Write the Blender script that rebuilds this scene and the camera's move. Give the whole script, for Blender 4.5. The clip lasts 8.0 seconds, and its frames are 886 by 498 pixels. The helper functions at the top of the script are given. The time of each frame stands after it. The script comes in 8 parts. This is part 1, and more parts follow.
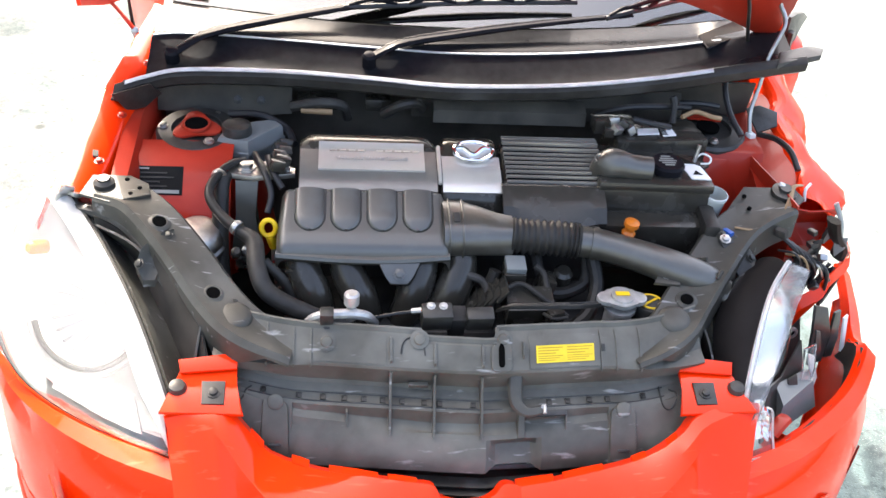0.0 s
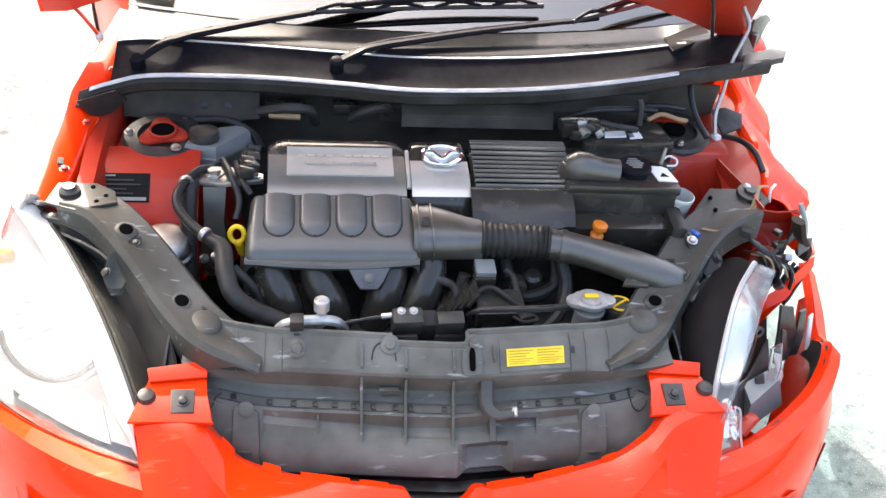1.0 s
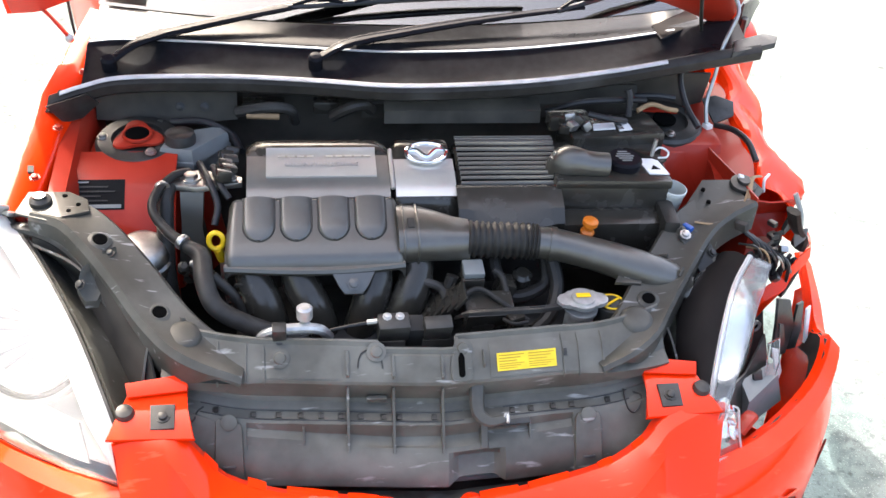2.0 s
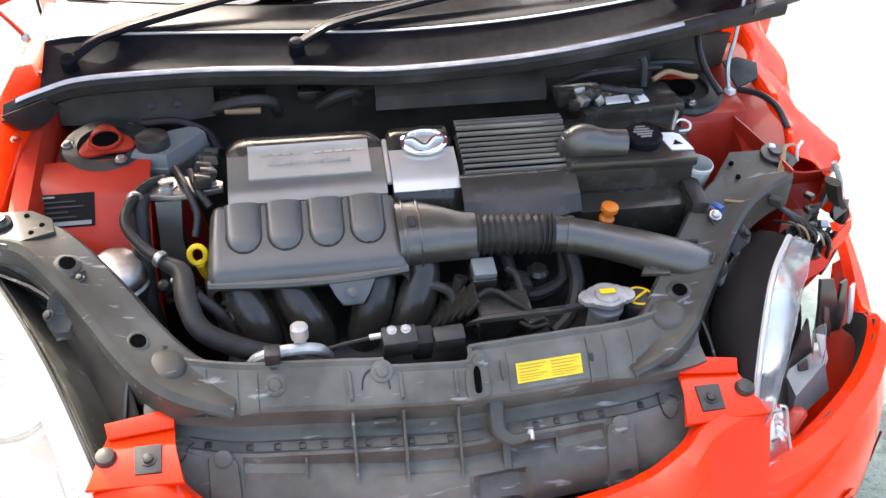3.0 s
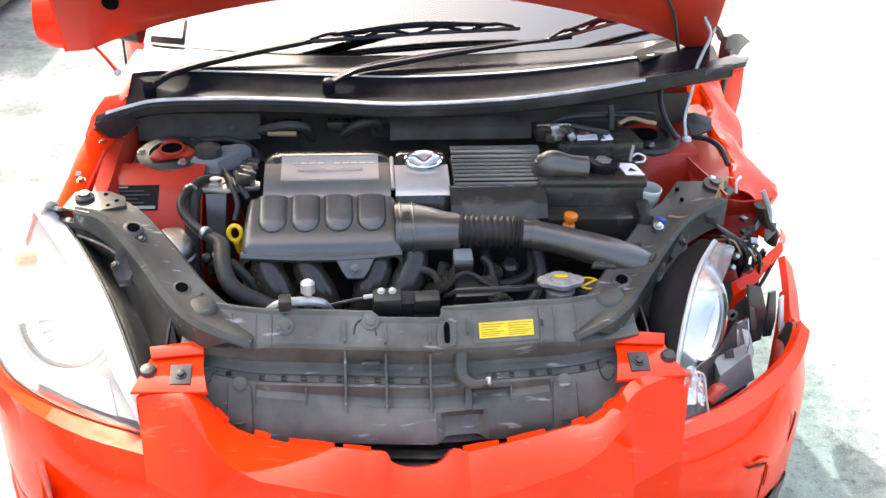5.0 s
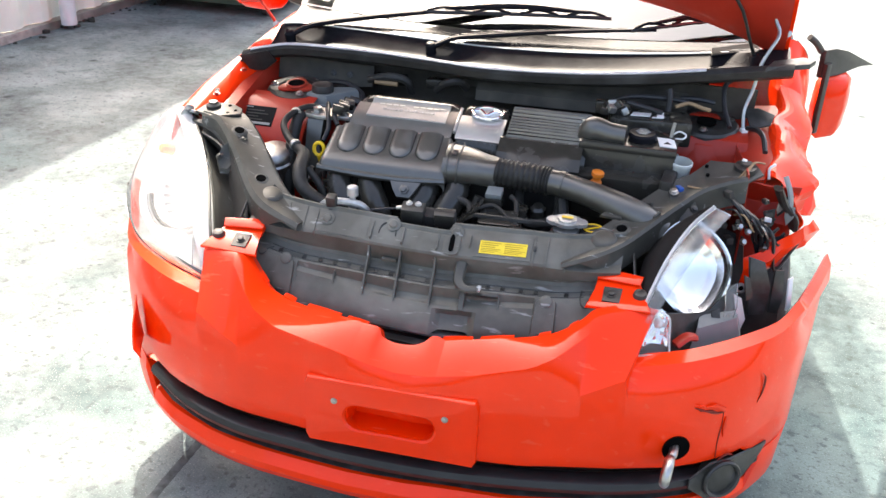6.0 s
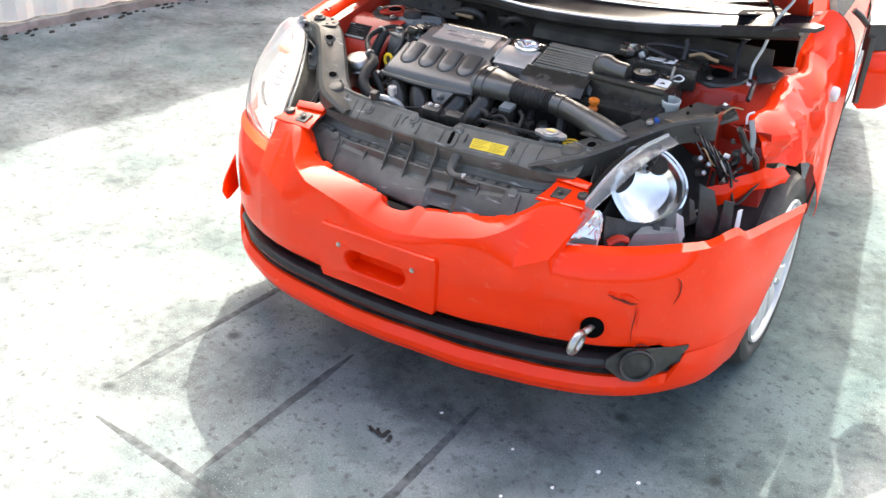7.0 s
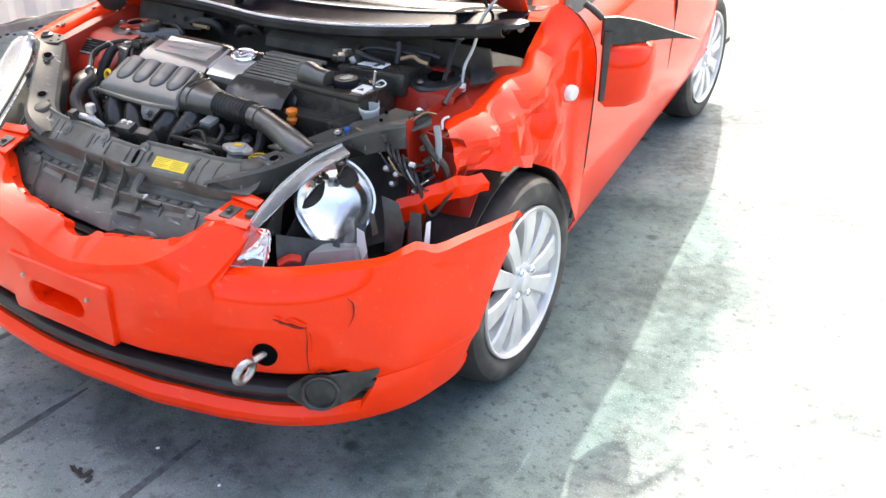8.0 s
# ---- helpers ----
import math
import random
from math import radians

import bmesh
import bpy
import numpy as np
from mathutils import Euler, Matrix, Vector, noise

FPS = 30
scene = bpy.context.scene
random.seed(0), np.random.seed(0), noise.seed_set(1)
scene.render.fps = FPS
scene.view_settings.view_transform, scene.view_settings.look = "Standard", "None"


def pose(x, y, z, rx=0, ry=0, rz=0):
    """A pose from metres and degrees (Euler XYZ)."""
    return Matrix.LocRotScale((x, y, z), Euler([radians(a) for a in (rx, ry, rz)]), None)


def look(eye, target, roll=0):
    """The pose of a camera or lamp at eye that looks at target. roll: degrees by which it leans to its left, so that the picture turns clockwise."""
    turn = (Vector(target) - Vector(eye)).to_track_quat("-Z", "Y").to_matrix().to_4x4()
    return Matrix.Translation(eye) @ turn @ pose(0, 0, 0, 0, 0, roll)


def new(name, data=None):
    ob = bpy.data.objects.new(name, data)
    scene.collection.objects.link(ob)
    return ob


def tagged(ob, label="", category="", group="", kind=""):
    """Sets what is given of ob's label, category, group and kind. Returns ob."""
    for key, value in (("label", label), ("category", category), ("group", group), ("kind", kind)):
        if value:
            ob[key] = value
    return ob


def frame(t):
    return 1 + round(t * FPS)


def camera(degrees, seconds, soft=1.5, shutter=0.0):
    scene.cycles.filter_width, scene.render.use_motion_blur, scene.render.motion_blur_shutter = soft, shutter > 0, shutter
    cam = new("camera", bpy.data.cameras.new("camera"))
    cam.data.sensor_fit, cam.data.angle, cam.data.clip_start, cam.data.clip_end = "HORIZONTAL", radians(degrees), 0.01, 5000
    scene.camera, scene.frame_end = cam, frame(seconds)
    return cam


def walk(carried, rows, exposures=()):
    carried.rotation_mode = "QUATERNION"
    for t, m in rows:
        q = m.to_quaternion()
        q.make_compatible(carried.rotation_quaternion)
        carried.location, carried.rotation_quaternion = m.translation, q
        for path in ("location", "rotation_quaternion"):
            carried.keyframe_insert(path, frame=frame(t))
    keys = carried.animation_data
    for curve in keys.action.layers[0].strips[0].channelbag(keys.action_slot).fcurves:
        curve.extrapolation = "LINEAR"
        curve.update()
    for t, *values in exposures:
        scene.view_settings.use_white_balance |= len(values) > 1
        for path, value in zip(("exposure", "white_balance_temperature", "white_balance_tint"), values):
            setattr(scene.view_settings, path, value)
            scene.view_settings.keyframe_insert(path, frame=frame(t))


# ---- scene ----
cam = camera(49.6, 8.0)
PATH = [
    (0, (-0.211, -0.92, 1.703), (0.013, 0.726, 0.59), 5.2),
    (0.5, (-0.208, -0.921, 1.707), (0.044, 0.723, 0.596), 5.4),
    (1, (-0.209, -0.919, 1.71), (0.075, 0.722, 0.603), 5.7),
    (2.5, (-0.176, -0.786, 1.687), (0.117, 0.818, 0.529), 3.2),
    (3, (-0.164, -0.709, 1.655), (0.118, 0.877, 0.47), 1.0),
    (3.5, (-0.153, -0.71, 1.622), (0.148, 0.892, 0.463), 0.0),
    (4, (-0.157, -0.822, 1.615), (0.198, 0.93, 0.717), 1.8),
    (4.5, (-0.201, -0.961, 1.631), (0.17, 0.751, 0.667), 2.4),
    (4.7, (-0.185, -1.031, 1.642), (0.137, 0.689, 0.673), 2.3),
    (5.8, (0.318, -1.393, 1.622), (0.023, 0.365, 0.715), 1.7),
    (5.9, (0.36, -1.426, 1.597), (0.023, 0.325, 0.692), 2.4),
    (6, (0.419, -1.493, 1.583), (0.033, 0.255, 0.692), 2.3),
    (6.5, (0.794, -1.667, 1.611), (0.126, -0.03, 0.676), 2.2),
    (7, (1.224, -1.725, 1.617), (0.317, -0.213, 0.674), 3.0),
    (7.5, (1.595, -1.475, 1.6), (0.61, 0.014, 0.697), 2.2),
    (8, (1.799, -1.192, 1.589), (0.869, 0.316, 0.662), 0.4),
]
walk(cam, [(t, look(eye, target, roll)) for t, eye, target, roll in PATH], exposures=[(0, 2.86, 6850, 8), (4.7, 2.86, 6850, 8), (5.8, 2.58, 6850, 8), (7, 2.58, 6850, 8), (8, 2.7, 6850, 8)])

# ---- light ----
SUN_WAY = Vector((0.345, -0.82, -1.0))
world = bpy.data.worlds.new("sky")
scene.world = world
world.use_nodes = True
wn = world.node_tree.nodes
sky = wn.new("ShaderNodeTexSky")
sky.sky_type, sky.sun_disc = "NISHITA", False
sky.air_density, sky.dust_density, sky.ozone_density = 0.7, 8.0, 1.0
sky.sun_elevation, sky.sun_rotation = radians(48.3), radians(-22.8)
world.node_tree.links.new(sky.outputs[0], wn["Background"].inputs[0])
wn["Background"].inputs[1].default_value = 0.15
sun = new("sun", bpy.data.lights.new("sun", "SUN"))
sun.data.energy, sun.data.angle, sun.data.color = 1.75, radians(0.6), (1.0, 0.955, 0.885)
sun.matrix_world = look((0, 0, 10), Vector((0, 0, 10)) + SUN_WAY)


# ---- materials ----
def material(name, colour, rough=0.5, metal=0.0, coat=0.0, vary=0.15, scale=20.0, bump=0.0, bump_scale=80.0,
             dust=None, dust_at=0.55, dust_scale=6.0, scuff=None, spec=0.5, trans=0.0, ior=1.45, alpha=1.0):
    """Principled surface with two scales of variation: fine grain and broad blotches, and dust patches if asked."""
    m = bpy.data.materials.new(name)
    m.use_nodes = True
    nt = m.node_tree
    n, l = nt.nodes, nt.links
    b = n["Principled BSDF"]
    co = n.new("ShaderNodeTexCoord")

    def tex(s, detail):
        t = n.new("ShaderNodeTexNoise")
        t.inputs["Scale"].default_value, t.inputs["Detail"].default_value = s, detail
        l.new(co.outputs["Object"], t.inputs["Vector"])
        return t.outputs["Fac"]

    def mix(kind, fac, a, c):
        x = n.new("ShaderNodeMix")
        x.data_type, x.blend_type = "RGBA", kind
        for sock, v in zip((x.inputs[0], x.inputs[6], x.inputs[7]), (fac, a, c)):
            if hasattr(v, "is_linked"):
                l.new(v, sock)
            else:
                sock.default_value = v
        return x.outputs[2]

    def ramp(fac, p0, p1, c0=(0, 0, 0, 1), c1=(1, 1, 1, 1)):
        r = n.new("ShaderNodeValToRGB")
        e = r.color_ramp.elements
        e[0].position, e[1].position, e[0].color, e[1].color = p0, p1, c0, c1
        l.new(fac, r.inputs[0])
        return r.outputs[0]

    fine, broad = tex(scale, 5), tex(scale * 0.17, 3)
    lo, hi = 1 - vary, 1 + vary
    col = mix("MULTIPLY", 1.0, (*colour, 1), ramp(fine, 0.3, 0.7, (lo, lo, lo, 1), (hi, hi, hi, 1)))
    col = mix("MULTIPLY", 1.0, col, ramp(broad, 0.35, 0.65, (lo, lo, lo, 1), (1, 1, 1, 1)))
    if dust:
        mask = ramp(tex(dust_scale, 8), dust_at - 0.1, dust_at + 0.25)
        col = mix("MIX", mask, col, (*dust, 1))
        rr = n.new("ShaderNodeMapRange")
        l.new(mask, rr.inputs[0])
        rr.inputs[3].default_value, rr.inputs[4].default_value = rough, min(1, rough + 0.35)
        l.new(rr.outputs[0], b.inputs["Roughness"])
    else:
        rr = n.new("ShaderNodeMapRange")
        l.new(broad, rr.inputs[0])
        rr.inputs[1].default_value, rr.inputs[2].default_value = 0.3, 0.7
        rr.inputs[3].default_value, rr.inputs[4].default_value = rough * 0.8, min(1, rough * 1.2)
        l.new(rr.outputs[0], b.inputs["Roughness"])
    if scuff:
        mp = n.new("ShaderNodeMapping")
        mp.inputs["Scale"].default_value, mp.inputs["Rotation"].default_value = (9, 70, 30), (0.3, 0.2, 0.9)
        l.new(co.outputs["Object"], mp.inputs["Vector"])
        t = n.new("ShaderNodeTexNoise")
        t.inputs["Scale"].default_value, t.inputs["Detail"].default_value = 1.6, 4
        l.new(mp.outputs[0], t.inputs["Vector"])
        col = mix("MIX", ramp(t.outputs["Fac"], 0.64, 0.72, (0, 0, 0, 1), (0.65, 0.65, 0.65, 1)), col, (*scuff, 1))
    l.new(col, b.inputs["Base Color"])
    for key, v in (("Metallic", metal), ("Coat Weight", coat), ("Transmission Weight", trans), ("IOR", ior), ("Alpha", alpha), ("Specular IOR Level", spec)):
        b.inputs[key].default_value = v
    b.inputs["Coat Roughness"].default_value = 0.06
    if bump:
        bp = n.new("ShaderNodeBump")
        bp.inputs["Strength"].default_value, bp.inputs["Distance"].default_value = bump, 0.002
        l.new(tex(bump_scale, 6), bp.inputs["Height"])
        l.new(bp.outputs[0], b.inputs["Normal"])
    return m


RED = material("red_paint", (0.86, 0.032, 0.002), 0.45, coat=0.55, vary=0.04, scale=9, dust=(0.78, 0.07, 0.025), dust_at=0.76, dust_scale=5, spec=0.05)
BUMPER_RED = material("bumper_paint", (0.90, 0.034, 0.002), 0.45, coat=0.5, vary=0.05, scale=7, dust=(0.84, 0.075, 0.03), dust_at=0.7, dust_scale=4, scuff=(0.88, 0.085, 0.035), spec=0.05)
# Darker, duller red for the inner panels
RED_IN = material("inner_red", (0.40, 0.028, 0.013), 0.38, coat=0.2, vary=0.1, scale=12, dust=(0.42, 0.07, 0.04), dust_at=0.68, spec=0.25)
BLACK = material("black_plastic", (0.031, 0.030, 0.027), 0.34, vary=0.2, scale=90, bump=0.1, bump_scale=400, dust=(0.065, 0.065, 0.064), dust_at=0.58, dust_scale=30)
PANEL = material("dusty_panel", (0.084, 0.081, 0.068), 0.46, vary=0.1, scale=50, bump=0.05, bump_scale=400, dust=(0.18, 0.178, 0.16), dust_at=0.54, dust_scale=9, scuff=(0.36, 0.36, 0.35), spec=0.4, ior=1.5)
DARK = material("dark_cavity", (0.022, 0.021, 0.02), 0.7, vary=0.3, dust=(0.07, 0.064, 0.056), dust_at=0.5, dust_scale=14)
ENGINE = material("engine_plastic", (0.035, 0.032, 0.026), 0.2, ior=1.5, vary=0.08, scale=60, dust=(0.065, 0.062, 0.055), dust_at=0.62, dust_scale=18, bump=0.04, bump_scale=500)
LID = material("intake_plastic", (0.052, 0.048, 0.038), 0.31, vary=0.04, spec=1.0, ior=1.55, scale=140, dust=(0.085, 0.086, 0.078), dust_at=0.62, dust_scale=25, bump=0.05, bump_scale=500)
GLOSS = material("gloss_black", (0.012, 0.012, 0.015), 0.15, vary=0.15, ior=1.12)
HAZE = material("hazed_plastic", (0.94, 0.94, 0.93), 0.35, vary=0.08, trans=0.7, ior=1.3, scale=18)
REFLECT = material("reflector_silver", (0.93, 0.93, 0.91), 0.2, metal=1.0, vary=0.04, scale=25)
HOUSE = material("mid_grey", (0.30, 0.30, 0.29), 0.35, vary=0.1)
RUBBER = material("rubber", (0.030, 0.028, 0.025), 0.42, ior=1.35, vary=0.25, scale=50, dust=(0.08, 0.078, 0.074), dust_at=0.58, dust_scale=8, bump=0.2, bump_scale=200)
TYRE = material("tyre_rubber", (0.035, 0.034, 0.032), 0.6, vary=0.2, scale=60, dust=(0.16, 0.145, 0.125), dust_at=0.6, dust_scale=9, bump=0.25, bump_scale=300)
METAL = material("bare_metal", (0.46, 0.46, 0.45), 0.33, metal=0.9, vary=0.15, scale=40, dust=(0.3, 0.29, 0.27), dust_at=0.6)
ALU = material("cast_aluminium", (0.5, 0.5, 0.49), 0.4, metal=0.6, vary=0.2, scale=60, bump=0.2, bump_scale=300)
ALLOY = material("silver_alloy", (0.68, 0.67, 0.65), 0.4, metal=0.35, vary=0.06, coat=0.15, dust=(0.35, 0.34, 0.32), dust_at=0.68)
ARM = material("arm_plastic", (0.052, 0.050, 0.042), 0.46, spec=0.4, ior=1.5, vary=0.08, scale=50, bump=0.05, bump_scale=400, dust=(0.12, 0.118, 0.105), dust_at=0.58, dust_scale=10, scuff=(0.36, 0.36, 0.36))
# Near-black that paints the shade of holes and gaps onto flat faces
RECESS_SHADE = material("recess_shade", (0.004, 0.004, 0.004), 0.9, ior=1.05)
STEEL = material("forged_steel", (0.48, 0.47, 0.45), 0.36, metal=1.0, vary=0.2, scale=60)
CHROME = material("chrome", (0.85, 0.86, 0.88), 0.06, metal=1.0, vary=0.04)
DULL_SILVER = material("dull_silver", (0.27, 0.255, 0.23), 0.22, metal=0.5, vary=0.08)
SILVER = material("silver_print", (0.66, 0.64, 0.59), 0.22, metal=0.5, vary=0.06)
LENS = material("hazy_lens", (0.97, 0.97, 0.97), 0.05, vary=0.02, trans=0.95, ior=1.35, scale=12)
CLEAR = material("clear_plastic", (0.95, 0.96, 0.97), 0.05, vary=0.02, trans=0.95, ior=1.25)
COWL = material("cowl_plastic", (0.016, 0.016, 0.018), 0.22, vary=0.2, scale=60, ior=1.2)
GLASS = material("tinted_glass", (0.82, 0.89, 0.88), 0.0, vary=0.01, trans=1.0, ior=1.33)
WHITE = material("white_plastic", (0.74, 0.75, 0.74), 0.4, vary=0.06, dust=(0.5, 0.48, 0.44), dust_at=0.62)
CUP = material("milky_plastic", (0.66, 0.69, 0.65), 0.35, vary=0.08, trans=0.15)
GREYP = material("grey_plastic", (0.27, 0.285, 0.28), 0.35, vary=0.1, trans=0.2)
YELLOW = material("yellow_plastic", (0.85, 0.55, 0.02), 0.35, vary=0.08)
STICKER = material("yellow_sticker", (0.82, 0.6, 0.03), 0.5, vary=0.08, scale=60)
ORANGE = material("orange_plastic", (0.75, 0.2, 0.02), 0.35, vary=0.1)
PAPER = material("paper", (0.85, 0.85, 0.83), 0.6, vary=0.03)
INK = material("ink", (0.014, 0.014, 0.014), 0.6, vary=0.1, ior=1.12)
TAN = material("tan_tape", (0.3, 0.2, 0.11), 0.6, vary=0.15)
WIRE = material("wire_insulation", (0.02, 0.02, 0.022), 0.4, vary=0.2)
AMBER = material("amber_lens", (0.8, 0.28, 0.03), 0.15, vary=0.05, trans=0.4)
SEAT = material("dash_plastic", (0.022, 0.020, 0.020), 0.6, ior=1.06, vary=0.15)


def screen_glass():
    """Thin clear glass: see-through, with a mirror sheen that grows at low angles."""
    m = bpy.data.materials.new("screen_glass")
    m.use_nodes = True
    n, l = m.node_tree.nodes, m.node_tree.links
    n.remove(n["Principled BSDF"])
    t, g, f, x = n.new("ShaderNodeBsdfTransparent"), n.new("ShaderNodeBsdfGlossy"), n.new("ShaderNodeFresnel"), n.new("ShaderNodeMixShader")
    t.inputs[0].default_value = (0.80, 0.90, 0.87, 1)
    g.inputs["Roughness"].default_value = 0.015
    f.inputs["IOR"].default_value = 1.7
    r = n.new("ShaderNodeMapRange")
    r.inputs[3].default_value = 0.13
    l.new(f.outputs[0], r.inputs[0])
    l.new(r.outputs[0], x.inputs[0])
    l.new(t.outputs[0], x.inputs[1])
    l.new(g.outputs[0], x.inputs[2])
    l.new(x.outputs[0], n["Material Output"].inputs["Surface"])
    return m


SCREEN = screen_glass()


# ---- mesh helpers ----
def V(*a):
    return Vector(a)


def smooth_line(pts, n):
    """A Catmull-Rom line through pts, n steps a span."""
    p = [Vector(q) for q in pts]
    p = [2 * p[0] - p[1]] + p + [2 * p[-1] - p[-2]]
    out = []
    for i in range(1, len(p) - 2):
        a, b, c, d = p[i - 1:i + 3]
        for k in range(n):
            t = k / n
            out.append(0.5 * (2 * b + (c - a) * t + (2 * a - 5 * b + 4 * c - d) * t * t + (3 * b - a - 3 * c + d) * t ** 3))
    return out + [p[-2]]


def box(bm, c, s, rot=(0, 0, 0), bevel=0.004):
    """A bevelled box of size s at c, turned by rot degrees."""
    m = pose(*c, *rot) @ Matrix.Diagonal((*s, 1))
    g = bmesh.ops.create_cube(bm, size=1, matrix=m)
    if bevel:
        es = {e for v in g["verts"] for e in v.link_edges}
        bmesh.ops.bevel(bm, geom=list(es), offset=min(bevel, min(s) * 0.45), segments=2, profile=0.6, affect="EDGES")


def lathe(bm, prof, at, axis=(0, 0, 1), n=20, cap=True):
    """A turned form: prof is (radius, height) along axis from at."""
    q = Vector(axis).normalized().to_track_quat("Z", "Y")
    rings = []
    for r, h in prof:
        rings.append([bm.verts.new(Vector(at) + q @ Vector((r * math.cos(2 * math.pi * k / n), r * math.sin(2 * math.pi * k / n), h))) for k in range(n)])
    for a, b in zip(rings, rings[1:]):
        for k in range(n):
            bm.faces.new((a[k], a[(k + 1) % n], b[(k + 1) % n], b[k]))
    if cap:
        bm.faces.new(list(reversed(rings[0])))
        bm.faces.new(rings[-1])


def tube(bm, pts, r, n=10, steps=5, ripple=None, flat=1.0):
    """A round tube along a smooth line; r is one radius or one a point; ripple(i) scales the rings."""
    line = smooth_line(pts, steps)
    rs = r if isinstance(r, (list, tuple)) else [r] * len(pts)
    rr = [q[0] for q in smooth_line([(x, 0, 0) for x in rs], steps)]
    rings, side = [], None
    for i, p in enumerate(line):
        d = (line[min(i + 1, len(line) - 1)] - line[max(i - 1, 0)]).normalized()
        if side is None:
            side = d.cross(V(0, 0, 1)) if abs(d.z) < 0.9 else d.cross(V(1, 0, 0))
        side = (side - d * side.dot(d)).normalized()
        up = side.cross(d)
        k = rr[i] * (ripple(i) if ripple else 1)
        rings.append([bm.verts.new(p + side * k * math.cos(2 * math.pi * j / n) + up * k * flat * math.sin(2 * math.pi * j / n)) for j in range(n)])
    for a, b in zip(rings, rings[1:]):
        for j in range(n):
            bm.faces.new((a[j], a[(j + 1) % n], b[(j + 1) % n], b[j]))
    bm.faces.new(list(reversed(rings[0])))
    bm.faces.new(rings[-1])


def loft(bm, rings):
    """A closed solid through rings of equal length."""
    vs = [[bm.verts.new(p) for p in r] for r in rings]
    n = len(vs[0])
    for a, b in zip(vs, vs[1:]):
        for k in range(n):
            bm.faces.new((a[k], a[(k + 1) % n], b[(k + 1) % n], b[k]))
    bm.faces.new(list(reversed(vs[0])))
    bm.faces.new(vs[-1])


def sheet(bm, grid, t=0.003):
    """A shell of thickness t through a grid of points; the back lies against the surface's normal."""
    g = [[Vector(p) for p in row] for row in grid]
    R, C = len(g), len(g[0])
    back = []
    for i in range(R):
        row = []
        for j in range(C):
            du = g[min(i + 1, R - 1)][j] - g[max(i - 1, 0)][j]
            dv = g[i][min(j + 1, C - 1)] - g[i][max(j - 1, 0)]
            nn = du.cross(dv)
            row.append(g[i][j] - (nn.normalized() * t if nn.length > 1e-9 else V(0, 0, t)))
        back.append(row)
    f = [[bm.verts.new(p) for p in r] for r in g]
    b = [[bm.verts.new(p) for p in r] for r in back]
    for i in range(R - 1):
        for j in range(C - 1):
            bm.faces.new((f[i][j], f[i + 1][j], f[i + 1][j + 1], f[i][j + 1]))
            bm.faces.new((b[i][j], b[i][j + 1], b[i + 1][j + 1], b[i + 1][j]))
    for i in range(R - 1):
        bm.faces.new((f[i][0], b[i][0], b[i + 1][0], f[i + 1][0]))
        bm.faces.new((f[i][-1], f[i + 1][-1], b[i + 1][-1], b[i][-1]))
    for j in range(C - 1):
        bm.faces.new((f[0][j], f[0][j + 1], b[0][j + 1], b[0][j]))
        bm.faces.new((f[-1][j], b[-1][j], b[-1][j + 1], f[-1][j + 1]))


def slab(bm, pts, t, up=(0, 0, 1), bevel=0.0):
    """A flat or bent plate: the outline pts, pushed by t along up."""
    u = Vector(up).normalized() * t
    a = [bm.verts.new(Vector(p)) for p in pts]
    b = [bm.verts.new(Vector(p) + u) for p in pts]
    n = len(a)
    fs = [bm.faces.new(list(reversed(a))), bm.faces.new(b)]
    for k in range(n):
        fs.append(bm.faces.new((a[k], a[(k + 1) % n], b[(k + 1) % n], b[k])))
    if bevel:
        bmesh.ops.bevel(bm, geom=list(fs[1].edges), offset=bevel, segments=2, profile=0.6, affect="EDGES")


def part(name, bm, mat, parent=None, label="", angle=35, flat=False):
    """Links a bmesh as one mesh object under its thing or part."""
    bmesh.ops.recalc_face_normals(bm, faces=bm.faces)
    me = bpy.data.meshes.new(name)
    bm.to_mesh(me)
    bm.free()
    if not flat:
        me.polygons.foreach_set("use_smooth", [True] * len(me.polygons))
        me.set_sharp_from_angle(angle=radians(angle))
    me.materials.append(mat)
    ob = new(name, me)
    ob.parent = parent
    if label:
        tagged(ob, label)
    return ob


def B():
    return bmesh.new()


def one(name, mat, parent, make, label="", angle=35):
    bm = B()
    make(bm)
    return part(name, bm, mat, parent, label, angle)


def bolt(parent, at, axis=(0, 0, 1), r=0.009, mat=None, name="bolt"):
    bm = B()
    lathe(bm, [(r * 1.5, 0), (r * 1.5, r * 0.25), (r, r * 0.3), (r, r * 0.9), (r * 0.8, r)], at, axis, 6 if r > 0.007 else 8)
    return part(name, bm, mat or STEEL, parent)


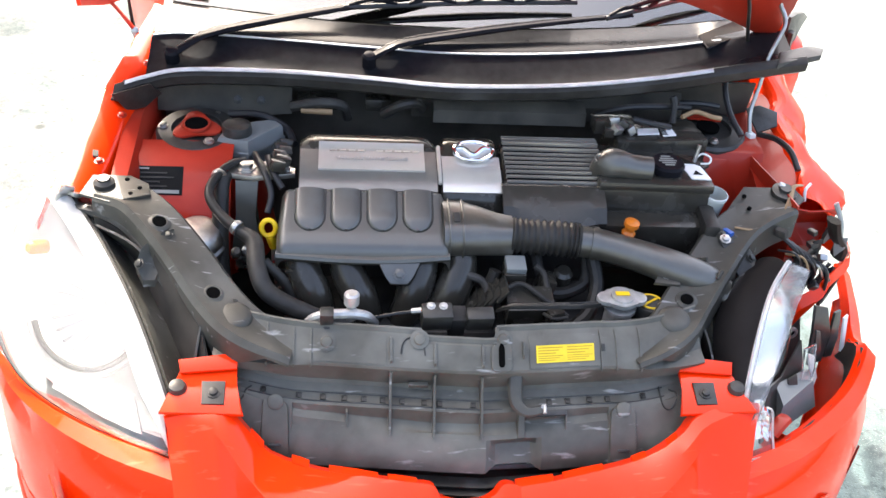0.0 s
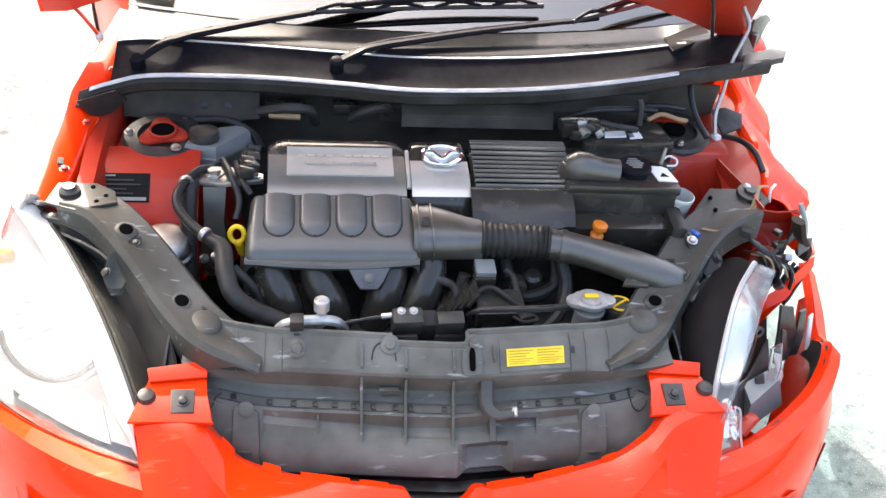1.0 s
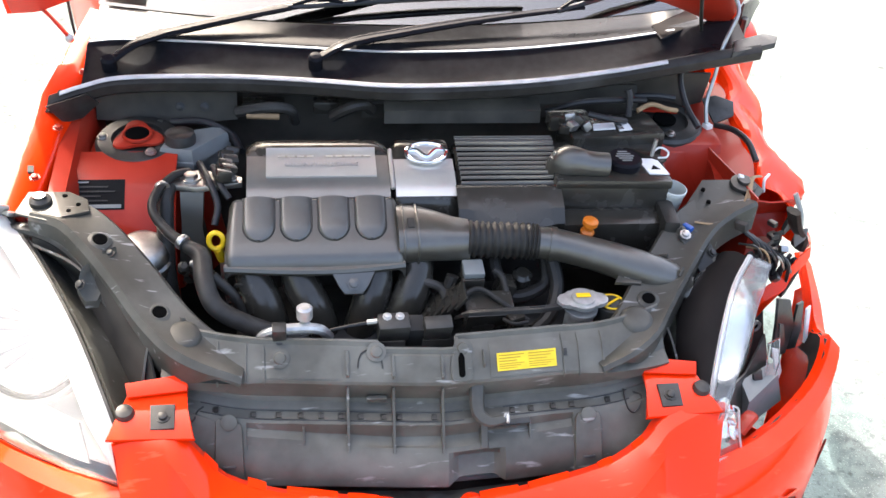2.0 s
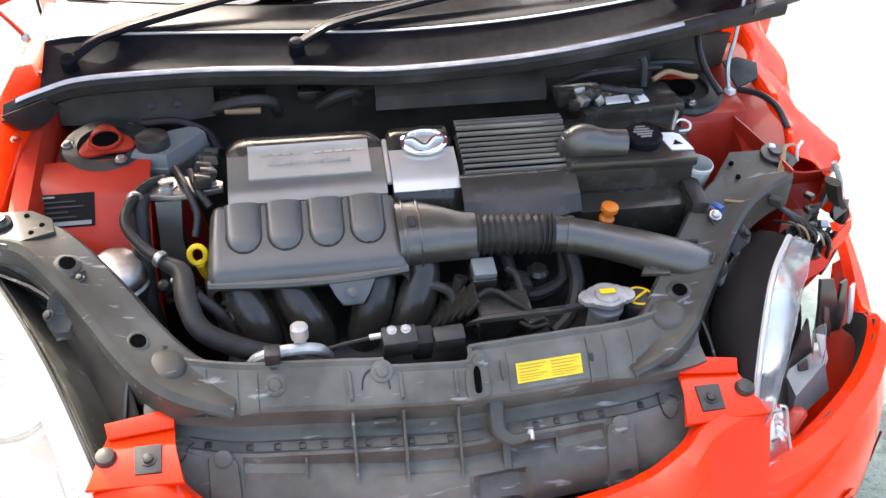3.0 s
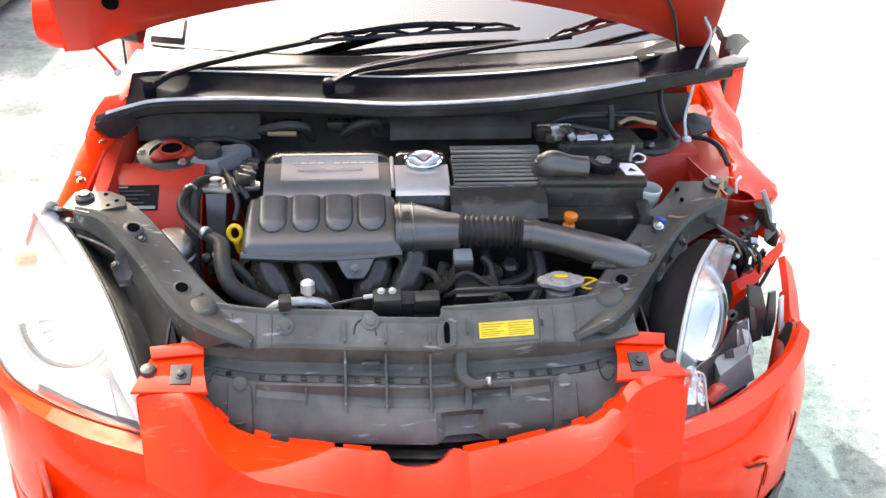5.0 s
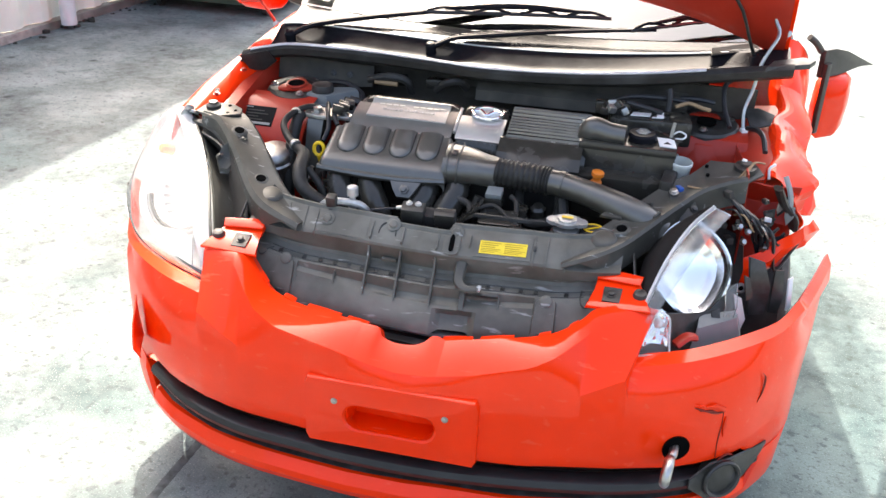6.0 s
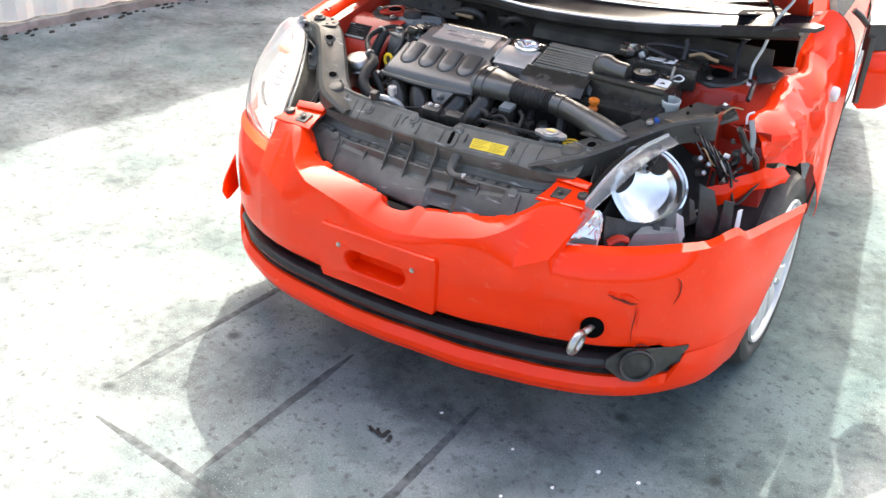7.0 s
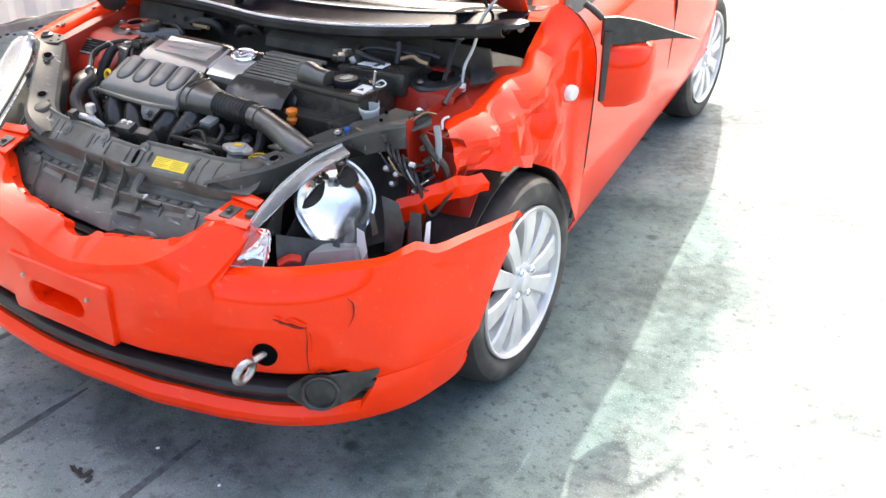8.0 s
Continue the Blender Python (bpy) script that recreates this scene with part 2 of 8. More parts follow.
# ---- the yard ----
def ground_material():
    """Worn concrete: broad pale patches, fine grit, dark pocks and a few oil stains."""
    m = material("worn_concrete", (0.125, 0.15, 0.15), 0.88, vary=0.36, scale=24, bump=1.0, bump_scale=170, dust=(0.235, 0.268, 0.268), dust_at=0.48, dust_scale=2.3, spec=0.2)
    n, l = m.node_tree.nodes, m.node_tree.links
    b = n["Principled BSDF"]
    col = b.inputs["Base Color"].links[0].from_socket
    co = n.new("ShaderNodeTexCoord")

    def layer(kind, scale, p0, p1, colour, strength):
        t = n.new(kind)
        t.inputs["Scale"].default_value = scale
        l.new(co.outputs["Object"], t.inputs["Vector"])
        r = n.new("ShaderNodeValToRGB")
        e = r.color_ramp.elements
        e[0].position, e[1].position = p0, p1
        hi = (strength, strength, strength, 1)
        if kind == "ShaderNodeTexVoronoi":
            e[0].color, e[1].color = hi, (0, 0, 0, 1)
            l.new(t.outputs["Distance"], r.inputs[0])
        else:
            t.inputs["Detail"].default_value = 6
            e[0].color, e[1].color = (0, 0, 0, 1), hi
            l.new(t.outputs["Fac"], r.inputs[0])
        x = n.new("ShaderNodeMix")
        x.data_type, x.blend_type = "RGBA", "MIX"
        l.new(r.outputs[0], x.inputs[0])
        return x, colour

    for args in (("ShaderNodeTexNoise", 0.9, 0.54, 0.7, (0.085, 0.135, 0.135, 1), 0.6), ("ShaderNodeTexNoise", 9, 0.58, 0.72, (0.075, 0.09, 0.09, 1), 0.6), ("ShaderNodeTexNoise", 120, 0.56, 0.66, (0.10, 0.108, 0.11, 1), 0.7), ("ShaderNodeTexNoise", 210, 0.6, 0.68, (0.42, 0.44, 0.43, 1), 0.55),
                 ("ShaderNodeTexVoronoi", 16, 0.06, 0.14, (0.05, 0.055, 0.055, 1), 0.7), ("ShaderNodeTexNoise", 3.1, 0.55, 0.68, (0.085, 0.098, 0.098, 1), 0.4), ("ShaderNodeTexVoronoi", 3.3, 0.04, 0.1, (0.03, 0.034, 0.034, 1), 0.75), ("ShaderNodeTexNoise", 38, 0.57, 0.66, (0.07, 0.078, 0.078, 1), 0.65), ("ShaderNodeTexNoise", 5.5, 0.5, 0.72, (0.33, 0.355, 0.345, 1), 0.3), ("ShaderNodeTexVoronoi", 42, 0.03, 0.14, (0.06, 0.065, 0.065, 1), 0.4)):
        x, colour = layer(*args)
        l.new(col, x.inputs[6])
        x.inputs[7].default_value = colour
        col = x.outputs[2]
    # the car's shade beside the near front wheel, painted darker as a ragged patch
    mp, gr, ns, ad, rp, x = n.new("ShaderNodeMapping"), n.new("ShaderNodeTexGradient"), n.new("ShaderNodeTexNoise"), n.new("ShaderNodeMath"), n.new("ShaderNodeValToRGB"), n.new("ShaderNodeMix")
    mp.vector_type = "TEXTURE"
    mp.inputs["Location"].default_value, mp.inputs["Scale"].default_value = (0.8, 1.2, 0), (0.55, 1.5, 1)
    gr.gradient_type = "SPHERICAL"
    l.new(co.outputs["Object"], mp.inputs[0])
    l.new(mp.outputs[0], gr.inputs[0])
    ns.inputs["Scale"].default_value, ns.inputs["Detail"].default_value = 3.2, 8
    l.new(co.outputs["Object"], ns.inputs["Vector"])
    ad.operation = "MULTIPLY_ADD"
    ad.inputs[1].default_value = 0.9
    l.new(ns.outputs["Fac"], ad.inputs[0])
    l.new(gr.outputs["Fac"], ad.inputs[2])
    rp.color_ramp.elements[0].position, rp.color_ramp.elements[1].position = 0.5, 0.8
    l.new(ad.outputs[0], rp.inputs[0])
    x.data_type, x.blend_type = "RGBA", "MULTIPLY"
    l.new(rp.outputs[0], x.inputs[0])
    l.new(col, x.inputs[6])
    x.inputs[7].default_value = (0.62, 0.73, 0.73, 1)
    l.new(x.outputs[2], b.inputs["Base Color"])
    return m


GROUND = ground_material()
bm = B()
N = 90


def ground_at(u):
    return math.copysign(abs(u) ** 3 * 140 + abs(u) * 6, u)


gv = [[bm.verts.new((ground_at(2 * i / N - 1), ground_at(2 * j / N - 1) + 1, 0)) for j in range(N + 1)] for i in range(N + 1)]
for i in range(N):
    for j in range(N):
        bm.faces.new((gv[i][j], gv[i + 1][j], gv[i + 1][j + 1], gv[i][j + 1]))
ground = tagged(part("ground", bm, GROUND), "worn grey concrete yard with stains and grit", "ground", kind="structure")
SEAM = material("joint_filler", (0.078, 0.09, 0.092), 0.95, vary=0.4, scale=40, bump=0.8, dust=(0.14, 0.155, 0.157), dust_at=0.6, dust_scale=16)


def seam(p, q, w=0.0125):
    a, b = V(*p, 0), V(*q, 0)
    d = (b - a).normalized()
    s = d.cross(V(0, 0, 1))
    n = max(6, int((b - a).length / 0.015))
    bm = B()
    rows = []
    for k in range(n + 1):
        c = a + (b - a) * (k / n)
        c += s * 0.0015 * noise.noise(c * 7)
        fade = min(1, 0.25 + 4 * min(k, n - k) / n)
        w0, w1 = (w * fade * (0.9 + 0.22 * noise.noise(c * 60 + V(0, 0, d))) + 0.001 for d in (3, 8))
        rows.append([c + s * w0 + V(0, 0, 0.0006), c + V(0, 0, 0.0016), c - s * w1 + V(0, 0, 0.0006)])
    sheet(bm, rows, 0.002)
    return tagged(part("joint", bm, SEAM, ground), kind="")


for p, q in (((-0.60, 0.5), (-0.648, -0.33)), ((-0.19, 0.15), (-0.193, -0.5)), ((0.238, 0.15), (0.245, -0.52)), ((-0.56, -0.472), (0.3, -0.545))):
    seam(p, q)

WALLP = material("cream_cladding", (0.84, 0.86, 0.74), 0.6, vary=0.08, scale=5, dust=(0.62, 0.6, 0.52), dust_at=0.62, dust_scale=2)


def wall_x(y):
    """The shed's face runs a little askew to the car."""
    return -3.62 + 0.12 * (y - 2.6)


bm = B()
rows = []
for k in range(0, 361):
    y = -8 + k * 0.0625
    off = (0, 0.0, 0.03, 0.03)[k % 4]
    rows.append([(wall_x(y) + off, y, z) for z in (0.06, 1.3, 2.4, 3.42)])
sheet(bm, rows, 0.03)
wall = tagged(part("wall_west", bm, WALLP, angle=20), "cream corrugated metal cladding wall of a shed", "wall", kind="structure")
bm = B()
loft(bm, [[(wall_x(y) + dx, y, z) for dx, z in ((-0.2, 0), (0.05, 0), (0.05, 0.05), (-0.2, 0.06))] for y in (-8.1, 14.6)])
part("plinth", bm, material("dirty_plinth", (0.4, 0.38, 0.34), 0.9, vary=0.3, dust=(0.09, 0.08, 0.06), dust_at=0.5, dust_scale=5, bump=0.6), wall)
bm = B()
loft(bm, [[(wall_x(y) + dx, y, z) for dx, z in ((-0.5, 3.42), (0.07, 3.42), (0.07, 3.5), (-0.5, 3.52))] for y in (-8.1, 14.6)])
part("eaves", bm, WALLP, wall)
pipe = tagged(new("downpipe"), "white round plastic downpipe on the shed wall", "downpipe")
PY = 4.0
px = wall_x(PY) + 0.12
bm = B()
tube(bm, [(px, PY, 0.03), (px, PY, 1.2), (px, PY, 2.4), (px, PY, 3.42)], 0.05, 14)
part("pipe", bm, WHITE, pipe)
for z in (1.0, 2.2, 3.2):
    bm = B()
    lathe(bm, [(0.057, 0), (0.057, 0.03)], (px, PY, z), n=14)
    part("bracket", bm, METAL, pipe)
# dirt and moss clumps along the foot of the wall
random.seed(5)
bm = B()
for k in range(90):
    y = random.uniform(1.0, 5.4)
    r = random.uniform(0.005, 0.015) * (1.8 if abs(y - PY) < 0.25 else 1)
    c = V(wall_x(y) + 0.06 + random.random() ** 2 * 0.12, y, r * 0.3)
    m = bmesh.ops.create_icosphere(bm, subdivisions=1, radius=r, matrix=Matrix.Translation(c) @ Matrix.Diagonal((1, 1.5, 0.7, 1)))
    for v in m["verts"]:
        v.co += noise.noise_vector(v.co * 60) * r * 0.5
moss = tagged(part("dirt_clumps", bm, material("moss_dirt", (0.03, 0.03, 0.024), 0.95, vary=0.4, scale=80, bump=0.6)), "dark dirt and moss along the foot of the wall", "dirt", kind="stuff")
BIN = material("green_bin_paint", (0.03, 0.06, 0.035), 0.5, vary=0.25, dust=(0.1, 0.1, 0.08), dust_at=0.6)
skip = tagged(new("waste_bin"), "dark green metal waste bin by the shed wall", "bin")
skip.location = (-2.72, 5.12, 0)
bm = B()
loft(bm, [[(sx * w, sy * d, z) for sx, sy in ((-1, -1), (1, -1), (1, 1), (-1, 1))] for z, w, d in ((0.08, 0.5, 0.4), (1.0, 0.6, 0.5), (1.02, 0.62, 0.52), (1.06, 0.62, 0.52))])
part("body", bm, BIN, skip)
for sx in (-0.4, 0.4):
    for sy in (-0.3, 0.3):
        bm = B()
        lathe(bm, [(0.04, -0.02), (0.045, 0), (0.04, 0.02)], (sx, sy, 0.045), (1, 0, 0), 12)
        part("wheel", bm, RUBBER, skip)


# ---- the car ----
car = tagged(new("car"), "red crash-damaged hatchback with its bonnet propped open and engine bay exposed", "car")


def noisy(p, a, s=6.0):
    """A small dent: moves p by noise."""
    q = Vector(p)
    return q + noise.noise_vector(q * s) * a


# front bumper: its face line in plan (x, y); then its upper edge, part by part: x on the face, and x, y, z of the edge
FACE = [(-0.86, 0.56), (-0.8, 0.42), (-0.75, 0.32), (-0.66, 0.21), (-0.55, 0.115), (-0.437, 0.058), (-0.37, 0.037), (-0.31, 0.025), (-0.098, 0.004), (0.025, 0), (0.25, 0.018), (0.435, 0.055), (0.56, 0.1), (0.66, 0.165), (0.735, 0.25), (0.785, 0.335), (0.805, 0.4), (0.835, 0.485), (0.866, 0.6)]
EDGE_RIGHT_LAMP = [(-0.86, -0.865, 0.57, 0.612), (-0.8, -0.785, 0.415, 0.58), (-0.75, -0.728, 0.325, 0.583), (-0.66, -0.655, 0.248, 0.59), (-0.55, -0.55, 0.178, 0.595), (-0.445, -0.435, 0.122, 0.6)]
EDGE_EAR_RIGHT = [(-0.437, -0.464, 0.176, 0.66), (-0.4, -0.42, 0.182, 0.665), (-0.37, -0.376, 0.178, 0.664), (-0.34, -0.345, 0.16, 0.636), (-0.31, -0.307, 0.135, 0.605), (-0.23, -0.23, 0.112, 0.592), (-0.15, -0.15, 0.098, 0.588), (-0.098, -0.095, 0.091, 0.583), (-0.092, -0.088, 0.0905, 0.582), (-0.075, -0.066, 0.088, 0.582), (-0.058, -0.054, 0.084, 0.581), (-0.045, -0.046, 0.074, 0.57), (-0.025, -0.025, 0.07, 0.562)]
EDGE_EAR_LEFT = [(0, 0, 0.069, 0.56), (0.025, 0.025, 0.072, 0.562), (0.045, 0.043, 0.08, 0.568), (0.058, 0.055, 0.091, 0.577), (0.07, 0.068, 0.0925, 0.577), (0.082, 0.08, 0.09, 0.573), (0.088, 0.087, 0.0905, 0.574), (0.15, 0.147, 0.094, 0.585), (0.25, 0.25, 0.108, 0.6), (0.3, 0.3, 0.119, 0.613), (0.345, 0.345, 0.133, 0.642), (0.37, 0.368, 0.15, 0.66), (0.41, 0.42, 0.17, 0.665), (0.435, 0.48, 0.186, 0.662)]
EDGE_LEFT_LAMP = [(0.445, 0.436, 0.121, 0.584), (0.56, 0.55, 0.165, 0.592), (0.66, 0.66, 0.24, 0.6), (0.735, 0.728, 0.305, 0.604), (0.785, 0.768, 0.366, 0.626), (0.805, 0.782, 0.431, 0.594), (0.835, 0.822, 0.54, 0.6), (0.866, 0.864, 0.672, 0.604)]


def face_y(x):
    """The bumper's face line."""
    for (x0, y0), (x1, y1) in zip(FACE, FACE[1:]):
        if x0 <= x <= x1:
            return y0 + (y1 - y0) * (x - x0) / (x1 - x0)
    return FACE[0][1] if x < FACE[0][0] else FACE[-1][1]


STATIONS = [(q[0], face_y(q[0]), *q[1:]) for q in EDGE_RIGHT_LAMP + EDGE_EAR_RIGHT + EDGE_EAR_LEFT + EDGE_LEFT_LAMP]


def grille_top(x):
    return 0.356 + 0.01 * min(1, abs(x)) - (0.03 if x > 0.7 else 0)


# ridge where the bumper's upward bevel meets its face: x on the face, and x, y, z of the ridge
RIDGE = [(-0.44, -0.457, 0.15, 0.648), (-0.4, -0.415, 0.148, 0.654), (-0.375, -0.38, 0.132, 0.652), (-0.34, -0.342, 0.088, 0.62), (-0.31, -0.31, 0.058, 0.598), (-0.26, -0.26, 0.036, 0.58), (-0.15, -0.15, 0.022, 0.562), (-0.06, -0.06, 0.016, 0.54), (0, 0, 0.014, 0.53),
         (0.06, 0.06, 0.016, 0.532), (0.15, 0.15, 0.023, 0.548), (0.26, 0.26, 0.04, 0.574), (0.305, 0.305, 0.06, 0.594), (0.345, 0.345, 0.09, 0.622), (0.375, 0.38, 0.122, 0.646), (0.41, 0.425, 0.144, 0.653), (0.437, 0.475, 0.164, 0.65)]


def ridge(x):
    for a, b in zip(RIDGE, RIDGE[1:]):
        if a[0] <= x <= b[0]:
            return V(*a[1:]).lerp(V(*b[1:]), (x - a[0]) / (b[0] - a[0]))
    return None


def torn(p, xf, yf, tail):
    """Slants the loose end of the bumper along the straight torn edge."""
    z = max(p.z, 0.234)
    p.x += tail * (0.868 - 0.17 * (0.604 - z) - xf)
    p.y += tail * (0.672 - 0.44 * (0.604 - z) - yf)
    if p.z < 0.3:
        p.z += 0.03 * tail * tail * (0.3 - p.z) / 0.1
    return p


def eased():
    """The stations with two more between each pair, except across the steps beside the headlights."""
    groups, out = [[]], []
    for st in STATIONS:
        if groups[-1] and abs(st[4] - groups[-1][-1][4]) > 0.06:
            groups.append([])
        groups[-1].append(st)
    for g in groups:
        fa = smooth_line([(q[0], q[1], 0) for q in g], 3)
        ft = smooth_line([q[2:] for q in g], 3)
        out += [(a.x, a.y, b.x, b.y, b.z) for a, b in zip(fa, ft)]
    return out


def make_bumper(bm):
    up, low = [], []
    for i, (xf, yf, xt, yt, zt) in enumerate(eased()):
        end = 0 if xf > 0 else max(0, (-xf - 0.78) / 0.08)
        tail = max(0, (xf - 0.78) / 0.086)
        back = 0.20 * end
        ix = -0.08 * end
        openw = -0.63 < xf < 0.72
        gt = grille_top(xf) if openw else 0.325
        gb = 0.268 if openw else 0.325
        slot = 0.045 if -0.094 < xf < 0.084 else 0
        zs = min(zt - 0.035, 0.545)
        mid = V((xt + xf) / 2, yt * 0.55 + yf * 0.45, zt - 0.008)
        col = [V(xt, yt + 0.025, zt - 0.02), V(xt, yt, zt), mid, V(xf * 0.3 + xt * 0.7 if abs(xf) > 0.7 else xf, yf + 0.018, zs + 0.012 + 0.038 * max(0, min(1, (zt - zs - 0.045) / 0.06))), V(xf, yf + 0.006, zs - 0.02),
               V(xf - ix * 0.3, yf - back * 0.3, 0.47), V(xf - ix * 0.35, yf - back * 0.35, 0.457), V(xf - ix * 0.37, yf - back * 0.37 + slot, 0.452), V(xf - ix * 0.55, yf - back * 0.55 + slot, 0.398), V(xf - ix * 0.6, yf - back * 0.6, 0.393), V(xf - ix * 0.75, yf + 0.002 - back * 0.75, gt + 0.012), V(xf - ix * 0.8, yf + 0.006 - back * 0.8, gt)]
        r = ridge(xf)
        if r:
            top = V(xt, yt, zt)
            col[2:5] = [top.lerp(r, 0.5) + V(0, -0.002, 0.003), r, V(xf, yf + 0.004, min(0.52 + 0.5 * max(0, abs(xf) - 0.34), r.z - 0.02))]
        col.append(V(xf * 0.97, yf + 0.06 - back * 0.8, gt - 0.002) if openw else V(xf - ix * 0.8, yf - back * 0.8, gt - 0.002))
        col = col[:4] + [torn(p, xf, yf, tail) for p in col[4:]]
        up.append([noisy(p, 0.003, 5) for p in col])
        xl = xf - ix * 0.85
        lo = [V(xf * 0.97, yf + 0.07 - back * 0.8, gb) if openw else V(xl, yf - back * 0.8, gb), V(xl, yf + 0.004 - back * 0.8, gb), V(xl * 0.995, yf - 0.008 - back * 0.85, gb - 0.02),
              V(xl * 0.99, yf - 0.008 - back * 0.9, 0.235), V(xl * 0.985, yf + 0.004 - back * 0.9, 0.215), V(xl * 0.97, yf + 0.04 - back * 0.9, 0.2), V(xl * 0.93, yf + 0.12 - back * 0.7, 0.195)]
        lo = [torn(p, xf, yf, tail) for p in lo]
        low.append([noisy(p, 0.003, 5) for p in lo])
    sheet(bm, up, 0.0035)
    sheet(bm, low, 0.0035)


bm = B()
make_bumper(bm)
bumper = part("front_bumper", bm, BUMPER_RED, car, "scuffed red plastic bumper with a torn corner", 24)

bm = B()
line = [V(q[2], q[3], q[4]) for q in STATIONS if 0.55 < q[0] < 0.83]
sheet(bm, [[p + V(-0.006, 0.008, -0.004 - 0.006 * (i % 2)), p + V(-0.009, 0.012, -0.035), p + V(-0.014, 0.02, -0.05 - 0.10 * max(0, (0.79 - p.x) / 0.1))] for i, p in enumerate(smooth_line(line, 4))], 0.003)
part("bumper_lining", bm, DARK, bumper, "dark unpainted back of the bumper")

# number plate base with its slot
def capsule(cx, cz, w, h, n=8):
    o = []
    for k in range(n + 1):
        a = -math.pi / 2 + math.pi * k / n
        o.append((cx + w / 2 - h / 2 + h / 2 * math.cos(a), cz + h / 2 * math.sin(a)))
    for k in range(n + 1):
        a = math.pi / 2 + math.pi * k / n
        o.append((cx - w / 2 + h / 2 + h / 2 * math.cos(a), cz + h / 2 * math.sin(a)))
    return o


bm = B()
inner = capsule(-0.005, 0.425, 0.185, 0.058)
outer = []
for x, z in inner:
    dx, dz = x + 0.005, z - 0.425
    k = min(0.178 / max(1e-6, abs(dx)), 0.078 / max(1e-6, abs(dz)))
    outer.append((-0.005 + dx * k, 0.425 + dz * k))
rings = [[(x, face_y(x) + 0.008, z) for x, z in outer], [(x, face_y(x) - 0.009, z) for x, z in outer], [(x * 0.99, face_y(x) - 0.014, 0.425 + (z - 0.425) * 0.96) for x, z in outer],
         [(-0.005 + (x + 0.005) * 1.05, face_y(x) - 0.014, 0.425 + (z - 0.425) * 1.12) for x, z in inner], [(x, face_y(x) - 0.010, z) for x, z in inner], [(x, face_y(x) + 0.012, z) for x, z in inner]]
vs = [[bm.verts.new(p) for p in r] for r in rings]
for a, b in zip(vs, vs[1:]):
    for k in range(len(a)):
        bm.faces.new((a[k], a[(k + 1) % len(a)], b[(k + 1) % len(a)], b[k]))
part("plate_base", bm, RED, bumper)
for sx in (-0.118, 0.108):
    bolt(bumper, (sx, face_y(sx) - 0.0145, 0.458), (0, -1, 0), 0.0048, STEEL, "screw")

GLOSSY = material("grille_plastic", (0.02, 0.02, 0.021), 0.3, vary=0.15, scale=30, ior=1.4, dust=(0.05, 0.05, 0.05), dust_at=0.62)
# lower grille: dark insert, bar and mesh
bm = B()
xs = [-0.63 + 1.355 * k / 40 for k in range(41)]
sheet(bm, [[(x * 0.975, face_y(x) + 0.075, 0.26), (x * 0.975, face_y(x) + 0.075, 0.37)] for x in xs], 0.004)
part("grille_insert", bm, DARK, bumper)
bm = B()
tube(bm, [(x * 0.99, face_y(x) + 0.024, 0.305) for x in xs[::4]], 0.026, 10, 3, flat=0.8)
part("grille_bar", bm, GLOSSY, bumper, "black plastic grille bar")
bm = B()
sheet(bm, [[(x, face_y(x) + 0.012, 0.272), (x, face_y(x) + 0.03, 0.28), (x, face_y(x) + 0.05, 0.285)] for x in xs[::2]], 0.003)
part("grille_ledge", bm, BLACK, bumper)

# fog lamp blank, tow eye
fog_c, fog_n = V(0.657, 0.146, 0.314), V(0.55, -0.83, 0.05)
fog = one("fog_lamp_cover", BLACK, bumper, lambda bm: lathe(bm, [(0.042, -0.03), (0.044, 0.002), (0.041, 0.006), (0.036, 0.004), (0.034, -0.003), (0.02, -0.001), (0.001, 0.0)], fog_c, fog_n, 28), "round black fog lamp blank")
bm = B()
rows = []
for k in range(13):
    u = k / 12
    x = 0.59 + 0.15 * u
    grow = min(1, 0.25 + u / 0.35)
    zt, zb = 0.315 + (0.047 - 0.010 * u) * grow, 0.315 - 0.051 * grow + 0.080 * max(0, (u - 0.45) / 0.55) ** 2
    inn = -0.008
    rows.append([V(x, face_y(x) - 0.007, zt), V(x, face_y(x) + inn * 0.6, zt - 0.006 * (1 - u)), V(x, face_y(x) + inn, (zt + zb) / 2), V(x, face_y(x) + inn * 0.6, zb + 0.006 * (1 - u)), V(x, face_y(x) - 0.007, zb)])
sheet(bm, rows, 0.004)
part("fog_surround", bm, BLACK, bumper)
th = V(0.552, face_y(0.552) - 0.005, 0.412)
one("tow_socket", RECESS_SHADE, bumper, lambda bm: lathe(bm, [(0.027, -0.02), (0.0285, 0.003), (0.027, 0.004), (0.026, 0.002), (0.001, 0.0015)], th, (0.38, -0.92, 0), 24))
bm = B()
tube(bm, [th + V(0, 0.03, 0.002), th + V(-0.004, -0.018, 0.0), th + V(-0.010, -0.034, -0.004)], 0.009, 10)
ex, ez = V(-0.12, -0.9, -0.42).normalized(), V(0.05, -0.42, 0.9).normalized()
tube(bm, [th + V(-0.010, -0.036, -0.010) + ex * (0.02 + 0.025 * math.cos(a)) + ez * 0.020 * math.sin(a) for a in [math.pi * 2 * k / 12 for k in range(13)]], 0.0098, 12, 3)
part("tow_eye", bm, STEEL, bumper, "steel tow eye screwed into the bumper")

# cracks and slits in the skin
SKIN_DARK = material("torn_plastic", (0.2, 0.014, 0.006), 0.7, vary=0.3)


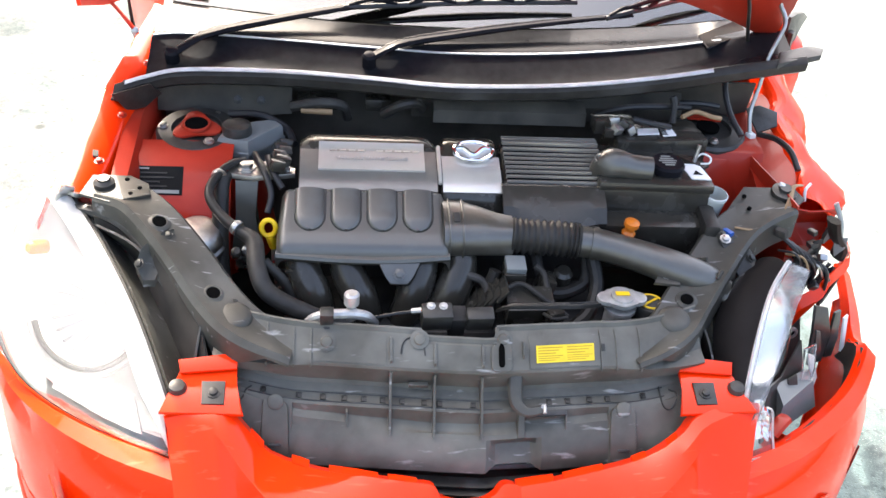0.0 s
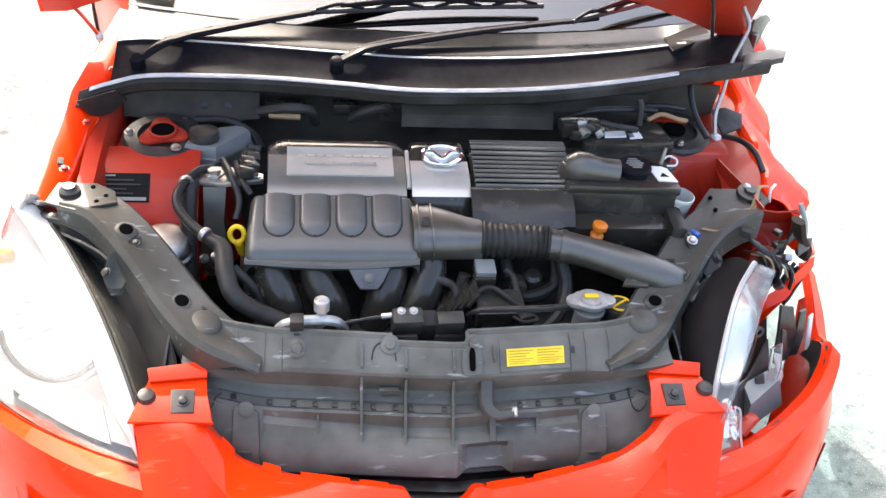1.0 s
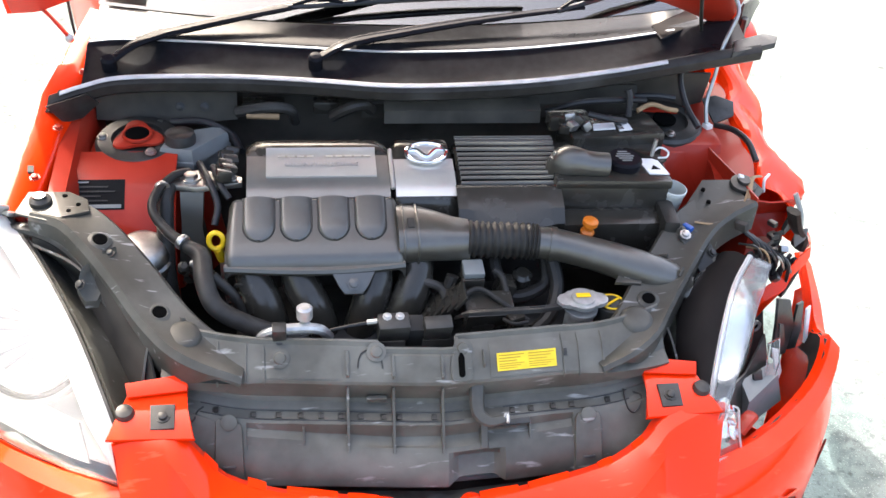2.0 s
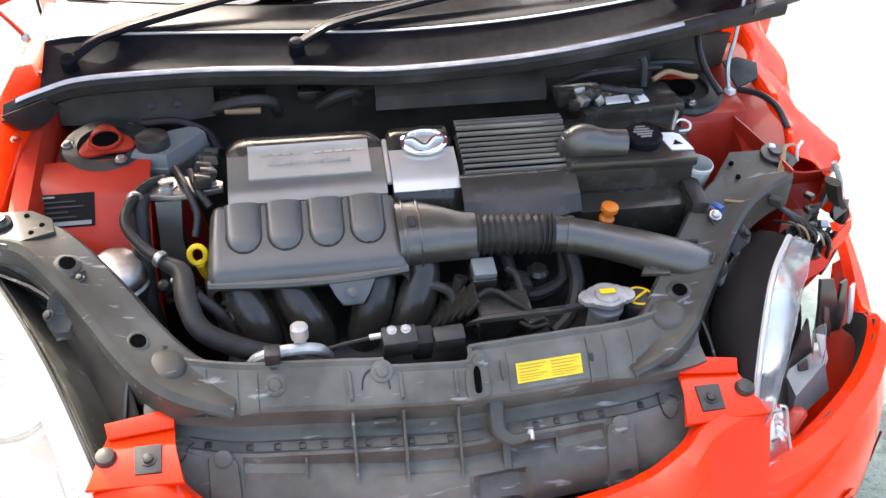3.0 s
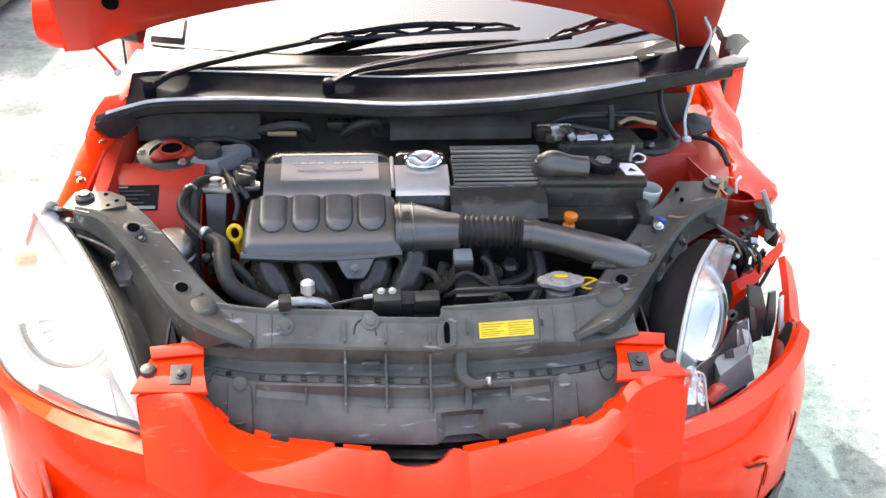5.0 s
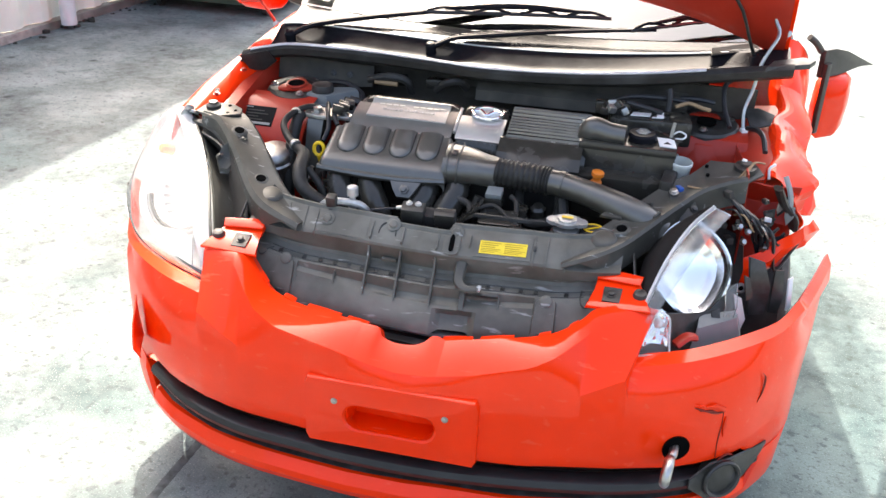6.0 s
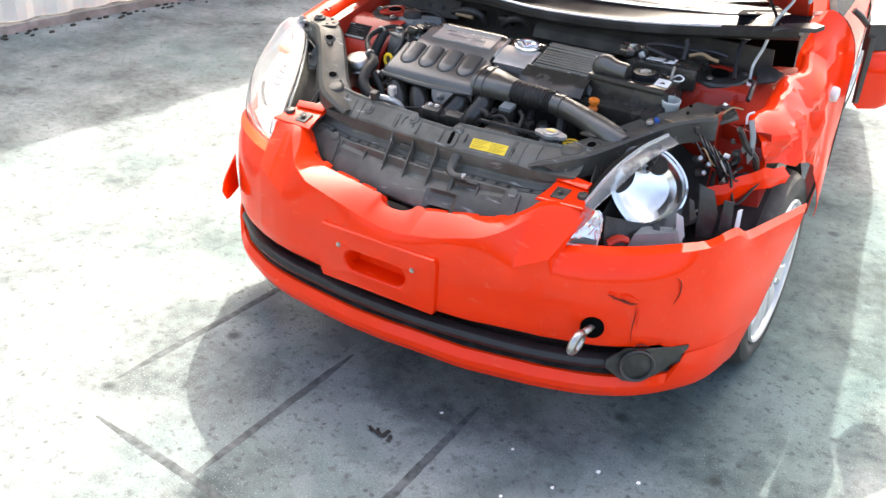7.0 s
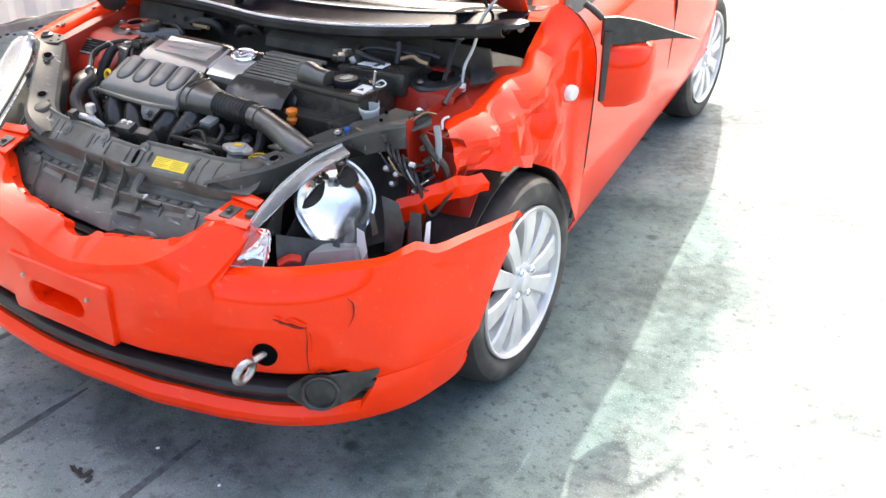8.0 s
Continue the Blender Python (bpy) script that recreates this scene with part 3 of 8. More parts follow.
def crack(pts, w):
    bm = B()
    line = smooth_line(pts, 4)
    rows = []
    for i, p in enumerate(line):
        t = i / (len(line) - 1)
        k = w * math.sin(math.pi * min(0.95, max(0.05, t))) * (0.7 + 0.5 * noise.noise(p * 40))
        d = (line[min(i + 1, len(line) - 1)] - line[max(i - 1, 0)]).normalized()
        s = d.cross(V(-0.35, 0.93, 0)).normalized()
        y = V(0.0, -0.0035, 0)
        rows.append([p + s * k + y, p - s * k + y])
    sheet(bm, rows, 0.003)
    part("crack", bm, SKIN_DARK, bumper)


def on_face(x, z, o=-0.004):
    return (x, face_y(x) + o, z)


crack([on_face(0.585, 0.495, -0.003), on_face(0.605, 0.49, -0.004), on_face(0.622, 0.482, -0.004), on_face(0.635, 0.484)], 0.004)
crack([on_face(0.575, 0.505), on_face(0.59, 0.497), on_face(0.60, 0.4925)], 0.002)
crack([on_face(0.633, 0.482), on_face(0.634, 0.45), on_face(0.632, 0.41), on_face(0.634, 0.37)], 0.0014)
crack([on_face(0.70, 0.545), on_face(0.708, 0.53), on_face(0.708, 0.50), on_face(0.70, 0.475)], 0.0022)
crack([on_face(0.64, 0.362), on_face(0.655, 0.372), on_face(0.67, 0.364)], 0.003)

for pts in ([(0.597, 0.503), (0.615, 0.507), (0.636, 0.492), (0.634, 0.485), (0.612, 0.494)], [(0.640, 0.470), (0.645, 0.448), (0.641, 0.42), (0.637, 0.445)], [(0.575, 0.512), (0.592, 0.509), (0.588, 0.502)]):
    bm = B()
    slab(bm, [on_face(x, z, -0.008 - 0.004 * (k % 2)) for k, (x, z) in enumerate(pts)], 0.003, (0.4, -0.9, 0.1), 0.0008)
    part("torn_lip", bm, RED, bumper)
# clips along the upper edge and the two fixing brackets
for x0, x1 in ((-0.335, -0.315), (-0.272, -0.245), (-0.215, -0.14), (-0.125, -0.08), (0.075, 0.135), (0.15, 0.215), (0.262, 0.285), (0.318, 0.335)):
    def edge(x):
        for a, b in zip(STATIONS, STATIONS[1:]):
            if a[2] <= x <= b[2]:
                t = (x - a[2]) / (b[2] - a[2])
                return V(x, a[3] + (b[3] - a[3]) * t, a[4] + (b[4] - a[4]) * t)
        return V(x, 0.1, 0.59)
    a, b = edge(x0), edge(x1)
    bm = B()
    loft(bm, [[p + V(0, -0.004, -0.004), p + V(0, 0.014, -0.003), p + V(0, 0.016, 0.0), p + V(0, 0.006, 0.0018), p + V(0, -0.002, 0.001)] for p in (a, (a + b) / 2 + V(0, 0, 0.001), b)])
    part("clip_tab", bm, RED, bumper)


def fixing(sx, c):
    """Flat red ear with a grey washer plate, screw and rubber plug."""
    bm = B()
    x0, y0, z0 = c
    slab(bm, [(x0 - 0.05 * sx, y0 - 0.03, z0 - 0.012), (x0 + 0.075 * sx, y0 - 0.03, z0 - 0.006), (x0 + 0.06 * sx, y0 + 0.02, z0 + 0.004), (x0 + 0.05 * sx, y0 + 0.05, z0 + 0.012), (x0 - 0.035 * sx, y0 + 0.062, z0 + 0.012), (x0 - 0.035 * sx, y0 + 0.02, z0)], 0.006, (0, -0.25, 1), 0.002)
    ear = part("fixing_ear", bm, RED, bumper)
    bm = B()
    slab(bm, [(x0 - 0.02 * sx, y0 - 0.016, z0 - 0.001), (x0 + 0.014 * sx, y0 - 0.016, z0 - 0.001), (x0 + 0.017 * sx, y0 + 0.024, z0 + 0.010), (x0 - 0.019 * sx, y0 + 0.024, z0 + 0.010)], 0.0035, (0, -0.25, 1), 0.002)
    part("washer_plate", bm, BLACK, ear)
    bolt(ear, (x0 - 0.003 * sx, y0 + 0.002, z0 + 0.0075), (0, -0.25, 1), 0.007, BLACK, "screw")
    bm = B()
    lathe(bm, [(0.014, 0), (0.0145, 0.004), (0.012, 0.011), (0.006, 0.0125)], (x0 + 0.052 * sx, y0 + 0.012, z0 + 0.006), (0, -0.2, 1), 14)
    part("rubber_plug", bm, BLACK, ear)
    bm = B()
    slab(bm, [(x0 - 0.035 * sx, y0 + 0.045, z0 + 0.016), (x0 + 0.05 * sx, y0 + 0.035, z0 + 0.016), (x0 + 0.055 * sx, y0 + 0.055, z0 + 0.026), (x0 - 0.035 * sx, y0 + 0.072, z0 + 0.026)], 0.004, (0, -0.3, 1), 0.001)
    part("ear_lip", bm, RED, ear)


fixing(-1, (-0.395, 0.19, 0.672))
fixing(1, (0.392, 0.19, 0.668))

# ---- radiator support cover ----
BEND = [(-0.42, 0.022), (-0.32, 0.016), (-0.19, 0.004), (-0.04, -0.010), (0.03, -0.015), (0.11, -0.009), (0.21, -0.001), (0.30, 0.003), (0.42, 0.008)]


def along(x, table):
    for (x0, v0), (x1, v1) in zip(table, table[1:]):
        if x0 <= x <= x1:
            return v0 + (v1 - v0) * (x - x0) / (x1 - x0)
    return table[0][1] if x < table[0][0] else table[-1][1]


def recess(x):
    """Depth of the two pockets below the shelf."""
    if -0.275 < x < 0.086:
        return along(x, [(-0.275, 0.012), (-0.05, 0.028), (0.086, 0.024)])
    if 0.098 < x < 0.238:
        return along(x, [(0.098, 0.024), (0.238, 0.014)])
    return 0.0


def notch(x, t):
    """The trapezoid cut-out in the front roll; t runs from its top to the lower edge."""
    a, b = 0.034, 0.124
    return max(0.0, min(1.0, (x - a) / 0.018, (b - x) / 0.018))


PLAIN = [(0.172, 0.593), (0.162, 0.579), (0.1555, 0.565), (0.153, 0.5535)]
CUT = [(0.186, 0.586), (0.179, 0.577), (0.171, 0.568), (0.165, 0.561)]


def cover_row(x):
    """One cross-section of the cover, from its rear lip forward and down."""
    bk = 0.283 if x < -0.07 else 0.297 if x > 0.05 else 0.276
    lipz = 0.742 if not -0.07 < x < 0.05 else 0.734
    d = recess(x)
    row = [(bk + 0.001, 0.69), (bk, lipz - 0.004), (bk - 0.003, lipz + 0.002), (bk - 0.007, lipz + 0.001), (bk - 0.010, lipz - 0.006), (0.262, 0.727), (0.247, 0.714), (0.236, 0.704), (0.2315, 0.700), (0.230, 0.695),
           (0.237, 0.672), (0.241, 0.658), (0.238, 0.651), (0.228, 0.6445), (0.2265, 0.6415), (0.212, 0.6375), (0.2105, 0.640), (0.204, 0.636)]
    if d:
        row += [(0.2025, 0.636 - d * 0.85), (0.199, 0.636 - d), (0.191, 0.632 - d), (0.185, 0.606), (0.179, 0.601)]
    else:
        row += [(0.2, 0.631), (0.196, 0.626), (0.190, 0.618), (0.184, 0.609), (0.179, 0.602)]
    for k, (p, c) in enumerate(zip(PLAIN, CUT)):
        n1 = notch(x, k / 3)
        row.append((p[0] + (c[0] - p[0]) * n1, p[1] + (c[1] - p[1]) * n1))
    row.append((row[-1][0] + 0.012, row[-1][1] - 0.002))
    e = max(0, abs(x) - 0.25) / 0.15
    out = []
    for i, (y, z) in enumerate(row):
        y += along(x, BEND)
        if i < 11:
            y += 0.035 * e * e - (0.028 * e if i > 8 else 0)
            z += 0.004 * e
        else:
            y += 0.022 * e * e
            z += (0.018 if i < 18 else 0.034) * e * e
        out.append(V(x, y, z))
    return out


def cover_point(x, i, lift=0.0):
    """A point of the cover at x and at row i (may be a fraction), lifted off its face."""
    r = cover_row(x)
    k = min(int(i), len(r) - 2)
    p = r[k].lerp(r[k + 1], i - k)
    d = (r[k + 1] - r[k]).normalized()
    return p + V(0, d.z, -d.y) * lift


xs_cover = sorted([-0.40 + 0.80 * k / 96 for k in range(97)] + [-0.276, -0.274, 0.085, 0.087, 0.097, 0.099, 0.237, 0.239, -0.071, -0.069, 0.049, 0.051, 0.024, 0.03, 0.131, 0.125])
bm = B()
sheet(bm, [[noisy(p, 0.0007, 22) for p in cover_row(x)] for x in reversed(xs_cover)], 0.0035)
cover = part("radiator_cover", bm, PANEL, car, "dusty black plastic radiator support cover", 26)


def strip_on(name, x0, x1, i0, i1, lift, mat=None, parent=None, label="", n=6, m=6):
    bm = B()
    sheet(bm, [[cover_point(x1 + (x0 - x1) * a / n, i0 + (i1 - i0) * b / m, lift) for b in range(m + 1)] for a in range(n + 1)], abs(lift) + 0.002)
    return part(name, bm, mat or PANEL, parent or cover, label)


# ribs: short ones on the band, tall ones bridging the pockets
for x in (-0.122, -0.052, 0.024):
    bm = B()
    slab(bm, [cover_point(x, 4.5), cover_point(x, 4.6, 0.004), cover_point(x, 6.8, 0.005), cover_point(x, 7.2)], 0.004, (1, 0, 0), 0.001)
    part("rib", bm, PANEL, cover)
    bm = B()
    b = along(x, BEND)
    slab(bm, [(x, 0.239 + b, 0.690), (x, 0.228 + b, 0.690), (x, 0.222 + b, 0.668), (x, 0.205 + b, 0.648), (x, 0.188 + b, 0.622), (x, 0.176 + b, 0.603), (x, 0.186 + b, 0.600), (x, 0.20 + b, 0.606), (x, 0.215 + b, 0.637), (x, 0.241 + b, 0.652)], 0.004, (1, 0, 0), 0.001)
    part("rib", bm, PANEL, cover)
for x in (-0.19, 0.165):
    bm = B()
    b = along(x, BEND)
    slab(bm, [(x, 0.206 + b, 0.632), (x, 0.197 + b, 0.63), (x, 0.184 + b, 0.609), (x, 0.20 + b, 0.612)], 0.003, (1, 0, 0), 0.0008)
    part("rib", bm, PANEL, cover)
bm = B()
b = along(0.092, BEND)
slab(bm, [(0.091, 0.268 + b, 0.728), (0.091, 0.262 + b, 0.734), (0.091, 0.245 + b, 0.720), (0.091, 0.244 + b, 0.71)], 0.003, (1, 0, 0), 0.0008)
part("rib", bm, PANEL, cover)
# row of small square stops in an outlined track
for x in (-0.321, -0.264, -0.226, -0.192, -0.161, -0.131, -0.100, -0.065, -0.040, 0.014, 0.140, 0.171, 0.208, 0.239, 0.30):
    bm = B()
    c = cover_point(x, 14.6, 0.002)
    tube(bm, [c + V(-0.004, -0.004, -0.001), c + V(-0.004, 0.004, 0.001), c + V(0.004, 0.004, 0.001)], 0.0011, 5, 2)
    slab(bm, [c + V(-0.003, -0.004, -0.002), c + V(0.004, -0.004, -0.002), c + V(0.004, 0.003, 0.0), c + V(-0.003, 0.003, 0.0)], 0.0012)
    part("square_stop", bm, BLACK, cover)
for i in (13.9, 16.2):
    for x0, x1 in ((-0.345, 0.06), (0.125, 0.335)):
        bm = B()
        tube(bm, [cover_point(x0 + (x1 - x0) * k / 12, i, -0.0002) for k in range(13)], 0.0013, 5, 2)
        part("track_line", bm, BLACK, cover)
# clip pads with round heads, and looped outlines at the ends
for x, w in ((-0.301, 0.02), (0.262, 0.021)):
    bm = B()
    rows = []
    for j in range(11):
        i = 16.6 + 9.0 * j / 10
        ww = w * math.sqrt(max(0.05, 1 - max(0, 1 - j / 2.2) ** 2)) * (1 + 0.015 * j)
        rows.append([cover_point(x + ww * s, i, 0.005 if abs(s) < 0.99 and j else 0.0) for s in (-1, -0.92, -0.5, 0, 0.5, 0.92, 1)])
    sheet(bm, rows, 0.003)
    pad = part("clip_pad", bm, PANEL, cover, angle=30)
    one("clip_head", PANEL, pad, lambda bm: lathe(bm, [(0.012, -0.002), (0.0125, 0.002), (0.011, 0.003), (0.004, 0.0033)], cover_point(x, 17.8, 0.005), (0, -0.75, 0.66), 18))
    one("pad_groove", BLACK, pad, lambda bm: box(bm, cover_point(x, 24.0, 0.005), (0.02, 0.004, 0.004), (40, 0, 0), 0.001))
for x, s in ((-0.363, 1), (0.342, -1)):
    bm = B()
    tube(bm, [cover_point(x - 0.013, 13.0, 0.001), cover_point(x - 0.014, 16.5, 0.001), cover_point(x - 0.010, 19.2, 0.001), cover_point(x, 20.0, 0.001), cover_point(x + 0.010, 19.2, 0.001), cover_point(x + 0.014, 16.5, 0.001), cover_point(x + 0.013 + 0.01 * s, 14.5, 0.001)], 0.0014, 5, 4)
    part("loop_line", bm, BLACK, cover)
# dividers, stiffened panels and fasteners on the upper band
for x in (-0.316, -0.274, -0.247, 0.223, 0.249, 0.289):
    strip_on("divider", x - 0.0016, x + 0.0016, 4.2, 9.2, 0.0022, n=1, m=14)
strip_on("raised_panel", -0.243, -0.128, 4.4, 7.6, 0.0012, n=8, m=12)
strip_on("raised_panel", 0.102, 0.219, 4.4, 7.7, 0.0016, n=8, m=12)
for x, i in ((-0.222, 5.4), (-0.075, 4.6), (0.06, 4.6)):
    one("push_clip", PANEL, cover, lambda bm: lathe(bm, [(0.015, -0.004), (0.0155, 0.003), (0.010, 0.004), (0.008, 0.007), (0.003, 0.008)], cover_point(x, i, 0.001), (0, -0.7, 0.72), 16))
bm = B()
tube(bm, [cover_point(-0.085 + 0.019 * math.cos(a), 6.0 - 1.6 * math.sin(a), 0.0008) for a in [math.pi * k / 8 for k in range(9)]], 0.0013, 5, 2)
part("half_ring", bm, BLACK, cover)
one("moulded_step", PANEL, cover, lambda bm: box(bm, cover_point(-0.075, 10.4, 0.006), (0.032, 0.008, 0.008), (10, 0, 0), 0.002))
# long slot with its collar
bm = B()
slab(bm, [cover_point(0.056 + b, 6.3 - a * 90, 0.0) for a, b in capsule(0, 0, 0.046, 0.034)], 0.004, (0, -0.65, 0.75), 0.001)
part("slot_collar", bm, PANEL, cover)
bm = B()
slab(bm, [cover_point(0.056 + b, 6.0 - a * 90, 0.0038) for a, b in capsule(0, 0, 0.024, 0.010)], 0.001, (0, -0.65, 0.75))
part("slot", bm, RECESS_SHADE, cover)
bm = B()
box(bm, cover_point(0.225, 5.5, 0.002), (0.006, 0.012, 0.003), (40, 0, 0), 0.001)
part("slot", bm, BLACK, cover)
# hook bracket of the bonnet stay
HOOK = material("hook_plastic", (0.06, 0.058, 0.05), 0.35, vary=0.15, scale=60)
bm = B()
tube(bm, [(0.081, 0.236, 0.687), (0.081, 0.224, 0.682), (0.080, 0.206, 0.664), (0.083, 0.192, 0.653), (0.098, 0.182, 0.647), (0.122, 0.185, 0.648)], [0.012, 0.0125, 0.012, 0.011, 0.009, 0.007], 8, 5, flat=0.55)
part("stay_hook", bm, HOOK, cover)
one("hook_tip", ALU, cover, lambda bm: tube(bm, [(0.120, 0.186, 0.650), (0.127, 0.192, 0.651), (0.126, 0.178, 0.647)], 0.003, 6, 3))
bm = B()
box(bm, (0.132, 0.193, 0.632), (0.068, 0.010, 0.010), (30, 0, 4), 0.002)
part("step", bm, BLACK, cover)
# yellow warning label with printed lines
label = strip_on("warning_label", 0.113, 0.2095, 5.15, 6.75, 0.0032, STICKER, cover, "yellow printed warning label", 6, 8)
LINES = material("label_print", (0.5, 0.32, 0.02), 0.6)
for x0, x1, k0 in ((0.116, 0.157, 0), (0.164, 0.2065, 0)):
    for k in range(6):
        i = 5.32 + 0.23 * k
        strip_on("printed_line", x0, x1 - 0.006 * (k % 3), i, i + 0.07, 0.0038, LINES, label, n=2, m=1)
# radiator below the cover's front edge
radiator = new("radiator")
radiator.parent = car
tagged(radiator, "radiator behind the bumper")
bm = B()
tube(bm, [(-0.32, 0.205, 0.535), (-0.15, 0.190, 0.533), (0.03, 0.178, 0.532), (0.2, 0.186, 0.534), (0.32, 0.20, 0.538)], 0.010, 8, 5, flat=0.7)
part("top_bar", bm, GREYP, radiator, "pale grey radiator bar")
for k in range(6):
    bm = B()
    z = 0.528 - 0.011 * k
    sheet(bm, [[(x, 0.165 - 0.008 * k + along(x, BEND), z), (x, 0.145 - 0.008 * k + along(x, BEND), z - 0.002)] for x in (-0.3, -0.15, 0.03, 0.15, 0.3)], 0.003)
    part("slat", bm, BLACK, radiator)
bm = B()
sheet(bm, [[(x, 0.20, 0.53), (x, 0.18, 0.40)] for x in (-0.33, 0, 0.33)], 0.004)
part("core", bm, DARK, radiator)


# arms of the support, running back and up to the wings
def arm(sx, pts, w, name):
    """A pressed strip with rolled edges along pts (left and right rails)."""
    bm = B()
    rows = []
    line = smooth_line(pts, 5)
    for i, p in enumerate(line):
        d = (line[min(i + 1, len(line) - 1)] - line[max(i - 1, 0)]).normalized()
        s = V(d.y, -d.x, 0).normalized() * sx
        t = i / (len(line) - 1)
        ww = w[0] + (w[1] - w[0]) * t
        drop = min(1, max(0, i - 4) / 6)
        rows.append([p + s * ww + V(0, 0, -0.05 * drop - 0.002), p + s * ww, p + s * ww * 0.86 + V(0, 0, 0.006), p + s * ww * 0.5 + V(0, 0, 0.002), p, p - s * ww * 0.5 + V(0, 0, 0.002), p - s * ww * 0.86 + V(0, 0, 0.006), p - s * ww, p - s * ww + V(0, 0, -0.07 * drop - 0.002)])
    sheet(bm, rows, 0.004)
    return part(name, bm, ARM, car, angle=30)


armL = arm(-1, [(-0.275, 0.268, 0.706), (-0.315, 0.274, 0.722), (-0.358, 0.294, 0.737), (-0.402, 0.338, 0.757), (-0.447, 0.392, 0.79), (-0.50, 0.452, 0.822), (-0.545, 0.495, 0.836), (-0.60, 0.522, 0.836)], (0.042, 0.032), "support_arm")
armR = arm(1, [(0.275, 0.262, 0.704), (0.315, 0.272, 0.720), (0.354, 0.298, 0.734), (0.392, 0.35, 0.744), (0.45, 0.425, 0.770), (0.51, 0.495, 0.795), (0.565, 0.535, 0.808), (0.625, 0.56, 0.82)], (0.042, 0.042), "support_arm")
for a, c in ((armL, (-0.404, 0.336, 0.760)), (armL, (-0.499, 0.443, 0.825)), (armR, (0.390, 0.350, 0.7455))):
    tilt_n = (0.25 if c[0] < 0 else -0.1, -0.3, 1)
    one("hole", RECESS_SHADE, a, lambda bm: lathe(bm, [(0.011, 0), (0.011, 0.004)], c, tilt_n, 18))
    one("hole_collar", ARM, a, lambda bm: lathe(bm, [(0.020, -0.004), (0.0185, 0.0015), (0.0125, 0.0042), (0.011, 0.003)], c, tilt_n, 22, cap=False))
for a, c in ((armL, (-0.368, 0.302, 0.738)), (armR, (0.358, 0.308, 0.734))):
    one("boss", ARM, a, lambda bm: lathe(bm, [(0.031, -0.03), (0.029, 0.002), (0.025, 0.009), (0.018, 0.0115), (0.002, 0.012)], c, (0, -0.25, 1), 26), angle=50)
# brackets standing on the outer edge of each arm, with two screws
for a, pts, d in ((armL, [(-0.474, 0.43, 0.822), (-0.50, 0.418, 0.818), (-0.524, 0.402, 0.80), (-0.531, 0.386, 0.778), (-0.520, 0.374, 0.758), (-0.502, 0.376, 0.757), (-0.484, 0.40, 0.79)], -1),
                  (armR, [(0.478, 0.492, 0.801), (0.505, 0.482, 0.797), (0.528, 0.462, 0.786), (0.538, 0.441, 0.770), (0.532, 0.425, 0.752), (0.514, 0.428, 0.752), (0.490, 0.462, 0.777)], 1)):
    q = [Vector(p) for p in pts]
    mid = sum(q, V(0, 0, 0)) / len(q)
    bm = B()
    sheet(bm, [[p + V(0, -0.002, -0.012), p, p.lerp(mid, 0.18) + V(0, 0, -0.003), p.lerp(mid, 0.6) + V(0.002 * d, 0.004, -0.006), mid + V(0.002 * d, 0.004, -0.006)] for p in q + q[:1]], 0.003)
    br = part("bracket", bm, ARM, a, angle=40)
    bolt(br, q[0].lerp(mid, 0.25) + V(0, 0, 0.001), (0.2 * d, -0.3, 1), 0.005, ARM, "screw")
    bolt(br, q[3].lerp(mid, 0.2), (0.4 * d, -0.5, 0.8), 0.006, BLACK, "screw")
# ribs closing the cover's ends below the arms, and small ribs on the arms
for a, pts in ((armL, [(-0.408, 0.318, 0.742), (-0.418, 0.30, 0.728), (-0.425, 0.268, 0.695), (-0.43, 0.245, 0.655), (-0.43, 0.235, 0.60)]), (armR, [(0.410, 0.345, 0.728), (0.420, 0.325, 0.715), (0.428, 0.288, 0.69), (0.434, 0.262, 0.655), (0.434, 0.25, 0.60)])):
    bm = B()
    sheet(bm, [[p, p + V(0.001, 0.022, -0.004), p + V(0.002, 0.05, -0.02)] for p in smooth_line(pts, 5)], 0.0035)
    part("end_rib", bm, ARM, a)
for a, p, q in ((armL, (-0.445, 0.42, 0.785), (-0.432, 0.398, 0.783)), (armL, (-0.355, 0.335, 0.742), (-0.372, 0.327, 0.748)), (armR, (0.43, 0.44, 0.767), (0.445, 0.43, 0.772)), (armR, (0.452, 0.385, 0.763), (0.462, 0.398, 0.769))):
    one("arm_rib", ARM, a, lambda bm: tube(bm, [V(*p) + V(0, 0, 0.003), V(*q) + V(0, 0, 0.005)], [0.003, 0.004], 8, 2))

# torn flap of skin at the bumper's far end
bm = B()
sheet(bm, [[noisy(p, 0.004, 9) for p in r] for r in (
    [(-0.66, 0.20, 0.50), (-0.655, 0.195, 0.46), (-0.65, 0.19, 0.40)], [(-0.645, 0.165, 0.485), (-0.64, 0.15, 0.45), (-0.635, 0.15, 0.395)],
    [(-0.635, 0.13, 0.465), (-0.625, 0.11, 0.435), (-0.615, 0.11, 0.40)], [(-0.62, 0.10, 0.45), (-0.612, 0.085, 0.432), (-0.60, 0.09, 0.41)])], 0.003)
part("torn_flap", bm, RED, bumper)


# ---- headlights ----
def patch(inner, outer, n, bulge, out):
    """A bowed grid between two edge lines."""
    a, b = smooth_line(inner, 6), smooth_line(outer, 6)
    rows = []
    for p, q in zip(a, b):
        rows.append([p.lerp(q, k / n) + Vector(out) * bulge * math.sin(math.pi * k / n) * min(1, (p - q).length / 0.08) for k in range(n + 1)])
    return rows


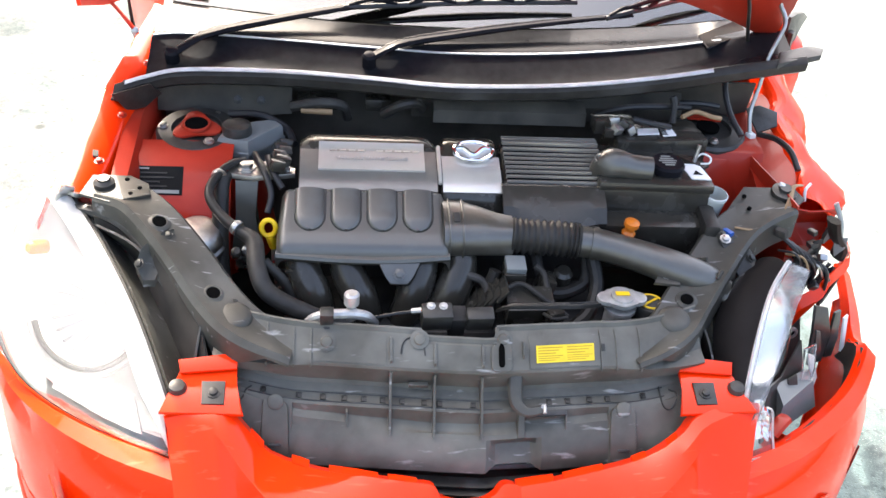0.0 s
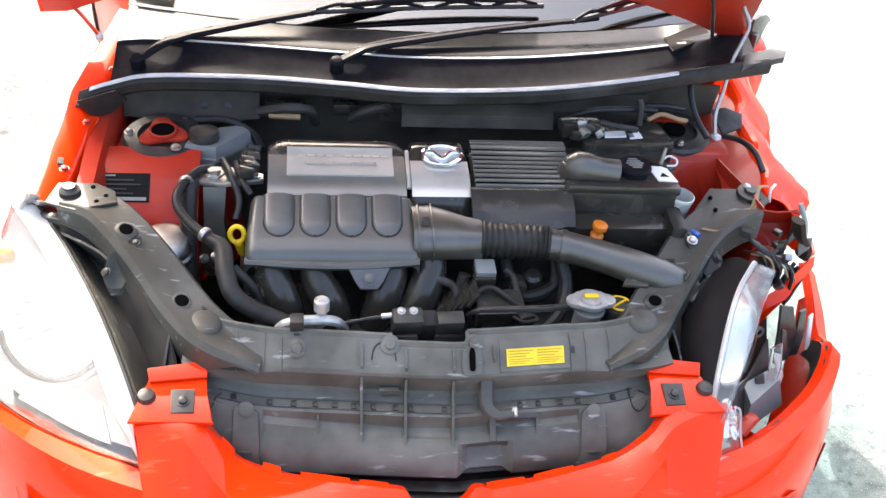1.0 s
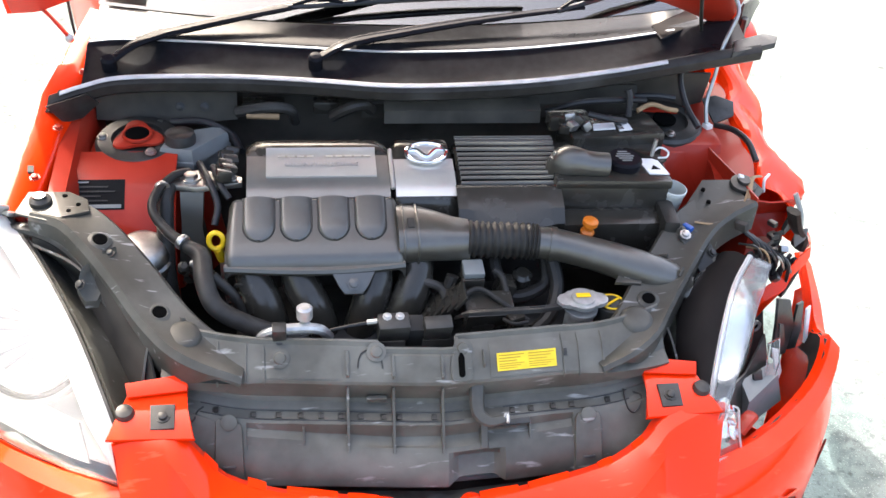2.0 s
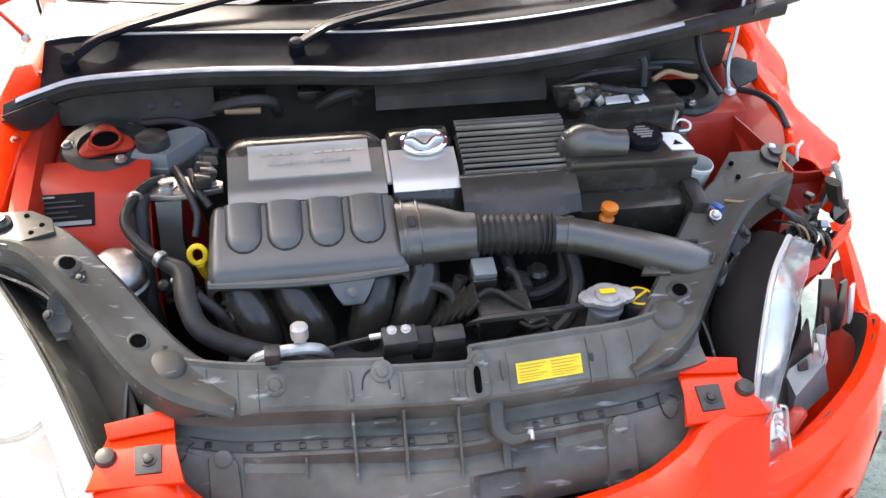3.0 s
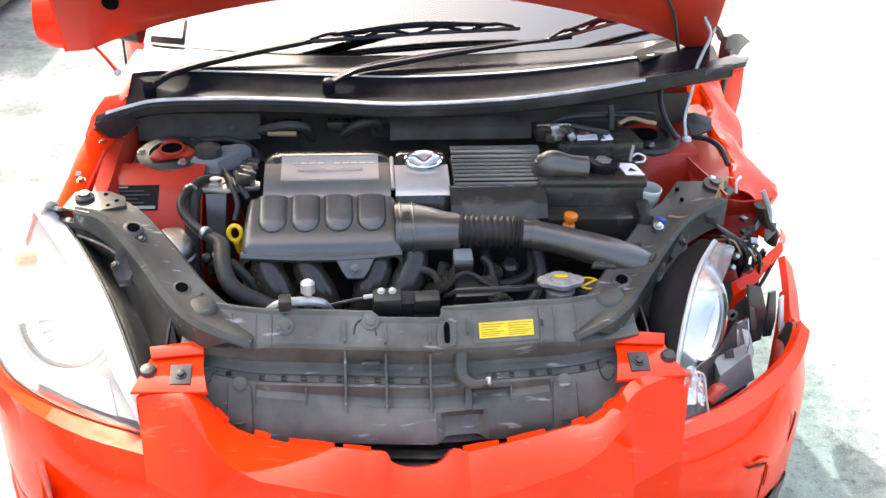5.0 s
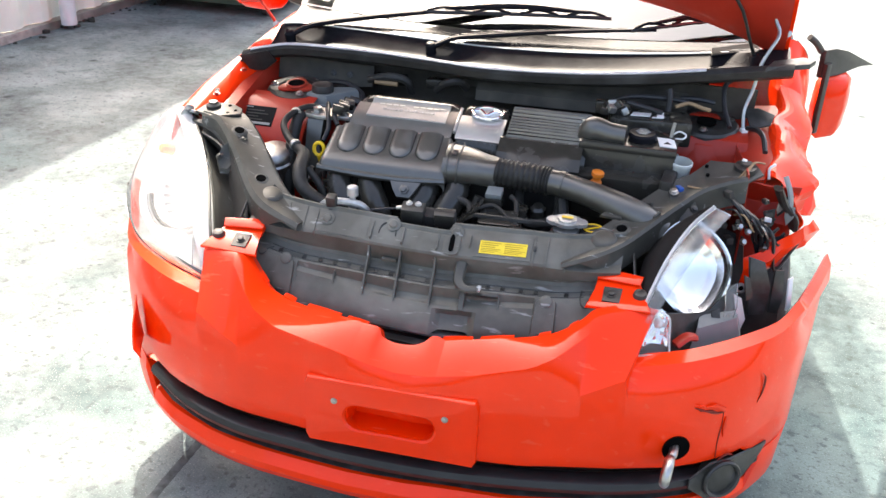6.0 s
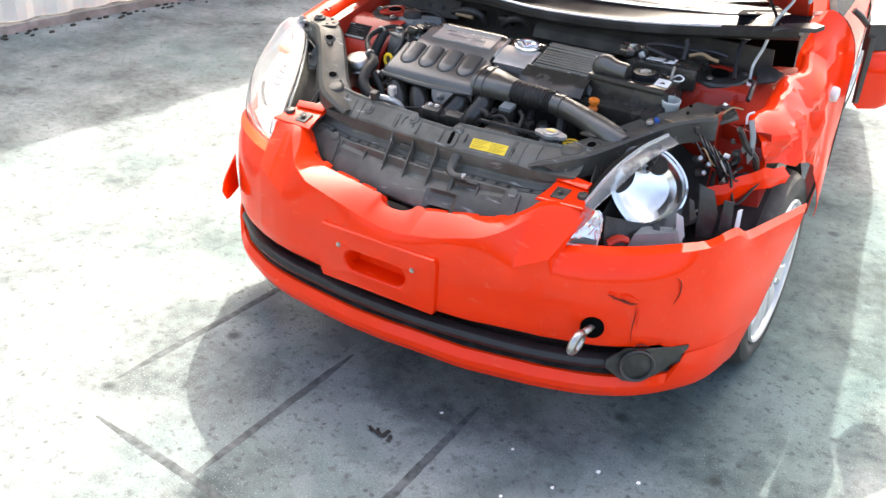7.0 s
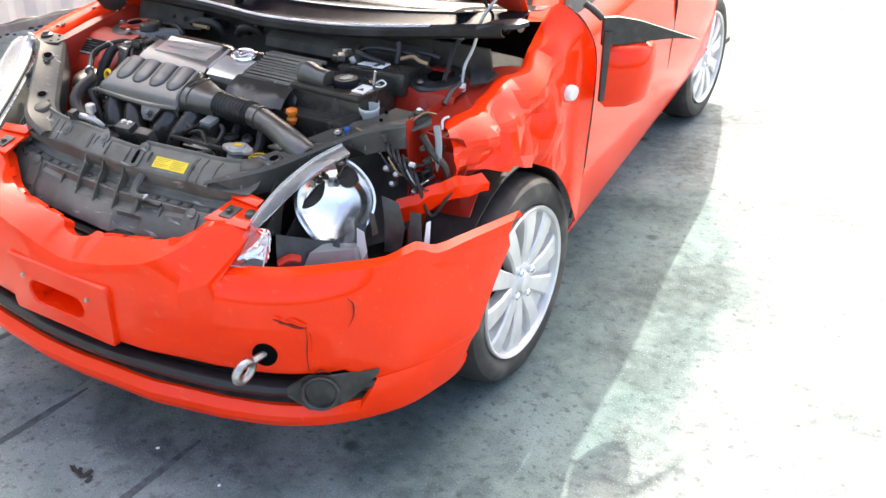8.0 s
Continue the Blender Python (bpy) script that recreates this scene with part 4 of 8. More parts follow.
lampL = tagged(new("headlight"), "")
lampL.parent = car
INNER = [(-0.44, 0.135, 0.605), (-0.475, 0.20, 0.675), (-0.535, 0.325, 0.735), (-0.61, 0.45, 0.785), (-0.675, 0.535, 0.828)]
OUTER = [(-0.452, 0.135, 0.600), (-0.60, 0.215, 0.598), (-0.725, 0.32, 0.603), (-0.80, 0.44, 0.655), (-0.73, 0.54, 0.80)]
bm = B()
sheet(bm, patch(INNER, OUTER, 12, 0.045, (-0.45, -0.7, 0.5)), 0.003)
part("lens", bm, LENS, lampL, "hazy clear headlight lens").visible_shadow = False
bm = B()
rim = smooth_line(INNER, 5)
sheet(bm, [[p + V(-0.024, -0.012, 0.002) * min(1, 0.35 + i / 8), p + V(-0.010, -0.006, 0.008), p + V(0.004, 0.002, 0.006), p + V(0.008, 0.005, -0.006)] for i, p in enumerate(rim)], 0.002)
part("lens_flange", bm, HAZE, lampL, "pale clouded edge of the lens")
bm = B()
back = V(0.03, 0.12, -0.03)
sheet(bm, patch([Vector(p) + V(0.004, 0.012, -0.012) for p in INNER], [Vector(p) + V(0.02, 0.03, -0.005) for p in OUTER], 12, -0.15, (-0.45, -0.7, 0.5)), 0.004)
part("housing", bm, WHITE, lampL, "pale clouded housing", 40)


def bowl(parent, c, n, rx, rz, depth, mat, name, label="", seg=44, flute=0.012):
    """A fluted reflector dish, a little taller than wide, narrowing to a point below."""
    bm = B()
    q = Vector(n).normalized().to_track_quat("Z", "Y")
    rings = []
    for r, h in ((1.06, 0.0), (1.06, 0.006), (1.0, 0.007), (0.985, 0.0), (0.93, -0.16), (0.8, -0.42), (0.62, -0.66), (0.42, -0.84), (0.2, -0.96), (0.08, -0.99), (0.01, -1.0)):
        ring = []
        for j in range(seg):
            a = 2 * math.pi * j / seg
            k = 1 + (0.10 * max(0, -math.sin(a)) ** 6 - 0.05 * abs(math.sin(2 * a)) ** 2)
            f = 1 + (flute if j % 4 in (0, 1) and 0.3 < r < 0.98 else 0) * 9
            ring.append(Vector(c) + q @ V(rx * r * k * math.cos(a), rz * r * k * math.sin(a), (h * depth if h < 0 else h) * f))
        rings.append([bm.verts.new(p) for p in ring])
    for ra, rb in zip(rings, rings[1:]):
        for j in range(seg):
            bm.faces.new((ra[j], ra[(j + 1) % seg], rb[(j + 1) % seg], rb[j]))
    return part(name, bm, mat, parent, label, 9)


PALE = material("clouded_silver", (0.86, 0.86, 0.85), 0.3, metal=0.35, vary=0.05)
bl = bowl(lampL, (-0.612, 0.385, 0.686), (-0.25, -0.80, 0.52), 0.085, 0.085, 0.06, PALE, "reflector", "clouded silver reflector", 44, 0.0)
bm = B()
lathe(bm, [(0.012, -0.05), (0.012, -0.012), (0.006, -0.006)], (-0.612, 0.395, 0.682), (-0.25, -0.80, 0.52), 12)
part("bulb", bm, WHITE, bl)
lq = V(-0.25, -0.80, 0.52).normalized().to_track_quat("Z", "Y")
for k in range(7):
    ca, sa = math.cos(math.radians(150 + 17 * k)), math.sin(math.radians(150 + 17 * k))
    one("flute", HOUSE if k % 2 else METAL, bl, lambda bm: tube(bm, [V(-0.612, 0.385, 0.686) + lq @ V(r * ca, r * sa, h) for r, h in ((0.022, -0.050), (0.05, -0.036), (0.076, -0.008))], [0.0016, 0.003, 0.0045], 6, 3, flat=0.5))
for rr, m, w in ((0.097, DARK, 0.005), (0.106, HOUSE, 0.006)):
    bm = B()
    tube(bm, [V(-0.612, 0.379, 0.69) + lq @ V(rr * math.cos(a), rr * math.sin(a), 0.006) for a in [math.radians(200 + 17 * k) for k in range(9)]], w, 8, 4)
    part("reflector_rim", bm, m, lampL)
bm = B()
sheet(bm, [[(-0.50, 0.175, 0.61), (-0.515, 0.215, 0.655)], [(-0.57, 0.215, 0.605), (-0.57, 0.27, 0.635)], [(-0.66, 0.285, 0.605), (-0.65, 0.31, 0.62)]], 0.004)
part("sidelight_bezel", bm, material("bezel_grey", (0.3, 0.3, 0.29), 0.3, vary=0.1), lampL)
one("indicator", AMBER, lampL, lambda bm: lathe(bm, [(0.013, -0.03), (0.012, 0), (0.007, 0.006)], (-0.728, 0.492, 0.738), (-0.5, -0.7, 0.4), 16), "amber indicator bulb holder")
bm = B()
tube(bm, [Vector(p) + V(0, 0.004, 0.001) for p in OUTER[:4]], 0.0045, 8, 5)
part("seal", bm, RUBBER, lampL)
bm = B()
tube(bm, [Vector(p) + V(0.006, 0.004, 0.004) for p in INNER], 0.0045, 6, 5)
part("seal", bm, RUBBER, lampL)

lampR = new("headlight")
lampR.parent = car
tagged(lampR, "smashed headlight with its lens broken away")
bm = B()
back_in = [(0.455, 0.28, 0.58), (0.475, 0.35, 0.66), (0.50, 0.44, 0.72), (0.55, 0.51, 0.75)]
back_out = [(0.50, 0.28, 0.555), (0.60, 0.41, 0.55), (0.66, 0.50, 0.58), (0.655, 0.54, 0.68)]
sheet(bm, patch(back_in, back_out, 10, -0.05, (0.3, -0.85, 0.4)), 0.004)
part("housing", bm, DARK, lampR, "black lamp housing")
rc, rn = V(0.542, 0.375, 0.667), V(0.42, -0.74, 0.52)
refl = bowl(lampR, rc, rn, 0.089, 0.096, 0.042, REFLECT, "reflector", "large silver headlight reflector", 40, 0.0)
q = rn.normalized().to_track_quat("Z", "Y")
one("bulb_shield", DARK, refl, lambda bm: lathe(bm, [(0.024, -0.02), (0.025, -0.005), (0.02, 0.0), (0.004, 0.002)], rc + q @ V(0.024, 0.056, -0.012), q @ V(-0.1, -0.35, 1), 18))
one("bulb_holder", METAL, refl, lambda bm: lathe(bm, [(0.013, -0.04), (0.012, 0.0), (0.006, 0.008)], rc + q @ V(-0.004, 0.05, -0.03), rn, 12))
for k in range(6):
    bm = B()
    c = rc + q @ V(-0.055 + 0.014 * k, 0.040 + 0.008 * (k % 3), -0.016)
    box(bm, c, (0.014, 0.01, 0.012), (30 * k, 25, 40 * k), 0.003)
    part("bulb_clip", bm, BLACK if k % 3 else METAL, refl)
# small side lamp: clear wedge with a chrome dish in it
bm = B()
random.seed(31)
wedge = [[V(0.446, 0.140, 0.594), V(0.456, 0.158, 0.626), V(0.468, 0.176, 0.656)], [V(0.468, 0.160, 0.594), V(0.474, 0.184, 0.622), V(0.482, 0.196, 0.656)], [V(0.490, 0.172, 0.594), V(0.494, 0.192, 0.618), V(0.496, 0.200, 0.650)], [V(0.510, 0.166, 0.594), V(0.508, 0.178, 0.612), V(0.504, 0.190, 0.640)]]
cols = [smooth_line([r[j] for r in wedge], 4) for j in range(3)]
grid = [smooth_line([c[i] for c in cols], 5) for i in range(len(cols[0]))]
sheet(bm, [[p + V(random.uniform(-1, 1), random.uniform(-1, 1), random.uniform(-1, 1)) * 0.0022 for p in r] for r in grid], 0.002)
side = part("side_reflector", bm, REFLECT, lampR, "small silver side lamp reflector", 6)
one("bulb", WHITE, side, lambda bm: lathe(bm, [(0.008, -0.02), (0.009, 0.0), (0.004, 0.006)], (0.488, 0.188, 0.628), (0.25, -0.85, 0.42), 10))
bm = B()
sheet(bm, [[(0.436, 0.122, 0.588), (0.452, 0.142, 0.630), (0.466, 0.158, 0.662)], [(0.472, 0.134, 0.588), (0.480, 0.148, 0.625), (0.486, 0.166, 0.658)], [(0.512, 0.152, 0.588), (0.508, 0.165, 0.612), (0.505, 0.178, 0.645)]], 0.003)
part("lens_shard", bm, CLEAR, lampR, "clear wedge of broken lens")
bm = B()
tube(bm, [(0.436, 0.120, 0.587), (0.475, 0.132, 0.587), (0.514, 0.150, 0.588)], 0.0024, 6, 4)
tube(bm, [(0.514, 0.150, 0.588), (0.510, 0.165, 0.615), (0.506, 0.178, 0.648), (0.49, 0.172, 0.664)], 0.002, 6, 4)
part("lens_edge", bm, HAZE, lampR)
# what is left of the main lens: a broad hazed strip along the inner edge
bm = B()
edge_in = [(0.438, 0.130, 0.605), (0.462, 0.185, 0.668), (0.492, 0.255, 0.732), (0.530, 0.325, 0.778), (0.572, 0.375, 0.806)]
edge_out = [(0.447, 0.131, 0.600), (0.484, 0.18, 0.664), (0.528, 0.247, 0.730), (0.570, 0.315, 0.778), (0.602, 0.362, 0.798)]
sheet(bm, [[noisy(p, 0.0025, 30) for p in r] for r in patch(edge_in, edge_out, 5, 0.006, (0.3, -0.8, 0.5))], 0.004)
part("lens_remnant", bm, material("cracked_lens", (0.86, 0.87, 0.87), 0.12, vary=0.1, trans=0.92, ior=1.4, scale=40, bump=0.5, bump_scale=60), lampR, "broken hazed strip of headlight lens")
bm = B()
tube(bm, [V(*p) + V(-0.004, 0.004, 0.003) for p in edge_in], 0.005, 6, 4)
part("lens_flange", bm, HAZE, lampR)
# dark skin between the support arm and the lens strip
bm = B()
sk_a = smooth_line([(0.43, 0.185, 0.56), (0.44, 0.245, 0.62), (0.446, 0.33, 0.692), (0.495, 0.41, 0.735), (0.565, 0.465, 0.755)], 4)
sk_b = smooth_line([V(*p) + V(-0.008, 0.006, -0.002) for p in edge_in], 4)
sheet(bm, [[a_.lerp(b_, k / 8) + V(-0.004, -0.008, 0.012) * math.sin(math.pi * k / 8) for k in range(9)] for a_, b_ in zip(sk_a, sk_b)], 0.003)
part("lamp_surround", bm, SEAT, lampR, "black lamp surround")
# torn housing: dark shell below, clear and pale shards
bm = B()
sheet(bm, [[noisy(p, 0.004, 18) for p in r] for r in ([(0.500, 0.215, 0.64), (0.505, 0.205, 0.60), (0.515, 0.20, 0.555)], [(0.545, 0.275, 0.612), (0.55, 0.255, 0.58), (0.56, 0.24, 0.55)], [(0.585, 0.315, 0.605), (0.59, 0.30, 0.58), (0.60, 0.28, 0.55)], [(0.635, 0.37, 0.64), (0.64, 0.35, 0.60), (0.65, 0.33, 0.55)])], 0.004)
part("housing_skirt", bm, BLACK, lampR)
for pts, m in (([(0.612, 0.318, 0.665), (0.634, 0.325, 0.672), (0.640, 0.312, 0.625), (0.632, 0.30, 0.575), (0.612, 0.298, 0.572), (0.618, 0.31, 0.62)], CLEAR),
               ([(0.632, 0.335, 0.640), (0.648, 0.34, 0.632), (0.662, 0.33, 0.590), (0.655, 0.32, 0.570), (0.642, 0.32, 0.60)], HAZE),
               ([(0.648, 0.36, 0.675), (0.66, 0.365, 0.668), (0.672, 0.36, 0.628), (0.660, 0.355, 0.618)], BLACK),
               ([(0.590, 0.30, 0.612), (0.606, 0.305, 0.618), (0.612, 0.295, 0.588), (0.598, 0.29, 0.575)], BLACK)):
    bm = B()
    slab(bm, pts, 0.004, (0.4, -0.9, 0.2), 0.001)
    part("housing_shard", bm, m, lampR)
for pts in ([(0.655, 0.40, 0.70), (0.69, 0.415, 0.685), (0.71, 0.41, 0.63), (0.705, 0.40, 0.57), (0.67, 0.385, 0.57), (0.665, 0.395, 0.64)], [(0.715, 0.425, 0.665), (0.735, 0.44, 0.66), (0.742, 0.43, 0.60), (0.735, 0.42, 0.565), (0.715, 0.41, 0.57)]):
    bm = B()
    slab(bm, pts, 0.005, (0.5, -0.85, 0.1), 0.002)
    part("housing_shard", bm, BLACK, lampR)
bm = B()
slab(bm, [(0.748, 0.44, 0.64), (0.757, 0.445, 0.645), (0.762, 0.43, 0.58), (0.752, 0.42, 0.575)], 0.004, (0.5, -0.85, 0.1), 0.001)
part("housing_shard", bm, WHITE, lampR)
bm = B()
loft(bm, [[noisy((x, y, z), 0.004, 20) for x, y, z in ((0.555, 0.225, 0.55), (0.66, 0.295, 0.55), (0.66, 0.34, 0.55), (0.565, 0.29, 0.55))], [noisy((x, y, z), 0.004, 20) for x, y, z in ((0.565, 0.245, 0.597), (0.645, 0.305, 0.602), (0.65, 0.34, 0.605), (0.57, 0.295, 0.60))]])
part("washer_tank_corner", bm, GREYP, lampR, "pale grey plastic bottle corner")
one("red_bracket", RED_IN, lampR, lambda bm: tube(bm, [(0.525, 0.19, 0.585), (0.545, 0.205, 0.598), (0.56, 0.22, 0.592)], 0.013, 8, 3, flat=0.6))


# ---- wings and inner wings ----
bm = B()
beside_lamp = [
    [(-0.615, 0.52, 0.8), (-0.63, 0.52, 0.832), (-0.66, 0.515, 0.838), (-0.695, 0.52, 0.828), (-0.725, 0.54, 0.76), (-0.745, 0.56, 0.7), (-0.755, 0.575, 0.54)],
    [(-0.6, 0.64, 0.83), (-0.608, 0.64, 0.855), (-0.642, 0.64, 0.872), (-0.676, 0.64, 0.868), (-0.70, 0.65, 0.79), (-0.715, 0.66, 0.71), (-0.73, 0.66, 0.57)]]
over_wheel = [
    [(-0.578, 0.78, 0.86), (-0.586, 0.78, 0.888), (-0.615, 0.78, 0.908), (-0.645, 0.78, 0.904), (-0.672, 0.79, 0.82), (-0.69, 0.8, 0.72), (-0.7, 0.83, 0.65)],
    [(-0.555, 0.92, 0.895), (-0.562, 0.92, 0.925), (-0.588, 0.93, 0.945), (-0.612, 0.94, 0.945), (-0.645, 0.95, 0.85), (-0.665, 0.97, 0.72), (-0.675, 1, 0.59)],
    [(-0.54, 1.02, 0.93), (-0.548, 1.03, 0.957), (-0.57, 1.05, 0.97), (-0.592, 1.07, 0.967), (-0.63, 1.1, 0.87), (-0.66, 1.14, 0.7), (-0.67, 1.16, 0.42)]]
rowsL = beside_lamp + over_wheel
sheet(bm, rowsL, 0.0025)
wingL = part("front_wing", bm, RED, car, "red steel front wing", 50)
for y in (0.58, 0.70, 0.85):
    bolt(wingL, (-0.618 + (y - 0.58) * 0.16, y, 0.846 + (y - 0.52) * 0.245), (0, -0.2, 1), 0.006, RED_IN)
# Flat dark slabs paint the shade of two slots
bm = B()
slab(bm, [(-0.626, 0.74, 0.9), (-0.62, 0.74, 0.9), (-0.606, 0.80, 0.912), (-0.612, 0.80, 0.912)], 0.003)
part("slot", bm, DARK, wingL)
bm = B()
slab(bm, [(-0.634, 0.60, 0.858), (-0.624, 0.60, 0.857), (-0.626, 0.615, 0.861), (-0.636, 0.615, 0.862)], 0.003)
part("slot", bm, DARK, wingL)
# bonnet drip channel on the inner wing
bm = B()
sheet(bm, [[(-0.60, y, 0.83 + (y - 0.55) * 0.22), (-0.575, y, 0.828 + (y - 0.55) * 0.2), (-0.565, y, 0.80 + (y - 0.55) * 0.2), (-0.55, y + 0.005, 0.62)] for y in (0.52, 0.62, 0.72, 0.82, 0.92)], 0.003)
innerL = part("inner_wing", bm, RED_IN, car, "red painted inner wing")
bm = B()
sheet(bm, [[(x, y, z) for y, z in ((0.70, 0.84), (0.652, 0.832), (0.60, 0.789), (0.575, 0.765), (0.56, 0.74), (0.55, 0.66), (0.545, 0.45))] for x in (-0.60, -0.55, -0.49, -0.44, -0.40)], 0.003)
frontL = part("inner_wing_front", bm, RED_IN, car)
bm = B()
sheet(bm, [[(-0.582, 0.635, 0.8235), (-0.486, 0.635, 0.8235)], [(-0.582, 0.593, 0.7885), (-0.486, 0.593, 0.7885)]], 0.002)
vin = part("maker_plate", bm, INK, car, "black data plate riveted to the inner wing")
for k in range(6):
    bm = B()
    x0, x1 = -0.576, -0.576 + (0.03 if k == 0 else 0.05 + 0.012 * (k * 7 % 3) if k < 5 else 0.085)
    y = 0.631 - 0.0065 * k
    z = 0.8235 - (0.635 - y) * 0.833 + 0.0022
    h = 0.002 if k < 5 else 0.005
    sheet(bm, [[(x0, y, z), (x1, y, z)], [(x0, y - h, z - h * 0.833), (x1, y - h, z - h * 0.833)]], 0.0006)
    part("printed_line", bm, RUBBER if 0 < k < 5 else GREYP, vin)


def tower(c, r, mirrored):
    """Domed suspension tower with its bearing plate."""
    bm = B()
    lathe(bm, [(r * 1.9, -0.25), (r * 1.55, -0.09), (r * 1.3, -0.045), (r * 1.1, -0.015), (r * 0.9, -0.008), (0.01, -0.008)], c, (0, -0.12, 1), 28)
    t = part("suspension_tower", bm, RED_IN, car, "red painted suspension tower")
    bm = B()
    lathe(bm, [(r, -0.012), (r, 0.0), (r * 0.93, 0.006), (r * 0.62, 0.008), (r * 0.6, 0.001), (0.01, 0.001)], c, (0, -0.12, 1), 28)
    plate = part("bearing_plate", bm, BLACK, t, "oily black strut plate")
    if mirrored:
        bm = B()
        o = []
        for k in range(30):
            a = 2 * math.pi * k / 30
            rr = r * (0.40 + 0.26 * abs(math.cos(1.5 * a + 0.5)) ** 3)
            o.append(Vector(c) + V(rr * math.cos(a), rr * math.sin(a), 0.007 + 0.12 * rr * math.sin(a)))
        slab(bm, o, 0.005, (0, -0.12, 1), 0.002)
        part("tower_top", bm, RED_IN, plate)
        one("centre_ring", RED_IN, plate, lambda bm: lathe(bm, [(r * 0.36, 0.014), (r * 0.34, 0.018), (r * 0.30, 0.018), (r * 0.28, 0.014)], c, (0, -0.12, 1), 20, cap=False))
        one("centre_hole", RECESS_SHADE, plate, lambda bm: lathe(bm, [(r * 0.28, 0.010), (r * 0.28, 0.0168)], c, (0, -0.12, 1), 16))
    else:
        one("centre_hole", RECESS_SHADE, plate, lambda bm: lathe(bm, [(r * 0.3, 0.006), (r * 0.3, 0.0105)], c, (0, -0.12, 1), 16))
        one("tower_patch", RED_IN, plate, lambda bm: slab(bm, [Vector(c) + V(x * r, y * r, 0.009 + 0.12 * y * r) for x, y in ((-0.5, 0.3), (-0.2, 0.5), (0.3, 0.45), (0.4, 0.2), (0, 0.25))], 0.004, (0, -0.12, 1)))
    for k in range(3):
        a = 2 * math.pi * k / 3 + 0.4 + (0.6 if mirrored else 0)
        bolt(plate, Vector(c) + V(0.82 * r * math.cos(a), 0.82 * r * math.sin(a), 0.006), (0, -0.12, 1), 0.007)


tower((-0.474, 0.742, 0.842), 0.076, True)
tower((0.548, 0.80, 0.846), 0.078, False)
bm = B()
sheet(bm, [[noisy((x, y, z), 0.002, 12) for y, z in ((0.79, 0.84), (0.745, 0.838), (0.728, 0.832), (0.718, 0.81), (0.70, 0.70))] for x in (0.455, 0.50, 0.55, 0.60, 0.645)], 0.003)
part("inner_wing_front", bm, RED_IN, car, "red painted apron below the suspension tower")

one("corner_flap", BLACK, car, lambda bm: slab(bm, [(0.632, 0.83, 0.882), (0.665, 0.84, 0.884), (0.705, 0.835, 0.872), (0.695, 0.80, 0.858), (0.652, 0.79, 0.846)], 0.004, (0, -0.3, 1), 0.001))
# damaged wing on the other side
crushed_front = [
    [(0.685, 0.6, 0.765), (0.71, 0.61, 0.80), (0.74, 0.585, 0.80), (0.77, 0.56, 0.775), (0.772, 0.54, 0.745), (0.765, 0.523, 0.717)],
    [(0.695, 0.68, 0.79), (0.72, 0.69, 0.824), (0.757, 0.68, 0.82), (0.8, 0.665, 0.785), (0.795, 0.66, 0.75), (0.805, 0.655, 0.695)],
    [(0.70, 0.775, 0.81), (0.725, 0.785, 0.841), (0.768, 0.775, 0.838), (0.79, 0.77, 0.80), (0.825, 0.76, 0.765), (0.815, 0.75, 0.675)],
    [(0.705, 0.87, 0.825), (0.73, 0.88, 0.86), (0.77, 0.875, 0.86), (0.81, 0.87, 0.825), (0.8, 0.875, 0.76), (0.815, 0.87, 0.635)]]
over_wheel = [
    [(0.71, 0.95, 0.85), (0.733, 0.955, 0.885), (0.768, 0.96, 0.885), (0.80, 0.97, 0.85), (0.815, 0.965, 0.76), (0.82, 0.955, 0.6)],
    [(0.70, 1.005, 0.89), (0.722, 1.01, 0.925), (0.765, 1.04, 0.93), (0.795, 1.08, 0.875), (0.8, 1.06, 0.74), (0.822, 1.03, 0.535)],
    [(0.705, 1.045, 0.925), (0.726, 1.05, 0.968), (0.772, 1.09, 0.955), (0.805, 1.13, 0.88), (0.81, 1.1, 0.7), (0.832, 1.055, 0.46)],
    [(0.71, 1.08, 0.95), (0.735, 1.085, 1), (0.78, 1.12, 0.97), (0.815, 1.175, 0.87), (0.818, 1.17, 0.68), (0.825, 1.11, 0.385)]]
rowsR = crushed_front + over_wheel
bm = B()
fine = []
cols = [smooth_line([r[j] for r in rowsR], 4) for j in range(6)]
for i in range(len(cols[0])):
    ln = smooth_line([c[i] for c in cols], 4)
    row = []
    for j, p in enumerate(ln):
        fade = min(1, max(0.06, (1.08 - p.y) / 0.22)) * min(1, 0.2 + j / 7)
        w = noise.noise_vector(p * 3.5) * 0.10
        fold = 0
        for nx, ny, nz, freq, shift, size in ((0, 0.75, 0.66, 5.2, 0.15, 0.016), (0, -0.5, 0.87, 8.5, 0.4, 0.022), (0, 0.97, -0.25, 8.5, 0.7, 0.016), (0.2, -0.3, 0.93, 17, 0.2, 0.008)):
            u = (p + w).dot(V(nx, ny, nz)) * freq + shift
            fold += (abs(u - math.floor(u) - 0.5) * 2 - 0.15) * size * fade
        row.append(p + noise.noise_vector(p * 11) * 0.011 * fade + V(-1, 0.1, 0.15) * fold * (0.45 if p.z > 0.9 else 1))
    fine.append(row)
sheet(bm, fine, 0.0025)
bmesh.ops.triangulate(bm, faces=bm.faces[:], quad_method="SHORT_EDGE")
wingR = part("front_wing", bm, RED, car, "crumpled red front wing torn open at its front", 11)
bm = B()
tube(bm, [p + V(0.001, 0.006, 0) for p in fine[-1][6::3]], 0.0032, 8, 3)
part("door_gap", bm, DARK, wingR)
bm = B()
